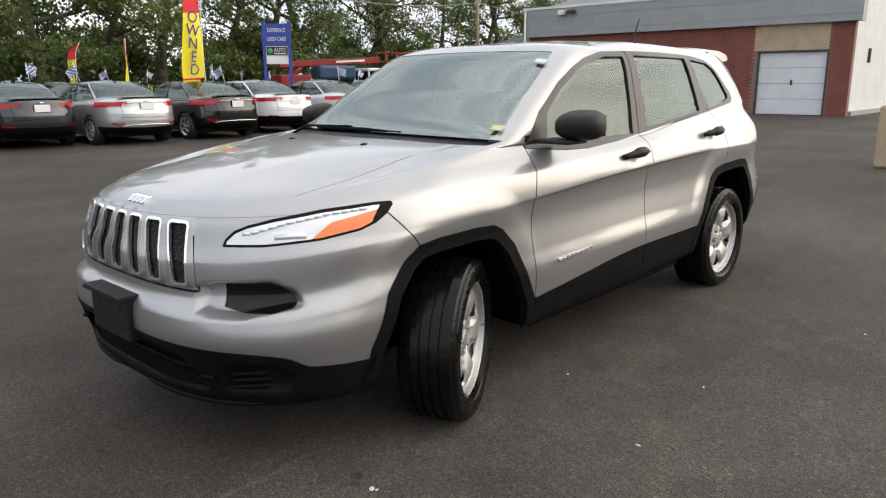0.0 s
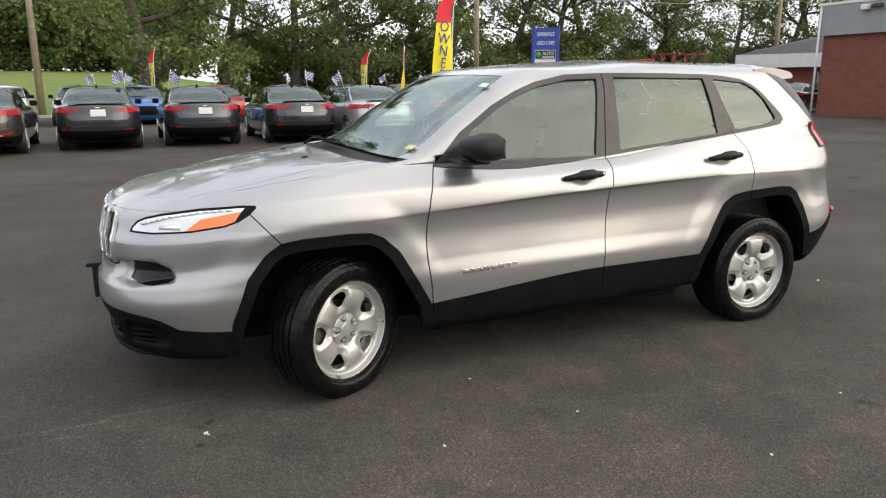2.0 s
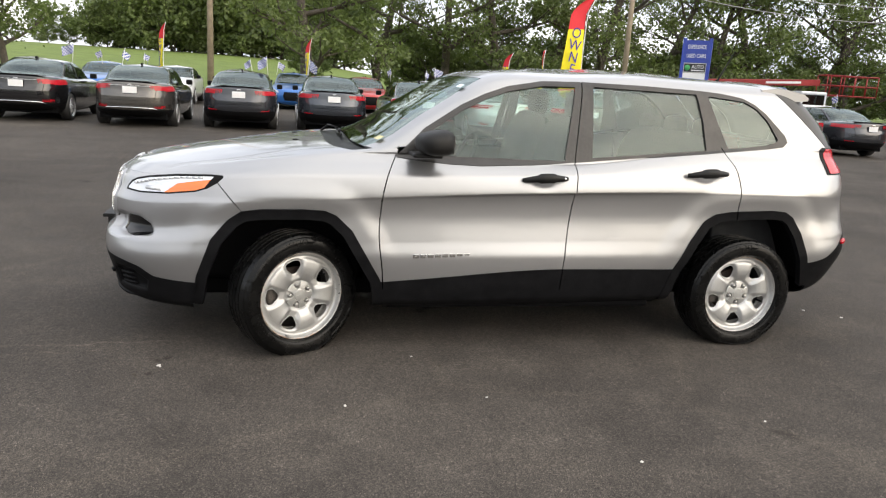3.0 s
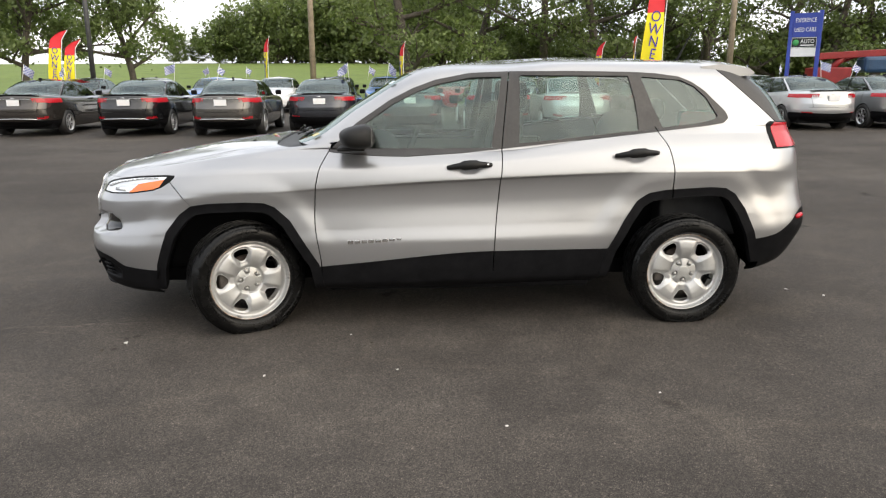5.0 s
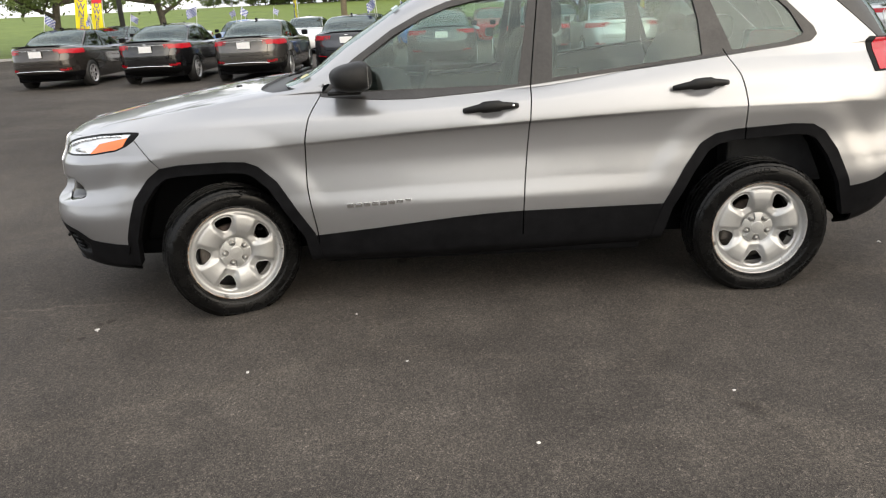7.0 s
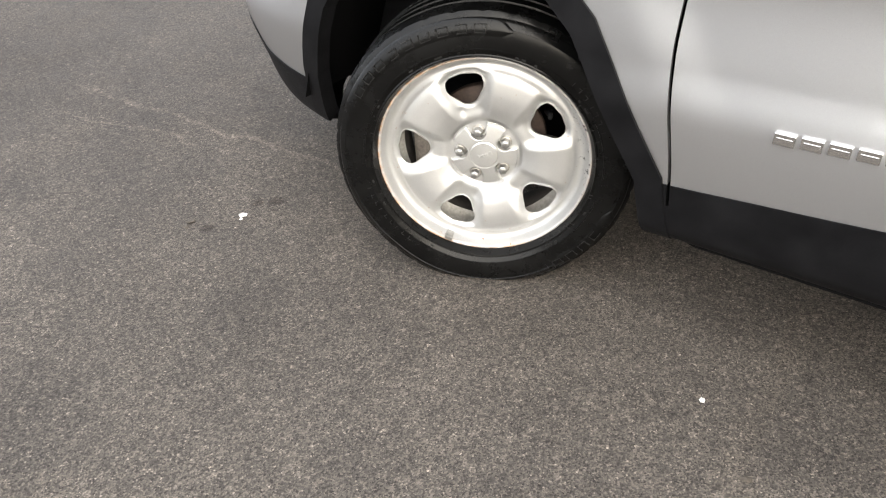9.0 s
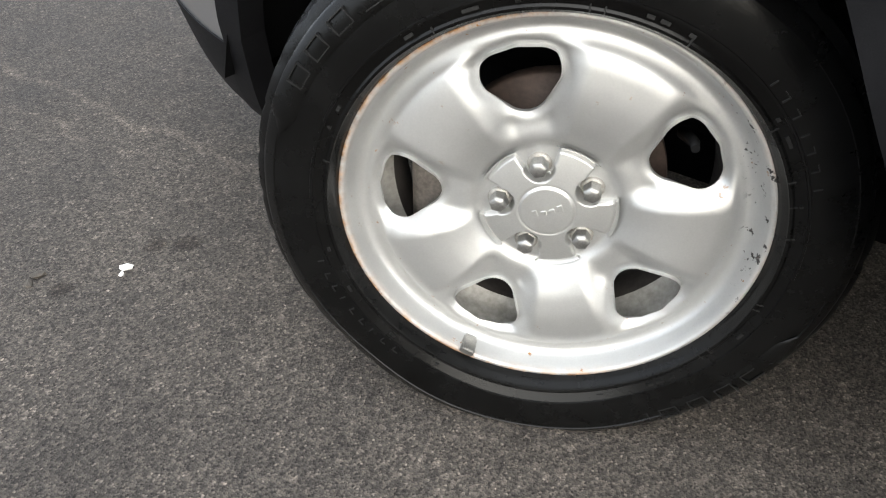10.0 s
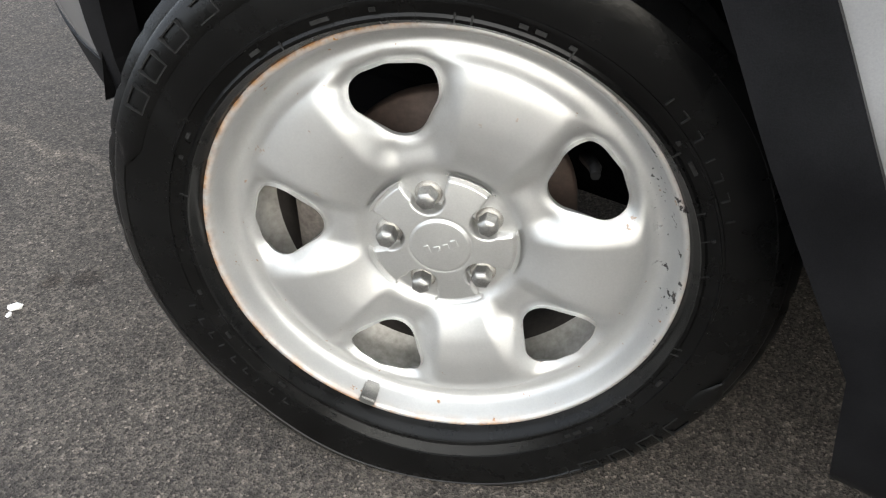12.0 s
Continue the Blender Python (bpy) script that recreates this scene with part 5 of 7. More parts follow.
def saloon(lamps, strip=False, low_lip=0.40):
    """A four-door saloon. lamps: outline of a tail lamp seen from behind, as (offset from the centre line, height)."""
    car = new("parked_car")
    s = Shell()
    n = 2.7
    s.ring(-0.75, 0.1, 2.6, 3.50, n, 3.0, (0.80, 0.81, 0.80), (0.20, 0.20, 0.20, 0.20, 0.20, 0.24, 0.26))
    s.ring(-0.88, 0.1, 2.6, 3.72, n, 3.0, (0.875, 0.88, 0.875), (0.31, 0.31, 0.30, 0.30, 0.31, 0.36, 0.38))
    s.ring(-0.93, 0.1, 2.6, 3.80, n, 3.0, (0.90, 0.905, 0.90), (0.52, 0.52, 0.52, 0.52, 0.53, 0.55, 0.56))
    s.ring(-0.92, 0.1, 2.6, 3.80, n, 3.0, (0.893, 0.895, 0.895), (0.66, 0.67, 0.68, 0.70, 0.72, 0.71, 0.71))
    s.ring(-0.89, 0.1, 2.6, 3.74, n, 3.2, (0.888, 0.890, 0.890), (0.75, 0.77, 0.80, 0.84, 0.88, 0.86, 0.85))
    s.ring(-0.80, 0.15, 2.6, 3.73, n, 3.4, (0.84, 0.845, 0.84), (0.80, 0.83, 0.90, 0.93, 0.98, 1.01, 1.02))
    s.ring(-0.35, 0.40, 2.62, 3.50, n, 3.4, (0.79, 0.81, 0.78), (0.91, 0.91, 0.95, 0.95, 1.01, 1.05, 1.065))
    s.ring(0.40, 0.68, 2.62, 3.12, 3.2, 3.4, (0.775, 0.795, 0.76), (1.00, 0.995, 0.97, 0.965, 1.02, 1.065, 1.08))
    s.ring(0.82, 1.02, 2.35, 2.74, 3.2, 3.2, (0.715, 0.72, 0.70), (1.21, 1.20, 1.18, 1.19, 1.21, 1.25, 1.27))
    s.ring(1.26, 1.40, 2.05, 2.30, 3.2, 3.2, (0.60, 0.61, 0.58), (1.385, 1.38, 1.365, 1.375, 1.37, 1.39, 1.405))
    s.ring(1.45, 1.50, 1.90, 2.10, 3.0, 3.0, (0.0, 0.0, 0.0), (1.425, 1.43, 1.44, 1.452, 1.448, 1.435, 1.43))
    s.finish()
    us = np.concatenate([np.linspace(0, 1, 26), np.linspace(1, 2, 40)[1:], np.linspace(2, 3, 32)[1:]])
    k = Patch(us, np.unique(np.concatenate([np.linspace(0, s.v[-1], 40), s.v])), s.place)
    arch = lambda uv, P: np.where((uv[:, 0] > 0.4) & (uv[:, 0] < 2.7), np.minimum(np.hypot(P[:, 0], P[:, 2] - 0.32), np.hypot(P[:, 0] - 2.75, P[:, 2] - 0.32)) - 0.365, 1.0)
    k.split("opening", arch)
    vb, vt = s.v[7], s.v[9]
    k.split("windscreen", lambda uv, P: np.maximum.reduce([vb + 0.01 - uv[:, 1], uv[:, 1] - vt + 0.015, (uv[:, 0] - 0.80) * 0.6]), ["rest"])
    k.split("rear_screen", lambda uv, P: np.maximum.reduce([vb + 0.012 - uv[:, 1], uv[:, 1] - vt + 0.02, (2.22 - uv[:, 0]) * 0.6]), ["rest"])
    k.split("frame", lambda uv, P: np.maximum.reduce([vb + 0.0 - uv[:, 1], uv[:, 1] - vt + 0.01, (0.86 - uv[:, 0]) * 0.6, (uv[:, 0] - 2.12) * 0.6]), ["rest"])
    win = lambda uv, P: np.maximum.reduce([vb + 0.022 - uv[:, 1], uv[:, 1] - vt + 0.03, (0.93 - uv[:, 0]) * 0.6, (uv[:, 0] - 2.07) * 0.6, 0.03 - np.abs(P[:, 0] - 1.72)])
    k.split("side_window", win, ["frame"])
    k.split("tail", lambda uv, P: np.where((P[:, 0] > 3.0) & (uv[:, 1] < s.v[6]), poly_dist(-P[:, 1], P[:, 2], lamps, 0.006), 1.0), ["rest"])
    k.split("head", lambda uv, P: np.where((P[:, 0] < -0.2) & (uv[:, 1] < s.v[6]), poly_dist(uv[:, 0], P[:, 2], [(0.40, 0.66), (0.42, 0.72), (0.74, 0.82), (0.74, 0.74), (0.60, 0.66)], 0.006), 1.0), ["rest"])
    k.split("grille", lambda uv, P: np.where((P[:, 0] < -0.5) & (uv[:, 1] < s.v[5]), poly_dist(-P[:, 1], P[:, 2], [(-0.4, 0.36), (0.34, 0.36), (0.42, 0.50), (0.38, 0.68), (-0.4, 0.68)], 0.01), 1.0), ["rest"])
    k.split("lip", lambda uv, P: np.where(uv[:, 0] > 2.1, P[:, 2] - low_lip - 0.03 * np.abs(P[:, 1]), 1.0), ["rest"], lambda uv, P: P[:, 0] > 3.1)
    k.split("reflector", lambda uv, P: np.where(P[:, 0] > 3.2, poly_dist(-P[:, 1], P[:, 2], [(0.52, 0.475), (0.72, 0.485), (0.72, 0.50), (0.52, 0.49)], 0.004), 1.0), ["rest"])
    k.gap(lambda uv, P: -P[:, 1] - 0.56 + (P[:, 2] - 0.9) * -0.15, ["rest"], 0.004, lambda uv, P: (P[:, 0] > 3.3) & (P[:, 2] > 0.62))
    k.gap(lambda uv, P: P[:, 2] - 0.63, ["rest"], 0.004, lambda uv, P: (P[:, 0] > 3.3) & (-P[:, 1] < 0.60))
    for x in (0.62, 1.70, 2.62):
        k.gap(lambda uv, P: P[:, 0] - x - 0.12 * (P[:, 2] - 0.6), ["rest"], 0.004, lambda uv, P: (uv[:, 0] > 0.9) & (uv[:, 0] < 2.3) & (P[:, 2] > 0.3))
    PAINT0 = MATS["car_paint"]
    panel("body", k.sheet(["rest"]), PAINT0, car, "", "both", 0.02)
    panel("windscreen", k.sheet(["windscreen"]), FAR_GLASS, car, "", "both", 0)
    panel("rear_window", k.sheet(["rear_screen"]), FAR_GLASS, car, "", "both", 0)
    panel("window_frame", k.sheet(["frame"]), TRIM, car, "", "left", 0.01)
    panel("window_frame", k.sheet(["frame"]), TRIM, car, "", "right", 0.01)
    for lo, hi in ((0.0, 1.72), (1.72, 4.0)):
        for mode in ("left", "right"):
            panel("side_window", k.sheet(["side_window"], lambda uv, P: (P[:, 0] > lo) & (P[:, 0] < hi)), FAR_GLASS, car, "", mode, 0)
    for mode in ("left", "right"):
        panel("tail_lamp", k.sheet(["tail"]), RED_LENS, car, "red tail lamp", mode, 0.02, 0.004)
        panel("headlight", k.sheet(["head"]), LAMP_CLEAR, car, "clear headlight", mode, 0.02, 0.002)
        panel("reflector", k.sheet(["reflector"]), RED_LENS, car, "small red reflector", mode, 0.01, 0.003)
    panel("grille", k.sheet(["grille"]), TRIM, car, "black grille", "both", 0.02, -0.015)
    panel("rear_valance", k.sheet(["lip"]), CLADDING, car, "black lower bumper insert", "both", 0.02, -0.004)
    part("licence_plate", box((3.775, -0.155, 0.79), (3.79, 0.155, 0.94), 0.004), PLATE, car, "plain white licence plate")
    bm = bmesh.new()
    add_box(bm, (3.772, -0.05, 0.965), (3.79, 0.05, 0.99), None, 0.006)
    part("emblem", bm, CHROME, car, "small chrome emblem")
    if strip:
        part("chrome_strip", box((3.755, -0.46, 0.945), (3.785, 0.46, 0.962), 0.004), CHROME, car, "chrome strip between the lamps")
        bm = tube([(3.66, -0.62, 0.42), (3.80, -0.48, 0.46), (3.825, 0, 0.47), (3.80, 0.48, 0.46), (3.66, 0.62, 0.42)], 0.012, 6)
        part("bumper_strip", bm, CHROME, car, "bright strip along the bumper")
    part("aerial", box((2.12, -0.02, 1.425), (2.26, 0.02, 1.475), 0.008), TRIM, car, "shark fin aerial")
    part("spoiler_lip", box((3.55, -0.58, 1.055), (3.70, 0.58, 1.07), 0.006), TRIM, car, "dark spoiler lip")
    part("floor_pan", box((-0.7, -0.74, 0.19), (3.4, 0.74, 0.5), 0.02), INNER, car)
    part("cabin", box((0.7, -0.66, 0.5), (2.9, 0.66, 0.93), 0.05), INNER, car)
    for y in (-0.36, 0.36):
        for x in (1.25, 2.15):
            bm = box((x, y - 0.22, 0.5), (x + 0.2, y + 0.22, 1.12), 0.05)
            add_box(bm, (x + 0.08, y - 0.12, 1.12), (x + 0.17, y + 0.12, 1.27), None, 0.04)
            part("seat", bm, INNER, car)
    for sgn in (-1, 1):
        part("door_mirror", box((0.72, sgn * 0.86, 0.98), (0.85, sgn * 1.02, 1.11), 0.03), TRIM, car, "black door mirror")
    for x in (0.0, 2.75):
        for sgn in (-1, 1):
            w = new("wheel")
            w.parent = car
            w.matrix_basis = Matrix.Translation((x, sgn * 0.79, 0.325)) @ pose(0, 0, 0, 0, 0, 0 if sgn < 0 else 180)
            part("tyre", lathe([(0.215, -0.09), (0.24, -0.11), (0.30, -0.11), (0.322, -0.095), (0.325, 0), (0.322, 0.095), (0.30, 0.11), (0.24, 0.11), (0.218, 0.09)], 40), RUBBER, w, "black tyre", True, 40)
            f = Patch(np.linspace(0, 2 * math.pi, 81), np.linspace(0.03, 0.222, 14), lambda uv: np.stack([uv[:, 1] * np.cos(uv[:, 0]), -0.075 - 0.03 * smoothstep(0.19, 0.222, uv[:, 1]) + 0.0 * uv[:, 1], uv[:, 1] * np.sin(uv[:, 0])], -1))
            f.split("hole", lambda uv, P: np.maximum.reduce([0.07 - uv[:, 1], uv[:, 1] - 0.195, 0.022 - np.abs(np.sin(3.5 * uv[:, 0])) * uv[:, 1] * 0.28]))
            panel("rim", f.sheet(["rest"]), ALLOY, w, "spoked alloy rim", "left", 0.02)
            part("brake_disc", lathe([(0.0, 0.02), (0.2, 0.02), (0.205, 0.0)], 24), INNER, w, "", True)
    return car


MATS = {"car_paint": paint("black_paint", (0.006, 0.006, 0.007), 0.1, 0.15)}
FAR_GLASS = glass("dark_car_glass", (0.45, 0.52, 0.52))
PAINTS = {
    "black": MATS["car_paint"],
    "dark brown-grey": paint("brown_grey_paint", (0.055, 0.048, 0.043), 0.6, 0.2),
    "grey": paint("grey_paint", (0.105, 0.098, 0.09), 0.7, 0.22),
    "dark grey": paint("dark_grey_paint", (0.04, 0.043, 0.052), 0.6, 0.2),
    "slate grey": paint("slate_paint", (0.05, 0.058, 0.072), 0.6, 0.2),
    "silver": paint("light_silver_paint", (0.55, 0.56, 0.57), 0.7, 0.3),
    "mid grey": paint("mid_grey_paint", (0.22, 0.23, 0.24), 0.7, 0.3),
    "white": paint("white_paint", (0.78, 0.79, 0.80), 0.0, 0.3, 0.01),
    "blue": paint("blue_paint", (0.02, 0.13, 0.42), 0.4, 0.28),
    "red": paint("red_paint", (0.38, 0.02, 0.02), 0.2, 0.3),
}
LAMPS_WIDE = [(0.44, 0.938), (0.60, 0.893), (0.78, 0.858), (0.95, 0.866), (0.95, 0.945), (0.80, 0.966), (0.62, 0.958)]
LAMPS_SHARP = [(0.40, 0.940), (0.60, 0.900), (0.80, 0.870), (0.95, 0.888), (0.95, 0.956), (0.72, 0.968), (0.50, 0.957)]


def repaint(car, colour):
    for o in car.children_recursive:
        if o.data and o.data.materials and o.data.materials[0] == MATS["car_paint"]:
            o.material_slots[0].link = "OBJECT"
            o.material_slots[0].material = PAINTS[colour]


def park(model, colour, x, y, turn, group, extra=""):
    car = copy_thing(model, Matrix.Translation((x, y, 0)) @ pose(0, 0, 0, 0, 0, turn))
    car.name = "parked_car"
    repaint(car, colour)
    return tagged(car, f"{colour} four-door saloon parked {extra}", "car", group)


saloon_wide = saloon(LAMPS_WIDE, True)
saloon_sharp = saloon(LAMPS_SHARP, False, 0.46)
ROW = [(-8.9, "dark brown-grey", 0, 14.0), (-6.1, "black", 0, 13.8), (-3.6, "grey", 0, 13.4), (-1.22, "dark grey", 1, 13.9), (1.1, "slate grey", 1, 14.2), (3.5, "dark grey", 1, 14.0), (5.5, "silver", 0, 13.4), (7.75, "black", 0, 13.3), (10.0, "white", 1, 14.0), (12.3, "silver", 1, 13.8), (14.7, "mid grey", 1, 13.9), (17.1, "dark grey", 1, 14.1)]
for x, colour, kind, y in ROW:
    model = (saloon_wide, saloon_sharp)[kind]
    park(model, colour, x, y + 3.75, -90, "cars in the first parked row", "with its tail to the drive lane")
BACK_ROW = [(-12.6, "dark grey"), (-9.9, "silver"), (-7.2, "blue"), (-4.5, "white"), (-2.0, "black"), (0.2, "blue"), (3.2, "red"), (5.9, "silver"), (8.6, "black"), (11.3, "mid grey"), (14.0, "white"), (16.7, "silver")]
for i, (x, colour) in enumerate(BACK_ROW):
    park((saloon_wide, saloon_sharp)[i % 2], colour, x, 25.9, 90, "cars in the second parked row", "nose first in a second row")
park(saloon_wide, "black", 31.5, 22.6, 200, "", "by the brick building")
for model in (saloon_wide, saloon_sharp):
    for o in model.children_recursive:
        bpy.data.objects.remove(o)
    bpy.data.objects.remove(model)


# ---- ground, grass, road ----
def vector_math(m, kind, a, b):
    n = node(m, "ShaderNodeVectorMath")
    n.operation = kind
    link(m, a, n.inputs[0])
    n.inputs[1].default_value = b
    return n


def streak(m, co, centre, way, half, width):
    """Mask of a thin wandering crack through centre along way."""
    off = vector_math(m, "SUBTRACT", co, centre).outputs["Vector"]
    across = vector_math(m, "DOT_PRODUCT", off, (-way[1], way[0], 0)).outputs["Value"]
    along = vector_math(m, "DOT_PRODUCT", off, way).outputs["Value"]
    sway = node(m, "ShaderNodeMath")
    sway.operation = "MULTIPLY_ADD"
    link(m, noise_of(m, 4.5, 5, 0.6, co), sway.inputs[0])
    sway.inputs[1].default_value = 0.16
    link(m, across, sway.inputs[2])
    flat = node(m, "ShaderNodeMath")
    flat.operation = "SUBTRACT"
    link(m, sway.outputs["Value"], flat.inputs[0])
    flat.inputs[1].default_value = 0.08
    near = [node(m, "ShaderNodeMath"), node(m, "ShaderNodeMath")]
    for n, value in zip(near, (flat.outputs["Value"], along)):
        n.operation = "ABSOLUTE"
        link(m, value, n.inputs[0])
    line = ramp_of(m, near[0].outputs["Value"], (0.0, (1, 1, 1)), (width, (0.55, 0.55, 0.55)), (width * 2.6, (0, 0, 0)))
    ends = ramp_of(m, near[1].outputs["Value"], (half * 0.6 if half < 1 else 0.6, (1, 1, 1)), (min(half, 1.0), (0, 0, 0)))
    broken = ramp_of(m, noise_of(m, 14, 4, 0.7, co), (0.36, (0, 0, 0)), (0.56, (1, 1, 1)))
    return mixed(m, 1.0, mixed(m, 1.0, line, ends, "MULTIPLY"), broken, "MULTIPLY")


def blot(m, co, centre, size):
    """Mask of a small ragged stain."""
    far = vector_math(m, "DISTANCE", co, centre).outputs["Value"]
    rag = node(m, "ShaderNodeMath")
    rag.operation = "MULTIPLY_ADD"
    link(m, noise_of(m, 28, 4, 0.7, co), rag.inputs[0])
    rag.inputs[1].default_value = size * 1.4
    link(m, far, rag.inputs[2])
    return ramp_of(m, rag.outputs["Value"], (size * 1.3, (1, 1, 1)), (size * 1.8, (0, 0, 0)))


def asphalt():
    """Worn asphalt: stones of many tones in a dark binder, paler scuffed patches, oil drips and a few cracks."""
    m = principled("asphalt", (0.05, 0.05, 0.05), 0.8)
    m.node_tree.nodes["Principled BSDF"].inputs["Specular IOR Level"].default_value = 0.12
    co = object_co(m)
    big = noise_of(m, 0.28, 6, 0.62, co)
    mid = noise_of(m, 3.2, 6, 0.68, co)
    vor = node(m, "ShaderNodeTexVoronoi", scale=320.0)
    link(m, co, vor.inputs["Vector"])
    coarse = node(m, "ShaderNodeTexVoronoi", scale=105.0)
    link(m, co, coarse.inputs["Vector"])
    fine = noise_of(m, 520, 3, 0.65, co)
    base = ramp_of(m, mixed(m, 0.4, big, mid), (0.34, (0.040, 0.0353, 0.0314)), (0.5, (0.068, 0.0604, 0.0541)), (0.66, (0.106, 0.0941, 0.0833)))
    stone = ramp_of(m, vor.outputs["Color"], (0.10, (0.36, 0.36, 0.37)), (0.5, (0.86, 0.86, 0.86)), (0.85, (1.5, 1.47, 1.43)), (0.985, (3.0, 2.9, 2.8)))
    large = ramp_of(m, coarse.outputs["Color"], (0.2, (0.84, 0.84, 0.84)), (0.8, (1.12, 1.12, 1.10)), (0.975, (1.7, 1.66, 1.6)))
    c = mixed(m, 1.0, base, mixed(m, 1.0, stone, large, "MULTIPLY"), "MULTIPLY")
    drawn = node(m, "ShaderNodeMapping")
    drawn.inputs["Rotation"].default_value = (0, 0, 0.5)
    drawn.inputs["Scale"].default_value = (0.35, 1.6, 1.0)
    link(m, co, drawn.inputs["Vector"])
    sweep = ramp_of(m, noise_of(m, 0.9, 5, 0.6, drawn.outputs["Vector"]), (0.34, (0.90, 0.90, 0.905)), (0.52, (1, 1, 1)), (0.70, (1.12, 1.11, 1.09)))
    clump = ramp_of(m, noise_of(m, 34, 3, 0.7, co), (0.32, (0.92, 0.92, 0.92)), (0.5, (1, 1, 1)), (0.70, (1.10, 1.10, 1.09)))
    c = mixed(m, 1.0, c, mixed(m, 1.0, sweep, clump, "MULTIPLY"), "MULTIPLY")
    drip = ramp_of(m, noise_of(m, 1.7, 3, 0.5, co), (0.70, (1, 1, 1)), (0.745, (0.45, 0.44, 0.43)))
    c = mixed(m, 1.0, c, drip, "MULTIPLY")
    wob = node(m, "ShaderNodeTexNoise", scale=1.3, detail=5.0)
    link(m, co, wob.inputs["Vector"])
    warp = node(m, "ShaderNodeMixRGB")
    warp.inputs["Fac"].default_value = 0.22
    link(m, co, warp.inputs["Color1"])
    link(m, wob.outputs["Color"], warp.inputs["Color2"])
    cell = node(m, "ShaderNodeTexVoronoi", scale=0.32)
    cell.feature = "DISTANCE_TO_EDGE"
    link(m, warp.outputs["Color"], cell.inputs["Vector"])
    crack = ramp_of(m, cell.outputs["Distance"], (0.0, (1.55, 1.5, 1.42)), (0.004, (1.3, 1.28, 1.22)), (0.012, (1, 1, 1)))
    c = mixed(m, 0.25, c, mixed(m, 1.0, c, crack, "MULTIPLY"))
    for centre, way, half, width in (((-1.30, -0.715, 0), (0.998, 0.056, 0), 0.75, 0.007), ((-1.42, -0.86, 0), (0.985, 0.17, 0), 0.55, 0.005)):
        c = mixed(m, streak(m, co, centre, way, half, width), c, mixed(m, 1.0, c, (1.6, 1.56, 1.5), "MULTIPLY"))
    for centre, size in (((-0.715, -0.965, 0), 0.022), ((-0.675, -0.925, 0), 0.026), ((-0.735, -1.135, 0), 0.022)):
        c = mixed(m, blot(m, co, centre, size), c, mixed(m, 1.0, c, (0.55, 0.53, 0.52), "MULTIPLY"))
    feed(m, "Base Color", c)
    feed(m, "Roughness", ramp_of(m, mid, (0.3, (0.66,) * 3), (0.7, (0.88,) * 3)))
    bump(m, mixed(m, 0.5, vor.outputs["Distance"], fine), 0.8, 0.004)
    return m


GRASS = varied("mown_grass", (0.085, 0.130, 0.020), (0.160, 0.215, 0.038), 0.5, 0.9, 0, 0.6, 0.05, fine=14)
LEAF_LITTER = varied("wood_floor", (0.03, 0.035, 0.012), (0.07, 0.08, 0.03), 0.7, 0.95, 0, 0.6, 0.05)
lot = part("car_park", box((-70, -70, -0.25), (64, 33.2, 0.0)), asphalt())
tagged(lot, "dark grey asphalt car park with worn stony patches", "car park", "", "structure")


def hill(x, y):
    return -0.03 + 3.4 * float(smoothstep(36, 120, y)) * float(1 - 0.75 * smoothstep(-5, 25, x))


def build_ground():
    xs = np.concatenate([[-900, -400, -200], np.arange(-120, 121, 8), [200, 400, 900]])
    ys = np.concatenate([[-900, -400, -150, -80, 20], np.arange(34, 131, 6), [180, 300, 900]])
    verts = [(x, y, hill(x, y)) for x in xs for y in ys]
    n = len(ys)
    faces = [(i * n + j, (i + 1) * n + j, (i + 1) * n + j + 1, i * n + j + 1) for i in range(len(xs) - 1) for j in range(n - 1)]
    return tagged(mesh_object("ground", verts, faces, GRASS), "mown green grass rising to a low hill", "grass", "", "structure")


build_ground()
KERB = varied("pale_concrete", (0.28, 0.27, 0.25), (0.40, 0.385, 0.36), 4, 0.8, 0, 0.3, 0.003)
tagged(part("kerb", box((-70, 33.2, -0.2), (64, 33.4, 0.12), 0.03), KERB), "pale concrete kerb along the grass edge", "kerb", "", "structure")


# ---- trees ----
BARK = varied("bark", (0.045, 0.037, 0.03), (0.12, 0.10, 0.08), 6, 0.9, 0, 0.7, 0.03)


def leaf_material(name, dark, light):
    m = principled(name, light, 0.55)
    geo = node(m, "ShaderNodeNewGeometry")
    info = node(m, "ShaderNodeObjectInfo")
    tone = mixed(m, 0.25, geo.outputs["Random Per Island"], info.outputs["Random"])
    feed(m, "Base Color", ramp_of(m, tone, (0.0, dark), (0.7, light), (1.0, tuple(c * 1.35 for c in light))))
    b = m.node_tree.nodes["Principled BSDF"]
    tr = node(m, "ShaderNodeBsdfTranslucent")
    tr.inputs["Color"].default_value = (light[0] * 1.6, light[1] * 1.7, light[2], 1)
    mx = node(m, "ShaderNodeMixShader")
    mx.inputs["Fac"].default_value = 0.28
    link(m, b.outputs["BSDF"], mx.inputs[1])
    link(m, tr.outputs["BSDF"], mx.inputs[2])
    link(m, mx.outputs["Shader"], m.node_tree.nodes["Material Output"].inputs["Surface"])
    return m


LEAVES = leaf_material("green_leaves", (0.032, 0.050, 0.016), (0.138, 0.176, 0.060))
LEAVES_PALE = leaf_material("pale_green_leaves", (0.06, 0.09, 0.03), (0.14, 0.18, 0.06))


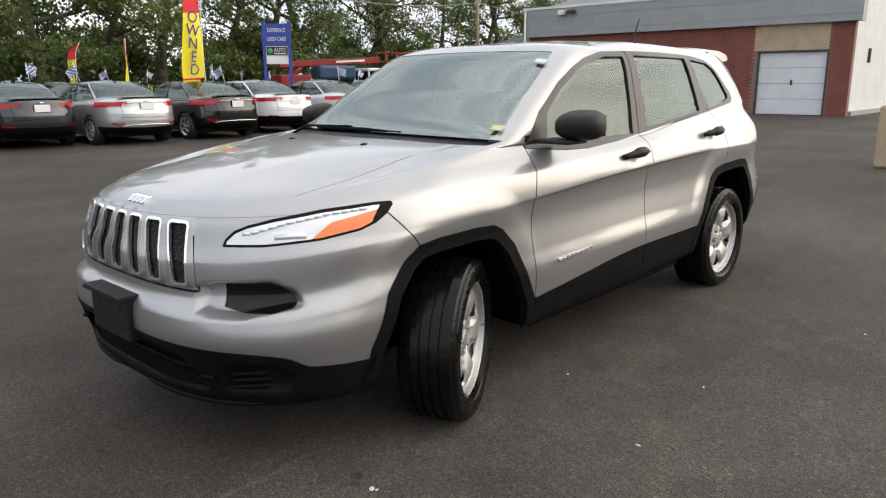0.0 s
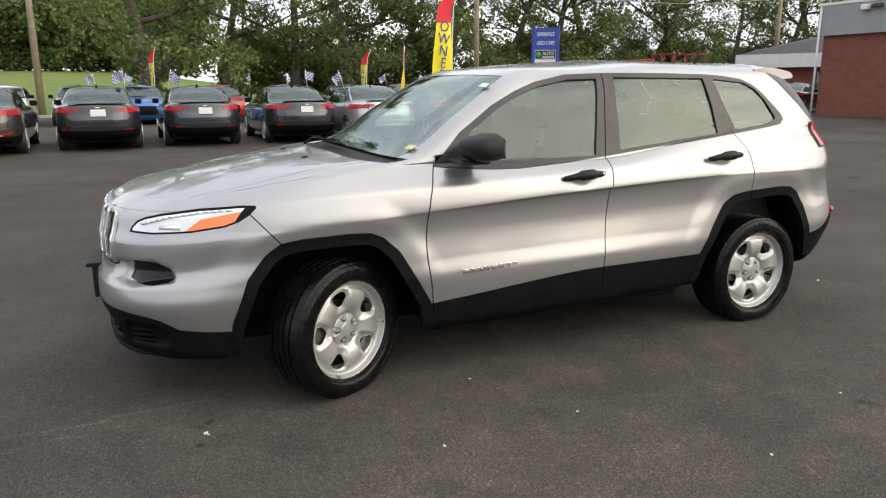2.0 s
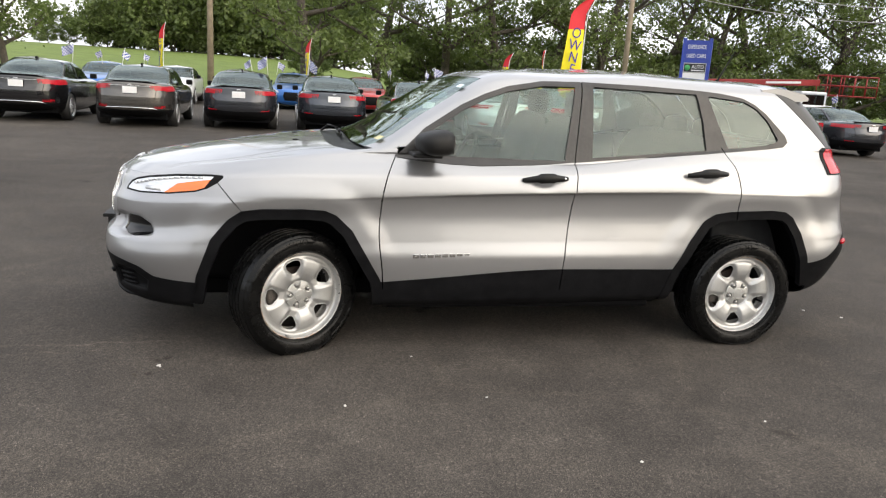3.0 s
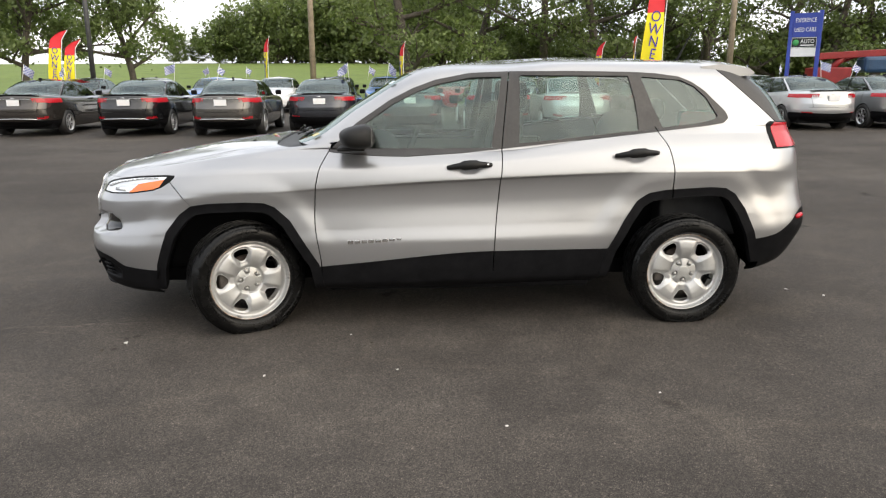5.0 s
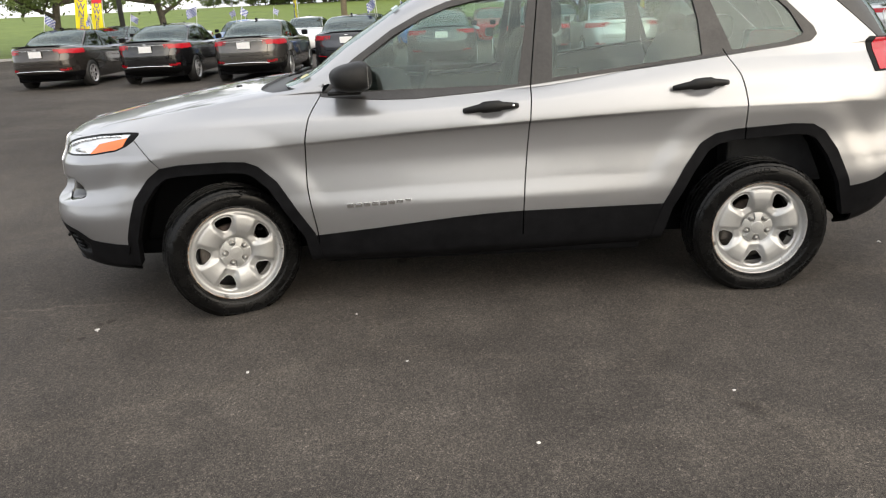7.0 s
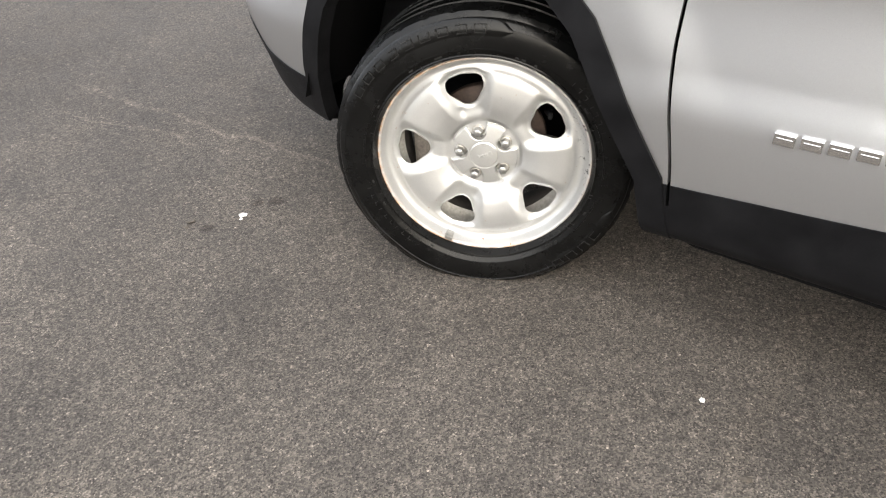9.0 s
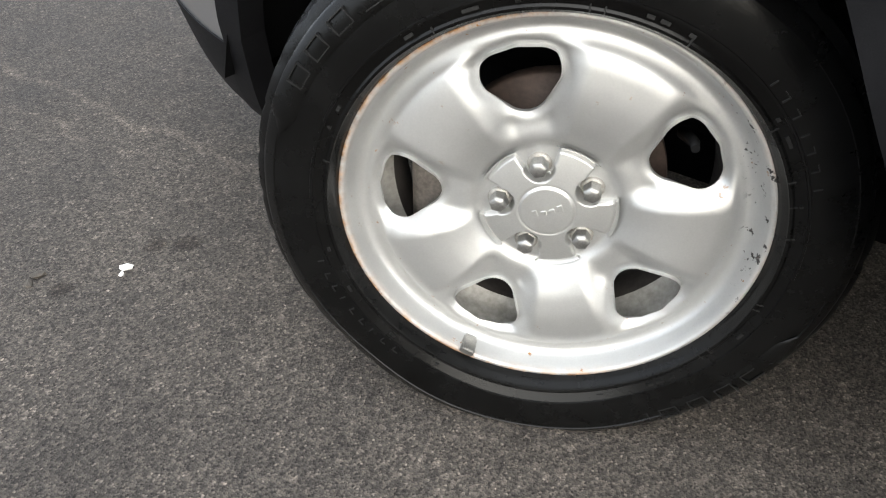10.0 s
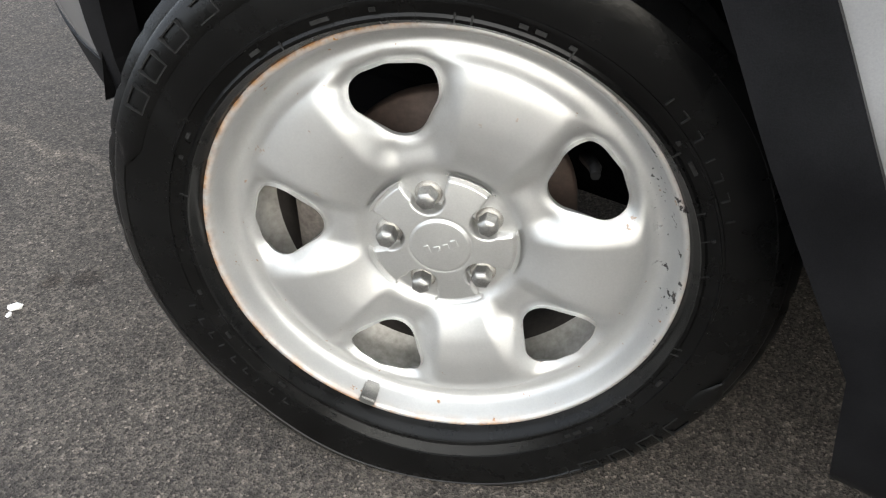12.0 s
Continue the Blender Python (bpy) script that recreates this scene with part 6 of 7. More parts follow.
def tree(seed, height, spread, bare, leaves, leaf=0.2, material=None, label=""):
    """Trunk with forking limbs, and a crown of leaf clusters round the limb ends."""
    rng = random.Random(seed)
    thing = tagged(new("tree"), label, "tree", "trees behind the car park")
    wood = bmesh.new()
    tips = []

    def limb(p, way, length, r, level):
        pts, rad = [p], [r]
        steps = 5
        for i in range(steps):
            way = (way + Vector((rng.uniform(-1, 1), rng.uniform(-1, 1), rng.uniform(-0.5, 0.7))) * 0.16).normalized()
            p = p + way * length / steps
            pts.append(p)
            rad.append(max(0.012, r * (1 - 0.75 * (i + 1) / steps)))
            if level >= 1 and i >= 1:
                tips.append((p.copy(), 0.5 + 0.25 * length))
        add_tube(wood, pts, rad, 7 if level == 0 else 5, False)
        if level < 3:
            for _ in range(rng.choice((3, 4)) if level else 0):
                k = rng.randint(1, steps)
                q = pts[k]
                side = Vector((rng.uniform(-1, 1), rng.uniform(-1, 1), rng.uniform(-0.15, 0.8))).normalized()
                limb(q, (way * 0.5 + side).normalized(), length * rng.uniform(0.45, 0.65), rad[k] * 0.7, level + 1)
        return pts, rad

    r0 = height * 0.022
    pts, rad = limb(Vector((0, 0, -0.1)), Vector((rng.uniform(-0.08, 0.08), rng.uniform(-0.08, 0.08), 1)), height * 0.92, r0, 0)
    count = 11
    for i in range(count):
        f = bare + (1 - bare) * i / count
        k = f * (len(pts) - 1)
        a, b = pts[int(k)], pts[min(int(k) + 1, len(pts) - 1)]
        q = a.lerp(b, k - int(k))
        ang = i * 2.4 + rng.uniform(-0.4, 0.4)
        way = Vector((math.cos(ang), math.sin(ang), rng.uniform(0.15, 0.7)))
        limb(q, way.normalized(), spread * (1.15 - 0.65 * abs(f - 0.45)) * rng.uniform(0.75, 1.1), r0 * (1 - f) * 0.6 + 0.03, 1)
    part("trunk", wood, BARK, thing, "grey-brown trunk with forking limbs", True)
    rs = np.random.RandomState(seed)
    pick = rs.randint(0, len(tips), leaves)
    centre = np.array([tuple(tips[i][0]) for i in pick])
    size = np.array([tips[i][1] for i in pick])
    off = rs.normal(size=(leaves, 3)) * size[:, None] * (0.36, 0.36, 0.26)
    c = centre + off
    c[:, 2] = np.maximum(c[:, 2], height * bare * 0.4 + rs.uniform(0, 1.2, leaves))
    a = rs.normal(size=(leaves, 3))
    a /= np.linalg.norm(a, axis=1)[:, None]
    b = np.cross(a, rs.normal(size=(leaves, 3)))
    b /= np.linalg.norm(b, axis=1)[:, None]
    ls = leaf * rs.uniform(0.6, 1.25, leaves)[:, None]
    quad = np.stack([c - a * ls, c + b * ls * 0.55, c + a * ls, c - b * ls * 0.55], 1).reshape(-1, 3)
    faces = np.arange(leaves * 4).reshape(-1, 4)
    mesh_object("crown", quad, faces.tolist(), material or LEAVES, thing, "uneven crown of small green leaves", False)
    return thing


def plant(model, x, y, turn, size):
    t = copy_thing(model, Matrix.Translation((x, y, hill(x, y))) @ pose(0, 0, 0, 0, 0, turn) @ Matrix.Scale(size, 4))
    t.name = "tree"
    return t


T_A = tree(3, 15.0, 4.4, 0.07, 9800, 0.135, LEAVES, "tall broadleaf tree with dense green crown")
T_B = tree(8, 13.5, 4.2, 0.10, 8200, 0.13, LEAVES, "broadleaf tree with a gappy green crown")
T_C = tree(14, 12.0, 5.0, 0.22, 15000, 0.15, LEAVES_PALE, "open tree with pale leaves and bare limbs")
T_D = tree(21, 8.0, 4.4, 0.03, 11000, 0.19, LEAVES, "round bushy tree with dark green leaves")
BUSH = tree(33, 3.2, 2.3, 0.0, 4500, 0.16, LEAVES, "leafy green undergrowth at the wood's edge")
rng = random.Random(5)
for i in range(20):
    plant(BUSH, 9 + i * 2.7 + rng.uniform(-0.8, 0.8), 45.5 + rng.uniform(-1.5, 2.5), rng.uniform(0, 360), rng.uniform(0.7, 1.15))
for i in range(20):
    plant(BUSH, -27.5 + i * 1.9, 110 + rng.uniform(-1, 2), rng.uniform(0, 360), rng.uniform(1.4, 1.8) + 0.05 * i)
for i in range(17):
    x = 1.8 + i * 3.9 + rng.uniform(-1, 1)
    plant((T_A, T_B, T_B, T_A, T_B)[i % 5], x, 41 + rng.uniform(-2, 3.5) - max(0, x - 30) * 0.12, rng.uniform(0, 360), rng.uniform(0.9, 1.15))
for i in range(10):
    x = 2 + i * 7.2 + rng.uniform(-1.5, 1.5)
    plant(T_D, x, 54 + rng.uniform(-2, 5), rng.uniform(0, 360), rng.uniform(0.4, 0.6))
for x, y, m, s in ((-20.5, 38.0, T_C, 0.9), (-14.8, 39.5, T_C, 0.85), (-27.5, 42, T_C, 1.0), (-34, 45, T_B, 0.9)):
    plant(m, x, y, rng.uniform(0, 360), s)
for i in range(15):
    x = -23 + i * 2.2
    plant((T_D, T_D, T_A)[i % 3], x, 116 + rng.uniform(-3, 9), rng.uniform(0, 360), rng.uniform(1.3, 1.5) * (0.55 + 0.45 * min(1, i / 5)) * (0.62 if i % 3 == 2 else 1.0))
# unseen low trees, added to dim the light from behind the camera
for i in range(30):
    plant((T_A, T_D, T_B)[i % 3], -48 + i * 3.6 + rng.uniform(-1, 1), -36 + rng.uniform(-3, 3), rng.uniform(0, 360), rng.uniform(0.75, 1.0) * (0.28 if i % 3 != 1 else 0.45))
for x, y, s in ((-33.5, 112, 0.42), (-31, 113, 0.40), (-37, 120, 0.33), (-58, 130, 1.0), (-70, 125, 1.1), (-82, 130, 1.2)):
    plant(T_D, x, y, rng.uniform(0, 360), s)
for t in (T_A, T_B, T_C, T_D, BUSH):
    for o in t.children_recursive:
        bpy.data.objects.remove(o)
    bpy.data.objects.remove(t)

# ---- poles, wires, signs, flags ----
POLE_WOOD = varied("weathered_pole_wood", (0.20, 0.16, 0.11), (0.34, 0.28, 0.20), 3, 0.85, 0, 0.4, 0.01)
STEEL_DARK = varied("dark_painted_steel", (0.04, 0.04, 0.042), (0.08, 0.08, 0.08), 5, 0.5, 0.3, 0.1, 0.002)
WIRE = principled("cable", (0.30, 0.30, 0.29), 0.6)


def utility_pole(x, y, height, material, r=0.15, arm=True, label="weathered wooden utility pole by the roadside"):
    thing = tagged(new("utility_pole"), label, "pole")
    part("shaft", tube([(0, 0, -0.3), (0, 0, height)], [r, r * 0.7], 12), material, thing)
    if arm:
        part("crossarm", box((-1.2, -0.06, height - 0.9), (1.2, 0.06, height - 0.75), 0.01), material, thing)
        for dx in (-1.1, -0.4, 0.4, 1.1):
            part("insulator", tube([(dx, 0, height - 0.75), (dx, 0, height - 0.55)], 0.05, 8), STEEL_DARK, thing)
    thing.location = (x, y, 0)
    return thing


utility_pole(-3.9, 35.0, 11, POLE_WOOD, 0.17)
utility_pole(18.6, 34.5, 11, POLE_WOOD, 0.17)
utility_pole(44.0, 36.0, 11, POLE_WOOD, 0.17)
utility_pole(-14.2, 32.0, 9, STEEL_DARK, 0.13, False, "dark steel lamp post at the lot edge")
for k, (z, y) in enumerate(((10.3, 34.2), (10.3, 34.9), (10.2, 35.6), (8.3, 34.8), (7.4, 34.8))):
    spans = [(-60, 33.5), (-3.9, 34.8), (18.6, 34.5), (44.0, 36.0), (90, 38.0)]
    bm = bmesh.new()
    for (xa, ya), (xb, yb) in zip(spans, spans[1:]):
        pts = [(xa + (xb - xa) * t, ya + (yb - ya) * t + (y - 34.8), z - 4 * 0.9 * t * (1 - t)) for t in np.linspace(0, 1, 13)]
        add_tube(bm, pts, 0.024, 5)
    tagged(part("power_line", bm, WIRE), "thin grey overhead cable between the poles", "cable", "overhead cables")

BLUE = varied("sign_blue", (0.022, 0.045, 0.27), (0.03, 0.06, 0.33), 3, 0.4, 0, 0.02, 0.001)
WHITE = varied("sign_white", (0.66, 0.67, 0.66), (0.76, 0.76, 0.75), 3, 0.45, 0, 0.02, 0.001)
BLACK_PANEL = principled("sign_black", (0.01, 0.013, 0.012), 0.4)
GREEN_DISC = principled("sign_green", (0.05, 0.32, 0.09), 0.5)


def lettering(name, text, size, material, parent, m, squash=1.0, thick=0.004):
    """Writing in the built-in font, as a mesh, lying in the xz plane and facing -y."""
    cu = bpy.data.curves.new(name, "FONT")
    cu.body, cu.size, cu.align_x, cu.align_y, cu.extrude = text, size, "CENTER", "CENTER", thick
    cu.resolution_u = 3
    tmp = bpy.data.objects.new(name, cu)
    scene.collection.objects.link(tmp)
    me = bpy.data.meshes.new_from_object(tmp.evaluated_get(bpy.context.evaluated_depsgraph_get()))
    bpy.data.objects.remove(tmp)
    me.materials.clear()
    me.materials.append(material)
    me.transform(m @ pose(0, 0, 0, 90, 0, 0) @ Matrix.Diagonal((squash, 1, 1, 1)))
    ob = new(name, me)
    ob.parent = parent
    return ob


def pylon_sign():
    thing = tagged(new("pylon_sign"), "blue roadside sign reading EXPERIENCE USED CARS", "sign")
    for x in (-0.58, 0.58):
        part("post", box((x - 0.075, -0.09, -0.1), (x + 0.075, 0.09, 4.12), 0.01), BLUE, thing, "blue square post")
    part("panel", box((-0.505, -0.05, 3.02), (0.505, 0.05, 4.02)), BLUE, thing, "blue sign panel")
    part("panel", box((-0.505, -0.06, 2.58), (0.505, 0.05, 3.0)), WHITE, thing, "white sign panel")
    part("panel", box((-0.505, -0.06, 2.20), (0.505, 0.05, 2.56)), WHITE, thing, "blank white sign panel")
    part("panel", box((-0.485, -0.064, 2.60), (0.485, -0.0605, 2.98)), BLACK_PANEL, thing, "black sign panel")
    lettering("lettering", "EXPERIENCE", 0.25, WHITE, thing, Matrix.Translation((0, -0.055, 3.72)), 0.60)
    lettering("lettering", "USED CARS", 0.25, WHITE, thing, Matrix.Translation((0, -0.055, 3.32)), 0.68)
    lettering("lettering", "AUTO", 0.235, WHITE, thing, Matrix.Translation((0.14, -0.069, 2.83)), 0.85)
    part("small_writing", box((-0.14, -0.069, 2.655), (0.42, -0.0645, 2.70)), WHITE, thing, "small white writing")
    part("round_mark", lathe([(0.0, 0.0), (0.13, 0.0), (0.13, -0.004)], 24, Matrix.Translation((-0.33, -0.069, 2.79))), GREEN_DISC, thing, "green round mark")
    thing.matrix_world = Matrix.Translation((18.4, 26.75, 0)) @ pose(0, 0, 0, 0, 0, -40)


pylon_sign()
FLAG_RED = principled("banner_red", (0.62, 0.02, 0.03), 0.7)
FLAG_YELLOW = principled("banner_yellow", (0.85, 0.72, 0.02), 0.7)
FLAG_BLUE = principled("banner_blue", (0.05, 0.04, 0.30), 0.7)
FLAG_WHITE = principled("flag_white", (0.58, 0.59, 0.62), 0.7)
FLAG_NAVY = principled("flag_navy", (0.03, 0.05, 0.26), 0.7)


def feather_banner(x, y, top, turn, word="OWNED", lean=0.0):
    """A tall curved advertising banner on a bent pole."""
    thing = tagged(new("feather_banner"), "red and yellow feather banner with blue letters on a bent pole", "banner", "feather banners")
    wide, foot = 0.56 * top / 3.6, top * 0.28
    def edge(t):
        z = foot + (top - foot) * t
        back = 0.20 * t * t + (0.0 if t < 0.85 else (t - 0.85) * 1.2)
        front = back - wide * (0.72 + 0.28 * min(1, (1 - t) * 1.0)) * math.sqrt(max(0.0, 1 - max(0, (t - 0.80) / 0.20) ** 2)) if t < 1 else back
        return front, back, z
    cols = 5
    def sheet(t0, t1, name, mat, label):
        ts = np.linspace(t0, t1, max(3, int(30 * (t1 - t0)) + 1))
        verts, faces = [], []
        for t in ts:
            a, b, z = edge(min(t, 0.9995))
            for c in range(cols):
                f = c / (cols - 1)
                verts.append((a + (b - a) * f, 0.05 * math.sin(7 * t + 2.2 * f), z))
        for i in range(len(ts) - 1):
            for c in range(cols - 1):
                k = i * cols + c
                faces.append((k, k + 1, k + cols + 1, k + cols))
        mesh_object(name, verts, faces, mat, thing, label)
    sheet(0.0, 0.13, "red_foot", FLAG_RED, "red band at the banner's foot")
    sheet(0.13, 0.70, "cloth", FLAG_YELLOW, "yellow cloth")
    sheet(0.70, 1.0, "red_top", FLAG_RED, "red curved top")
    for i, ch in enumerate(word):
        t = 0.66 - i * 0.115
        a, b, z = edge(t)
        lettering("letter", ch, 0.34 * top / 3.3, FLAG_BLUE, thing, Matrix.Translation(((a + b) / 2, -0.07, z)) @ pose(0, 0, 0, 0, 12, 0), 0.85, 0.003)
    lettering("lettering", "CARS", 0.20 * top / 3.3, FLAG_YELLOW, thing, Matrix.Translation((-0.3 * wide, -0.07, foot + 0.065 * (top - foot))), 0.9, 0.003)
    pole = [(0.03 + edge(t)[1], 0, edge(t)[2]) for t in np.linspace(0, 1, 14)]
    part("pole", tube([(0.03, 0, 0)] + pole, 0.014, 6), WHITE, thing)
    thing.matrix_world = Matrix.Translation((x, y, 0)) @ pose(0, 0, 0, 0, lean, turn)


for x, y, top, turn in ((-5.6, 31.2, 3.3, -60), (0.9, 31.1, 3.05, -70), (10.0, 28.9, 2.95, -70), (10.3, 24.8, 3.0, 60), (-12.8, 25.5, 3.3, 20), (-13.5, 28.3, 3.05, 20)):
    feather_banner(x, y, top, turn)
feather_banner(8.3, 15.6, 4.05, 0, "OWNED", -3)


def window_flag(x, y, z, turn, tilt=12):
    """A small chequered flag on a clip-on stick."""
    thing = tagged(new("window_flag"), "small blue and white chequered flag on a stick", "flag", "chequered window flags")
    part("stick", tube([(0, 0, 0), (0, 0, 0.52)], 0.008, 6), WHITE, thing)
    n, m = 8, 6
    for which, mat in ((0, FLAG_NAVY), (1, FLAG_WHITE)):
        verts, faces = [], []
        for i in range(n):
            for j in range(m):
                if (i + j) % 2 == which:
                    k = len(verts)
                    for a, b in ((i, j), (i + 1, j), (i + 1, j + 1), (i, j + 1)):
                        u, v = a / n, b / m
                        verts.append((0.30 * u * (0.9 - 0.1 * v), 0.05 * math.sin(6 * u + 2 * v), 0.50 - 0.23 * v - 0.12 * u))
                    faces.append((k, k + 1, k + 2, k + 3))
        mesh_object("cloth", verts, faces, mat, thing, "blue squares" if which == 0 else "white squares")
    thing.matrix_world = Matrix.Translation((x, y, z)) @ pose(0, 0, 0, 0, tilt, turn)


for i, (x, colour, kind, y) in enumerate(ROW):
    window_flag(x + (-0.66, 0.66)[i % 2] * 0.98, y + 1.85 + 0.3 * (i % 3), 1.34, (20, 200, 70, 160, -30)[i % 5], (12, -6, 20, 5)[i % 4])
for i, (x, colour) in enumerate(BACK_ROW):
    window_flag(x + (0.66, -0.66)[i % 2], 24.0, 1.34, (160, 20, 240, 60)[i % 4], 10)


# ---- grey and brick workshop ----
BRICK = varied("brick_face", (0.16, 0.05, 0.038), (0.27, 0.085, 0.062), 3, 0.85, 0, 0.4, 0.004, fine=60)
MORTAR = varied("mortar", (0.20, 0.13, 0.11), (0.28, 0.19, 0.16), 9, 0.9, 0, 0.3, 0.003)
GREY_METAL = varied("grey_metal_cladding", (0.27, 0.28, 0.285), (0.335, 0.345, 0.35), 1.2, 0.5, 0.2, 0.05, 0.003)
WHITE_WALL = varied("white_painted_block", (0.62, 0.62, 0.61), (0.74, 0.74, 0.73), 1.5, 0.75, 0, 0.2, 0.004)
DOOR_WHITE = varied("white_sectional_door", (0.60, 0.62, 0.65), (0.70, 0.72, 0.74), 2, 0.5, 0, 0.05, 0.002)
TAN = varied("tan_plywood", (0.36, 0.27, 0.18), (0.47, 0.36, 0.25), 2.5, 0.7, 0, 0.1, 0.002)
ROOF_DARK = varied("dark_shingles", (0.045, 0.045, 0.05), (0.09, 0.09, 0.095), 4, 0.9, 0, 0.4, 0.02)


def bricks(parent, x, y0, y1, z0, z1, holes=(), normal=-1):
    """Courses of proud bricks on a wall that faces -x, joined into one part; joints are recessed."""
    verts, faces = [], []
    L, H, J = 0.20, 0.065, 0.010
    row = 0
    z = z0
    while z < z1 - 0.02:
        y = y0 - (0.105 if row % 2 else 0)
        while y < y1:
            a, b = max(y, y0), min(y + L, y1)
            if b - a > 0.03 and not any(h[0] < (a + b) / 2 < h[1] and h[2] < z + H / 2 < h[3] for h in holes):
                d = x - 0.010
                k = len(verts)
                zt = min(z + H, z1)
                verts += [(d, a, z), (d, b, z), (d, b, zt), (d, a, zt), (x, a, z), (x, b, z), (x, b, zt), (x, a, zt)]
                faces += [(k, k + 3, k + 2, k + 1), (k, k + 1, k + 5, k + 4), (k + 1, k + 2, k + 6, k + 5), (k + 2, k + 3, k + 7, k + 6), (k + 3, k, k + 4, k + 7)]
            y += L + J
        z += H + J
        row += 1
    ob = mesh_object("brickwork", verts, faces, BRICK, parent, "red-brown brick courses", False)
    ob["kind"] = "stuff"
    return ob


def workshop():
    b = tagged(new("workshop"), "workshop with grey metal fascia, red brick and white garage door", "building")
    X, Y0, Y1, TOP = 28.5, 4.85, 19.6, 3.46
    dy0, dy1, dz = 5.65, 8.28, 2.42
    for lo, hi in (((X, Y0, 0), (X + 0.3, dy0, TOP)), ((X, dy1, 0), (X + 0.3, Y1, TOP)), ((X + 0.02, dy0, dz), (X + 0.3, dy1, TOP))):
        part("wall", box(lo, hi), MORTAR, b, "brick wall with pale joints")
    bricks(b, X, Y0, Y1, 0.02, TOP, ((dy0 - 0.05, dy1 + 0.16, 0, TOP),))
    part("door_head_panel", box((X - 0.03, dy0 + 0.02, dz + 0.06), (X + 0.02, dy1 + 0.15, TOP)), TAN, b, "tan board over the garage door")
    door = new("garage_door")
    door.parent = b
    door["label"] = "white sectional garage door, closed"
    for i in range(4):
        part("door_panel", box((X + 0.10, dy0 + 0.06, 0.02 + i * 0.6), (X + 0.15, dy1 - 0.04, 0.61 + i * 0.6), 0.008), DOOR_WHITE, door)
    part("handle", box((X + 0.07, 6.9, 1.15), (X + 0.10, 6.98, 1.36), 0.01), STEEL_DARK, door, "dark pull handle")
    for y in (dy0, dy1 - 0.05):
        part("door_jamb", box((X - 0.02, y - 0.01, 0), (X + 0.15, y + 0.06, dz), 0.004), STEEL_DARK, b)
    part("door_jamb", box((X - 0.02, dy0, dz), (X + 0.15, dy1 + 0.05, dz + 0.06), 0.004), STEEL_DARK, b)
    part("fascia", box((X - 0.22, Y0 - 0.25, TOP), (X + 0.3, Y1 + 0.2, 4.74), 0.01), GREY_METAL, b, "grey metal fascia band")
    part("fascia_trim", box((X - 0.25, Y0 - 0.27, 4.74), (X + 0.3, Y1 + 0.22, 4.86), 0.01), WHITE_WALL, b, "pale coping")
    for z in (3.74, 4.40):
        part("fascia_seam", box((X - 0.232, Y0 - 0.25, z), (X - 0.219, Y1 + 0.2, z + 0.02)), GREY_METAL, b)
    part("drainpipe", tube([(X - 0.28, Y1 + 0.05, 0), (X - 0.28, Y1 + 0.05, 4.7)], 0.05, 8), WHITE_WALL, b, "white downpipe at the corner")
    part("roof", box((X, Y0, 4.6), (X + 22, Y1, 4.8)), ROOF_DARK, b)
    bm = bmesh.new()
    vs = [bm.verts.new(p) for p in ((X + 1, Y1, 4.8), (X + 20, Y1, 4.8), (X + 20, Y0 + 3, 4.8), (X + 1, Y0 + 3, 4.8), (X + 2, (Y0 + Y1) / 2 + 2, 6.6), (X + 19, (Y0 + Y1) / 2 + 2, 6.6))]
    for f in ((0, 1, 5, 4), (1, 2, 5), (2, 3, 4, 5), (3, 0, 4)):
        bm.faces.new([vs[i] for i in f])
    part("roof_ridge", bm, GREY_METAL, b, "low grey metal roof")
    part("wall", box((X + 0.3, Y0, 0), (X + 22, Y0 + 0.3, 5.6)), WHITE_WALL, b, "white painted side wall")
    part("wall", box((X + 0.3, Y1 - 0.3, 0), (X + 22, Y1, 4.6)), MORTAR, b)
    part("wall", box((X + 21.7, Y0 + 0.3, 0), (X + 22, Y1 - 0.3, 4.6)), MORTAR, b)
    part("wall_base", box((X + 0.3, Y0 - 0.12, 0), (X + 22, Y0, 0.18), 0.01), KERB, b, "pale concrete footing")
    part("wall_bracket", box((X + 2.2, Y0 - 0.10, 2.0), (X + 2.3, Y0, 2.55), 0.01), STEEL_DARK, b, "dark bracket")
    lamp = tagged(new("flood_lamp"), "twin white and dark flood lamps on the fascia", "lamp")
    part("lamp_head", box((X - 0.5, 17.3, 4.40), (X - 0.26, 17.62, 4.62), 0.03), WHITE, lamp, "white lamp head")
    part("lamp_head", box((X - 0.5, 16.75, 4.46), (X - 0.26, 17.1, 4.62), 0.03), STEEL_DARK, lamp, "dark lamp head")
    part("mount", box((X - 0.3, 17.05, 4.48), (X - 0.218, 17.35, 4.56)), STEEL_DARK, lamp)


workshop()


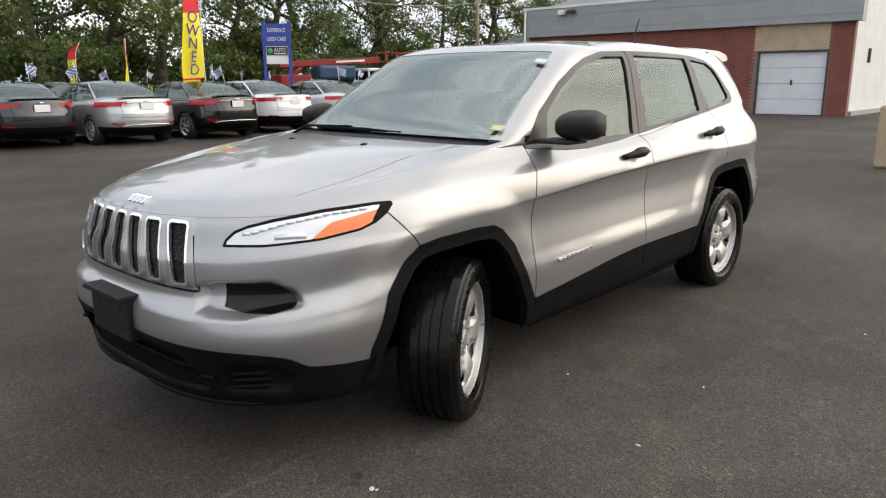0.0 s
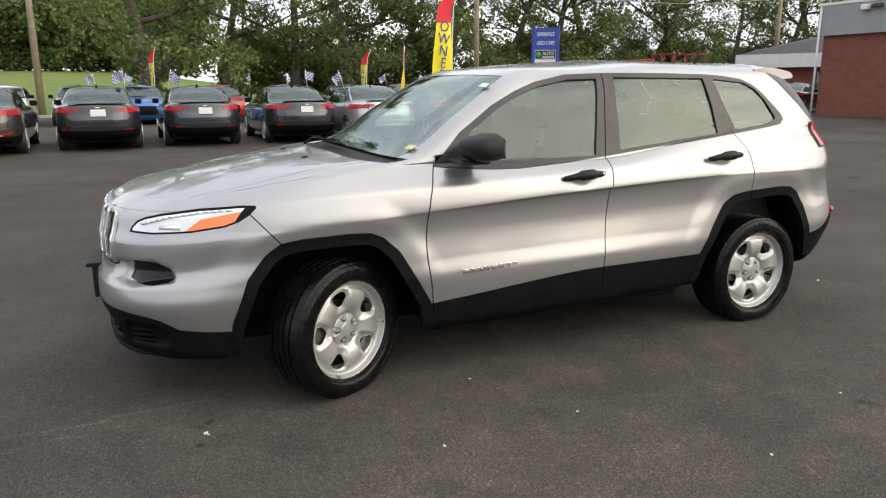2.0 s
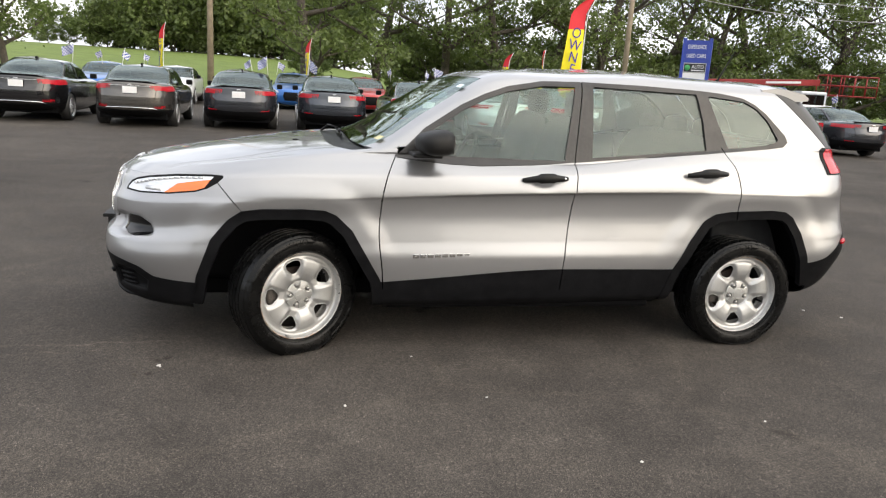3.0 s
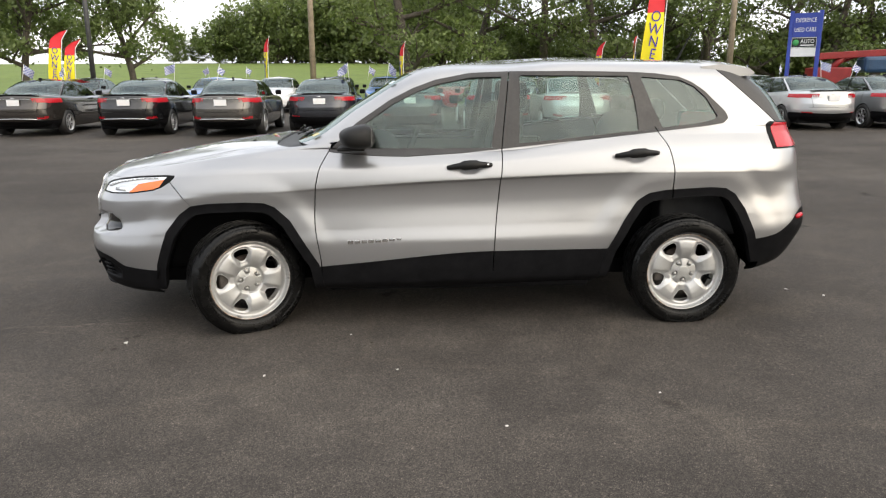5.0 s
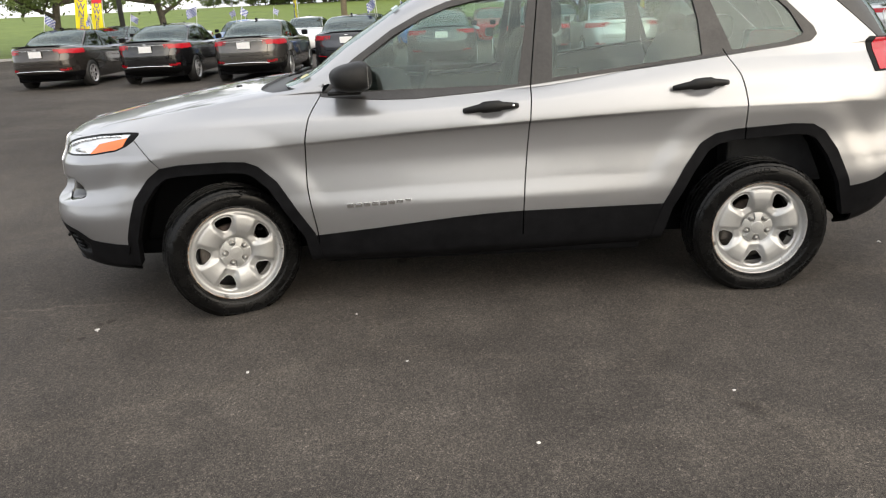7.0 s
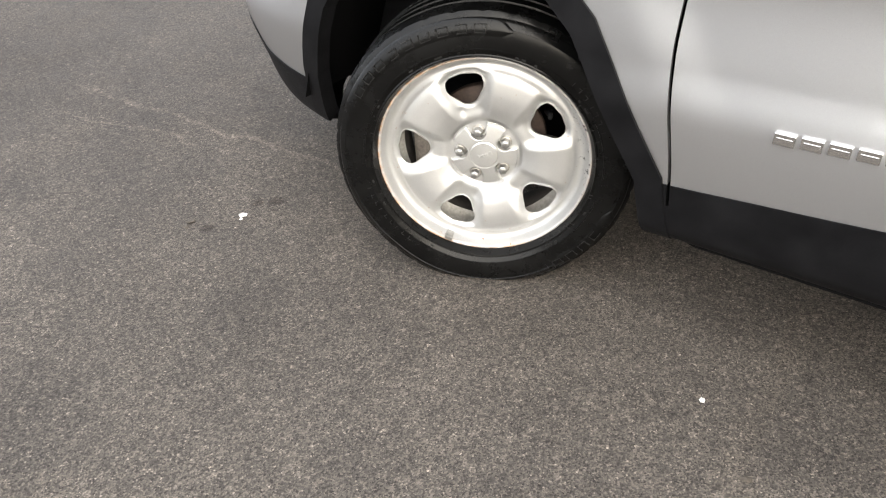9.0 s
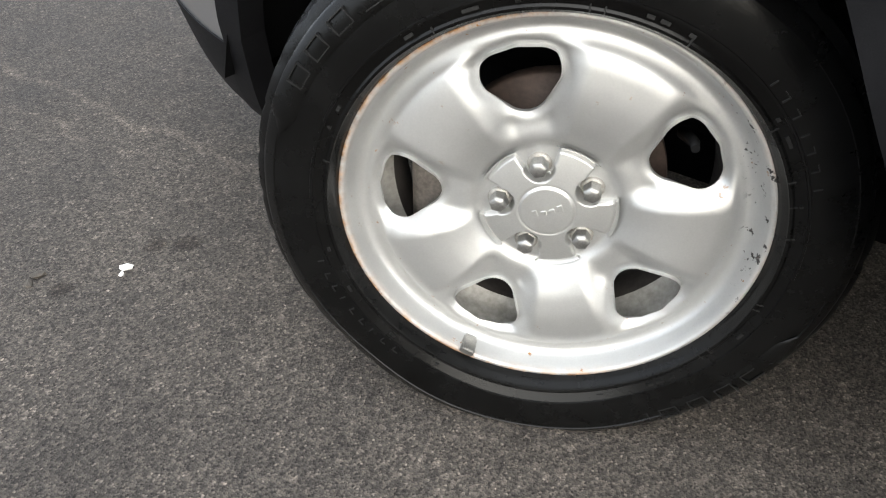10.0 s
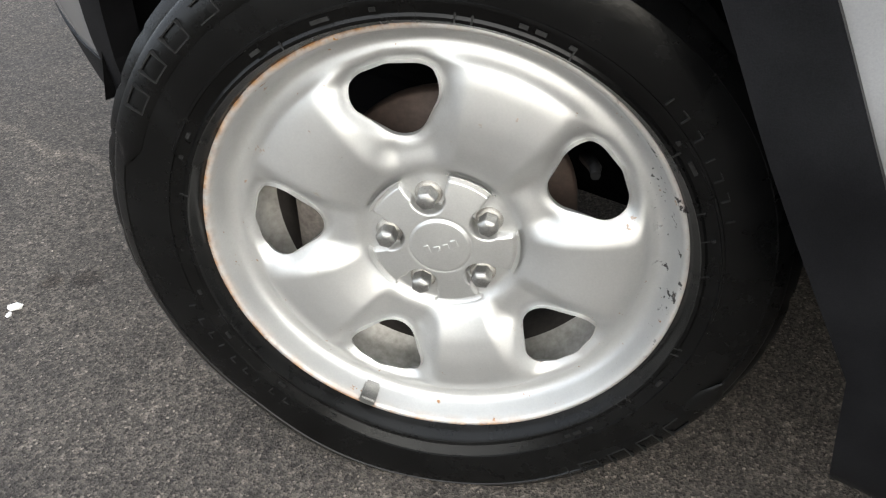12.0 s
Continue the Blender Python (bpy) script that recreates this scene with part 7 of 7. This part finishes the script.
def brick_office():
    b = tagged(new("brick_office"), "low brick building with pale eaves and dark shingle roof", "building")
    b.matrix_world = Matrix.Translation((37.6, 24.8, 0)) @ pose(0, 0, 0, 0, 0, 20)
    w = part("wall", box((0, -7, 0), (10, 6, 2.5)), BRICK, b, "red brick wall")
    part("eaves_board", box((-0.6, -7.6, 2.3), (10.6, 6.6, 3.1), 0.02), WHITE_WALL, b, "pale eaves board")
    bm = bmesh.new()
    vs = [bm.verts.new(p) for p in ((-0.6, -7.6, 3.1), (10.6, -7.6, 3.1), (10.6, 6.6, 3.1), (-0.6, 6.6, 3.1), (4, -2, 5.0), (6, 1, 5.0))]
    for f in ((0, 1, 4), (1, 2, 5, 4), (2, 3, 5), (3, 0, 4, 5)):
        bm.faces.new([vs[i] for i in f])
    part("roof", bm, ROOF_DARK, b, "dark shingle roof")
    for y in (-5, -2.2, 0.6):
        win = part("window", box((-0.04, y, 0.9), (0.02, y + 1.4, 2.1), 0.01), STEEL_DARK, b, "dark framed window")
        part("pane", box((-0.05, y + 0.08, 0.98), (-0.042, y + 1.32, 2.02)), FAR_GLASS, win)


brick_office()


def road_sign(x, y):
    thing = tagged(new("road_sign"), "yellow diamond road sign on a steel post", "road sign")
    yel = principled("sign_yellow", (0.80, 0.42, 0.02), 0.5)
    part("post", tube([(0, 0, -0.1), (0, 0, 2.3)], 0.035, 8), STEEL_DARK, thing)
    part("plate", box((-0.38, -0.06, -0.38), (0.38, -0.04, 0.38), 0.0, Matrix.Translation((0, 0, 2.1)) @ pose(0, 0, 0, 0, 45, 0)), yel, thing, "yellow diamond plate")
    part("plate", box((-0.25, -0.06, 1.05), (0.25, -0.04, 1.42)), yel, thing, "yellow supplementary plate")
    part("mark", box((-0.05, -0.068, 1.9), (0.05, -0.061, 2.3)), BLACK_PANEL, thing, "black mark")
    thing.matrix_world = Matrix.Translation((x, y, 0)) @ pose(0, 0, 0, 0, 0, -45)


road_sign(38.5, 34.0)


# ---- boom truck ----
def boom_truck():
    t = tagged(new("boom_truck"), "boom lift truck with red boom and white cab", "truck")
    red = varied("faded_red_paint", (0.20, 0.012, 0.013), (0.30, 0.022, 0.02), 2, 0.45, 0, 0.1, 0.003)
    white = PAINTS["white"]
    blue = varied("dark_blue_paint", (0.02, 0.05, 0.10), (0.03, 0.08, 0.16), 2, 0.4)
    part("chassis", box((-3.2, -1.0, 0.55), (4.2, 1.0, 0.85), 0.03), STEEL_DARK, t)
    bm = box((2.2, -1.0, 0.8), (3.9, 1.0, 1.45), 0.08)
    add_box(bm, (2.2, -0.95, 1.95), (3.5, 0.95, 2.12), None, 0.06)
    for x, y in ((2.25, -0.92), (2.25, 0.84), (3.42, -0.92), (3.42, 0.84)):
        add_box(bm, (x, y, 1.4), (x + 0.08, y + 0.08, 2.0))
    part("cab", bm, white, t, "white cab")
    part("windscreen", box((3.46, -0.84, 1.45), (3.48, 0.84, 1.95)), FAR_GLASS, t)
    for y in (-0.93, 0.91):
        part("side_window", box((2.35, y, 1.45), (3.4, y + 0.02, 1.95)), FAR_GLASS, t)
    part("turret", box((-2.9, -0.8, 0.85), (-1.2, 0.8, 1.75), 0.05), red, t, "red turret")
    bm = tube([(-2.0, 0, 1.6), (-1.3, 0, 2.35)], 0.16, 8)
    add_tube(bm, [(-2.5, 0.25, 1.6), (-0.3, 0.25, 2.45)], 0.07, 8)
    part("lift_arm", bm, red, t, "red lift arm")
    part("boom", box((-2.7, -0.2, -0.16), (3.4, 0.2, 0.16), 0.03, Matrix.Translation((0, 0, 2.42)) @ pose(0, 0, 0, 0, -3, 0)), red, t, "long red boom")
    part("boom_writing", box((0.6, -0.212, -0.05), (2.4, -0.201, 0.06), 0, Matrix.Translation((0, 0, 2.42)) @ pose(0, 0, 0, 0, -3, 0)), WHITE, t, "pale writing")
    part("engine_cover", box((-0.6, -0.7, 1.5), (1.6, 0.7, 2.25), 0.15), blue, t, "dark blue rounded cover")
    bm = bmesh.new()
    for z in (2.0, 2.5, 3.0):
        for a, b in (((3.6, -0.5), (6.2, -0.5)), ((6.2, -0.5), (6.2, 0.6)), ((6.2, 0.6), (3.6, 0.6)), ((3.6, 0.6), (3.6, -0.5))):
            add_tube(bm, [(*a, z), (*b, z)], 0.035, 5)
    for x in (3.6, 4.3, 5.0, 5.6, 6.2):
        for y in (-0.5, 0.6):
            add_tube(bm, [(x, y, 2.0), (x, y, 3.0)], 0.03, 5)
    add_box(bm, (3.6, -0.5, 1.95), (6.2, 0.6, 2.02))
    part("work_basket", bm, red, t, "red railed work basket")
    for x in (-2.2, 3.0):
        for y in (-0.95, 0.95):
            part("wheel", lathe([(0.0, 0.1), (0.25, 0.1), (0.27, 0.14), (0.45, 0.14), (0.48, 0.1), (0.48, -0.1), (0.45, -0.14), (0.0, -0.14)], 24, Matrix.Translation((x, y, 0.48))), RUBBER, t, "", True, 30)
    t.matrix_world = Matrix.Translation((23.9, 30.2, 0)) @ pose(0, 0, 0, 0, 0, -14)


boom_truck()
tagged(part("bollard", box((10.95, -0.42, 0), (11.45, 0.02, 0.98), 0.04), TAN), "tan painted square concrete bollard", "bollard")


# ---- litter on the asphalt ----
STONE = varied("pale_chip", (0.45, 0.43, 0.40), (0.72, 0.70, 0.66), 90, 0.8)
DARK_STONE = varied("dark_chip", (0.03, 0.025, 0.02), (0.08, 0.065, 0.05), 90, 0.8)


def chip(x, y, size, material, seed):
    bm = bmesh.new()
    bmesh.ops.create_icosphere(bm, subdivisions=1, radius=size)
    r = random.Random(seed)
    for v in bm.verts:
        v.co *= r.uniform(0.6, 1.15)
        v.co.z = max(v.co.z * 0.5, -size * 0.15)
        v.co.x *= 1.4
    ob = part("stone_chip", bm, material)
    ob.matrix_world = Matrix.Translation((x, y, size * 0.15)) @ pose(0, 0, 0, 0, 0, r.uniform(0, 180))
    return tagged(ob, "small pale chip of stone lying on the asphalt" if material == STONE else "dark bit of bark lying on the asphalt", "stone", "chips on the asphalt")


for i, (x, y, size, mat) in enumerate(((-0.70, -1.035, 0.011, STONE), (-0.69, -1.05, 0.006, STONE), (-0.80, -1.14, 0.012, DARK_STONE), (-0.79, -1.16, 0.010, DARK_STONE), (0.905, -1.531, 0.007, STONE), (0.208, -1.571, 0.008, STONE), (0.45, -1.9, 0.006, DARK_STONE), (0.62, -0.98, 0.008, STONE), (0.75, -1.12, 0.010, DARK_STONE), (3.713, -0.231, 0.012, STONE), (3.9, -0.4, 0.01, STONE), (1.4, -2.2, 0.008, STONE), (2.2, -1.9, 0.007, STONE))):
    chip(x, y, size, mat, i)
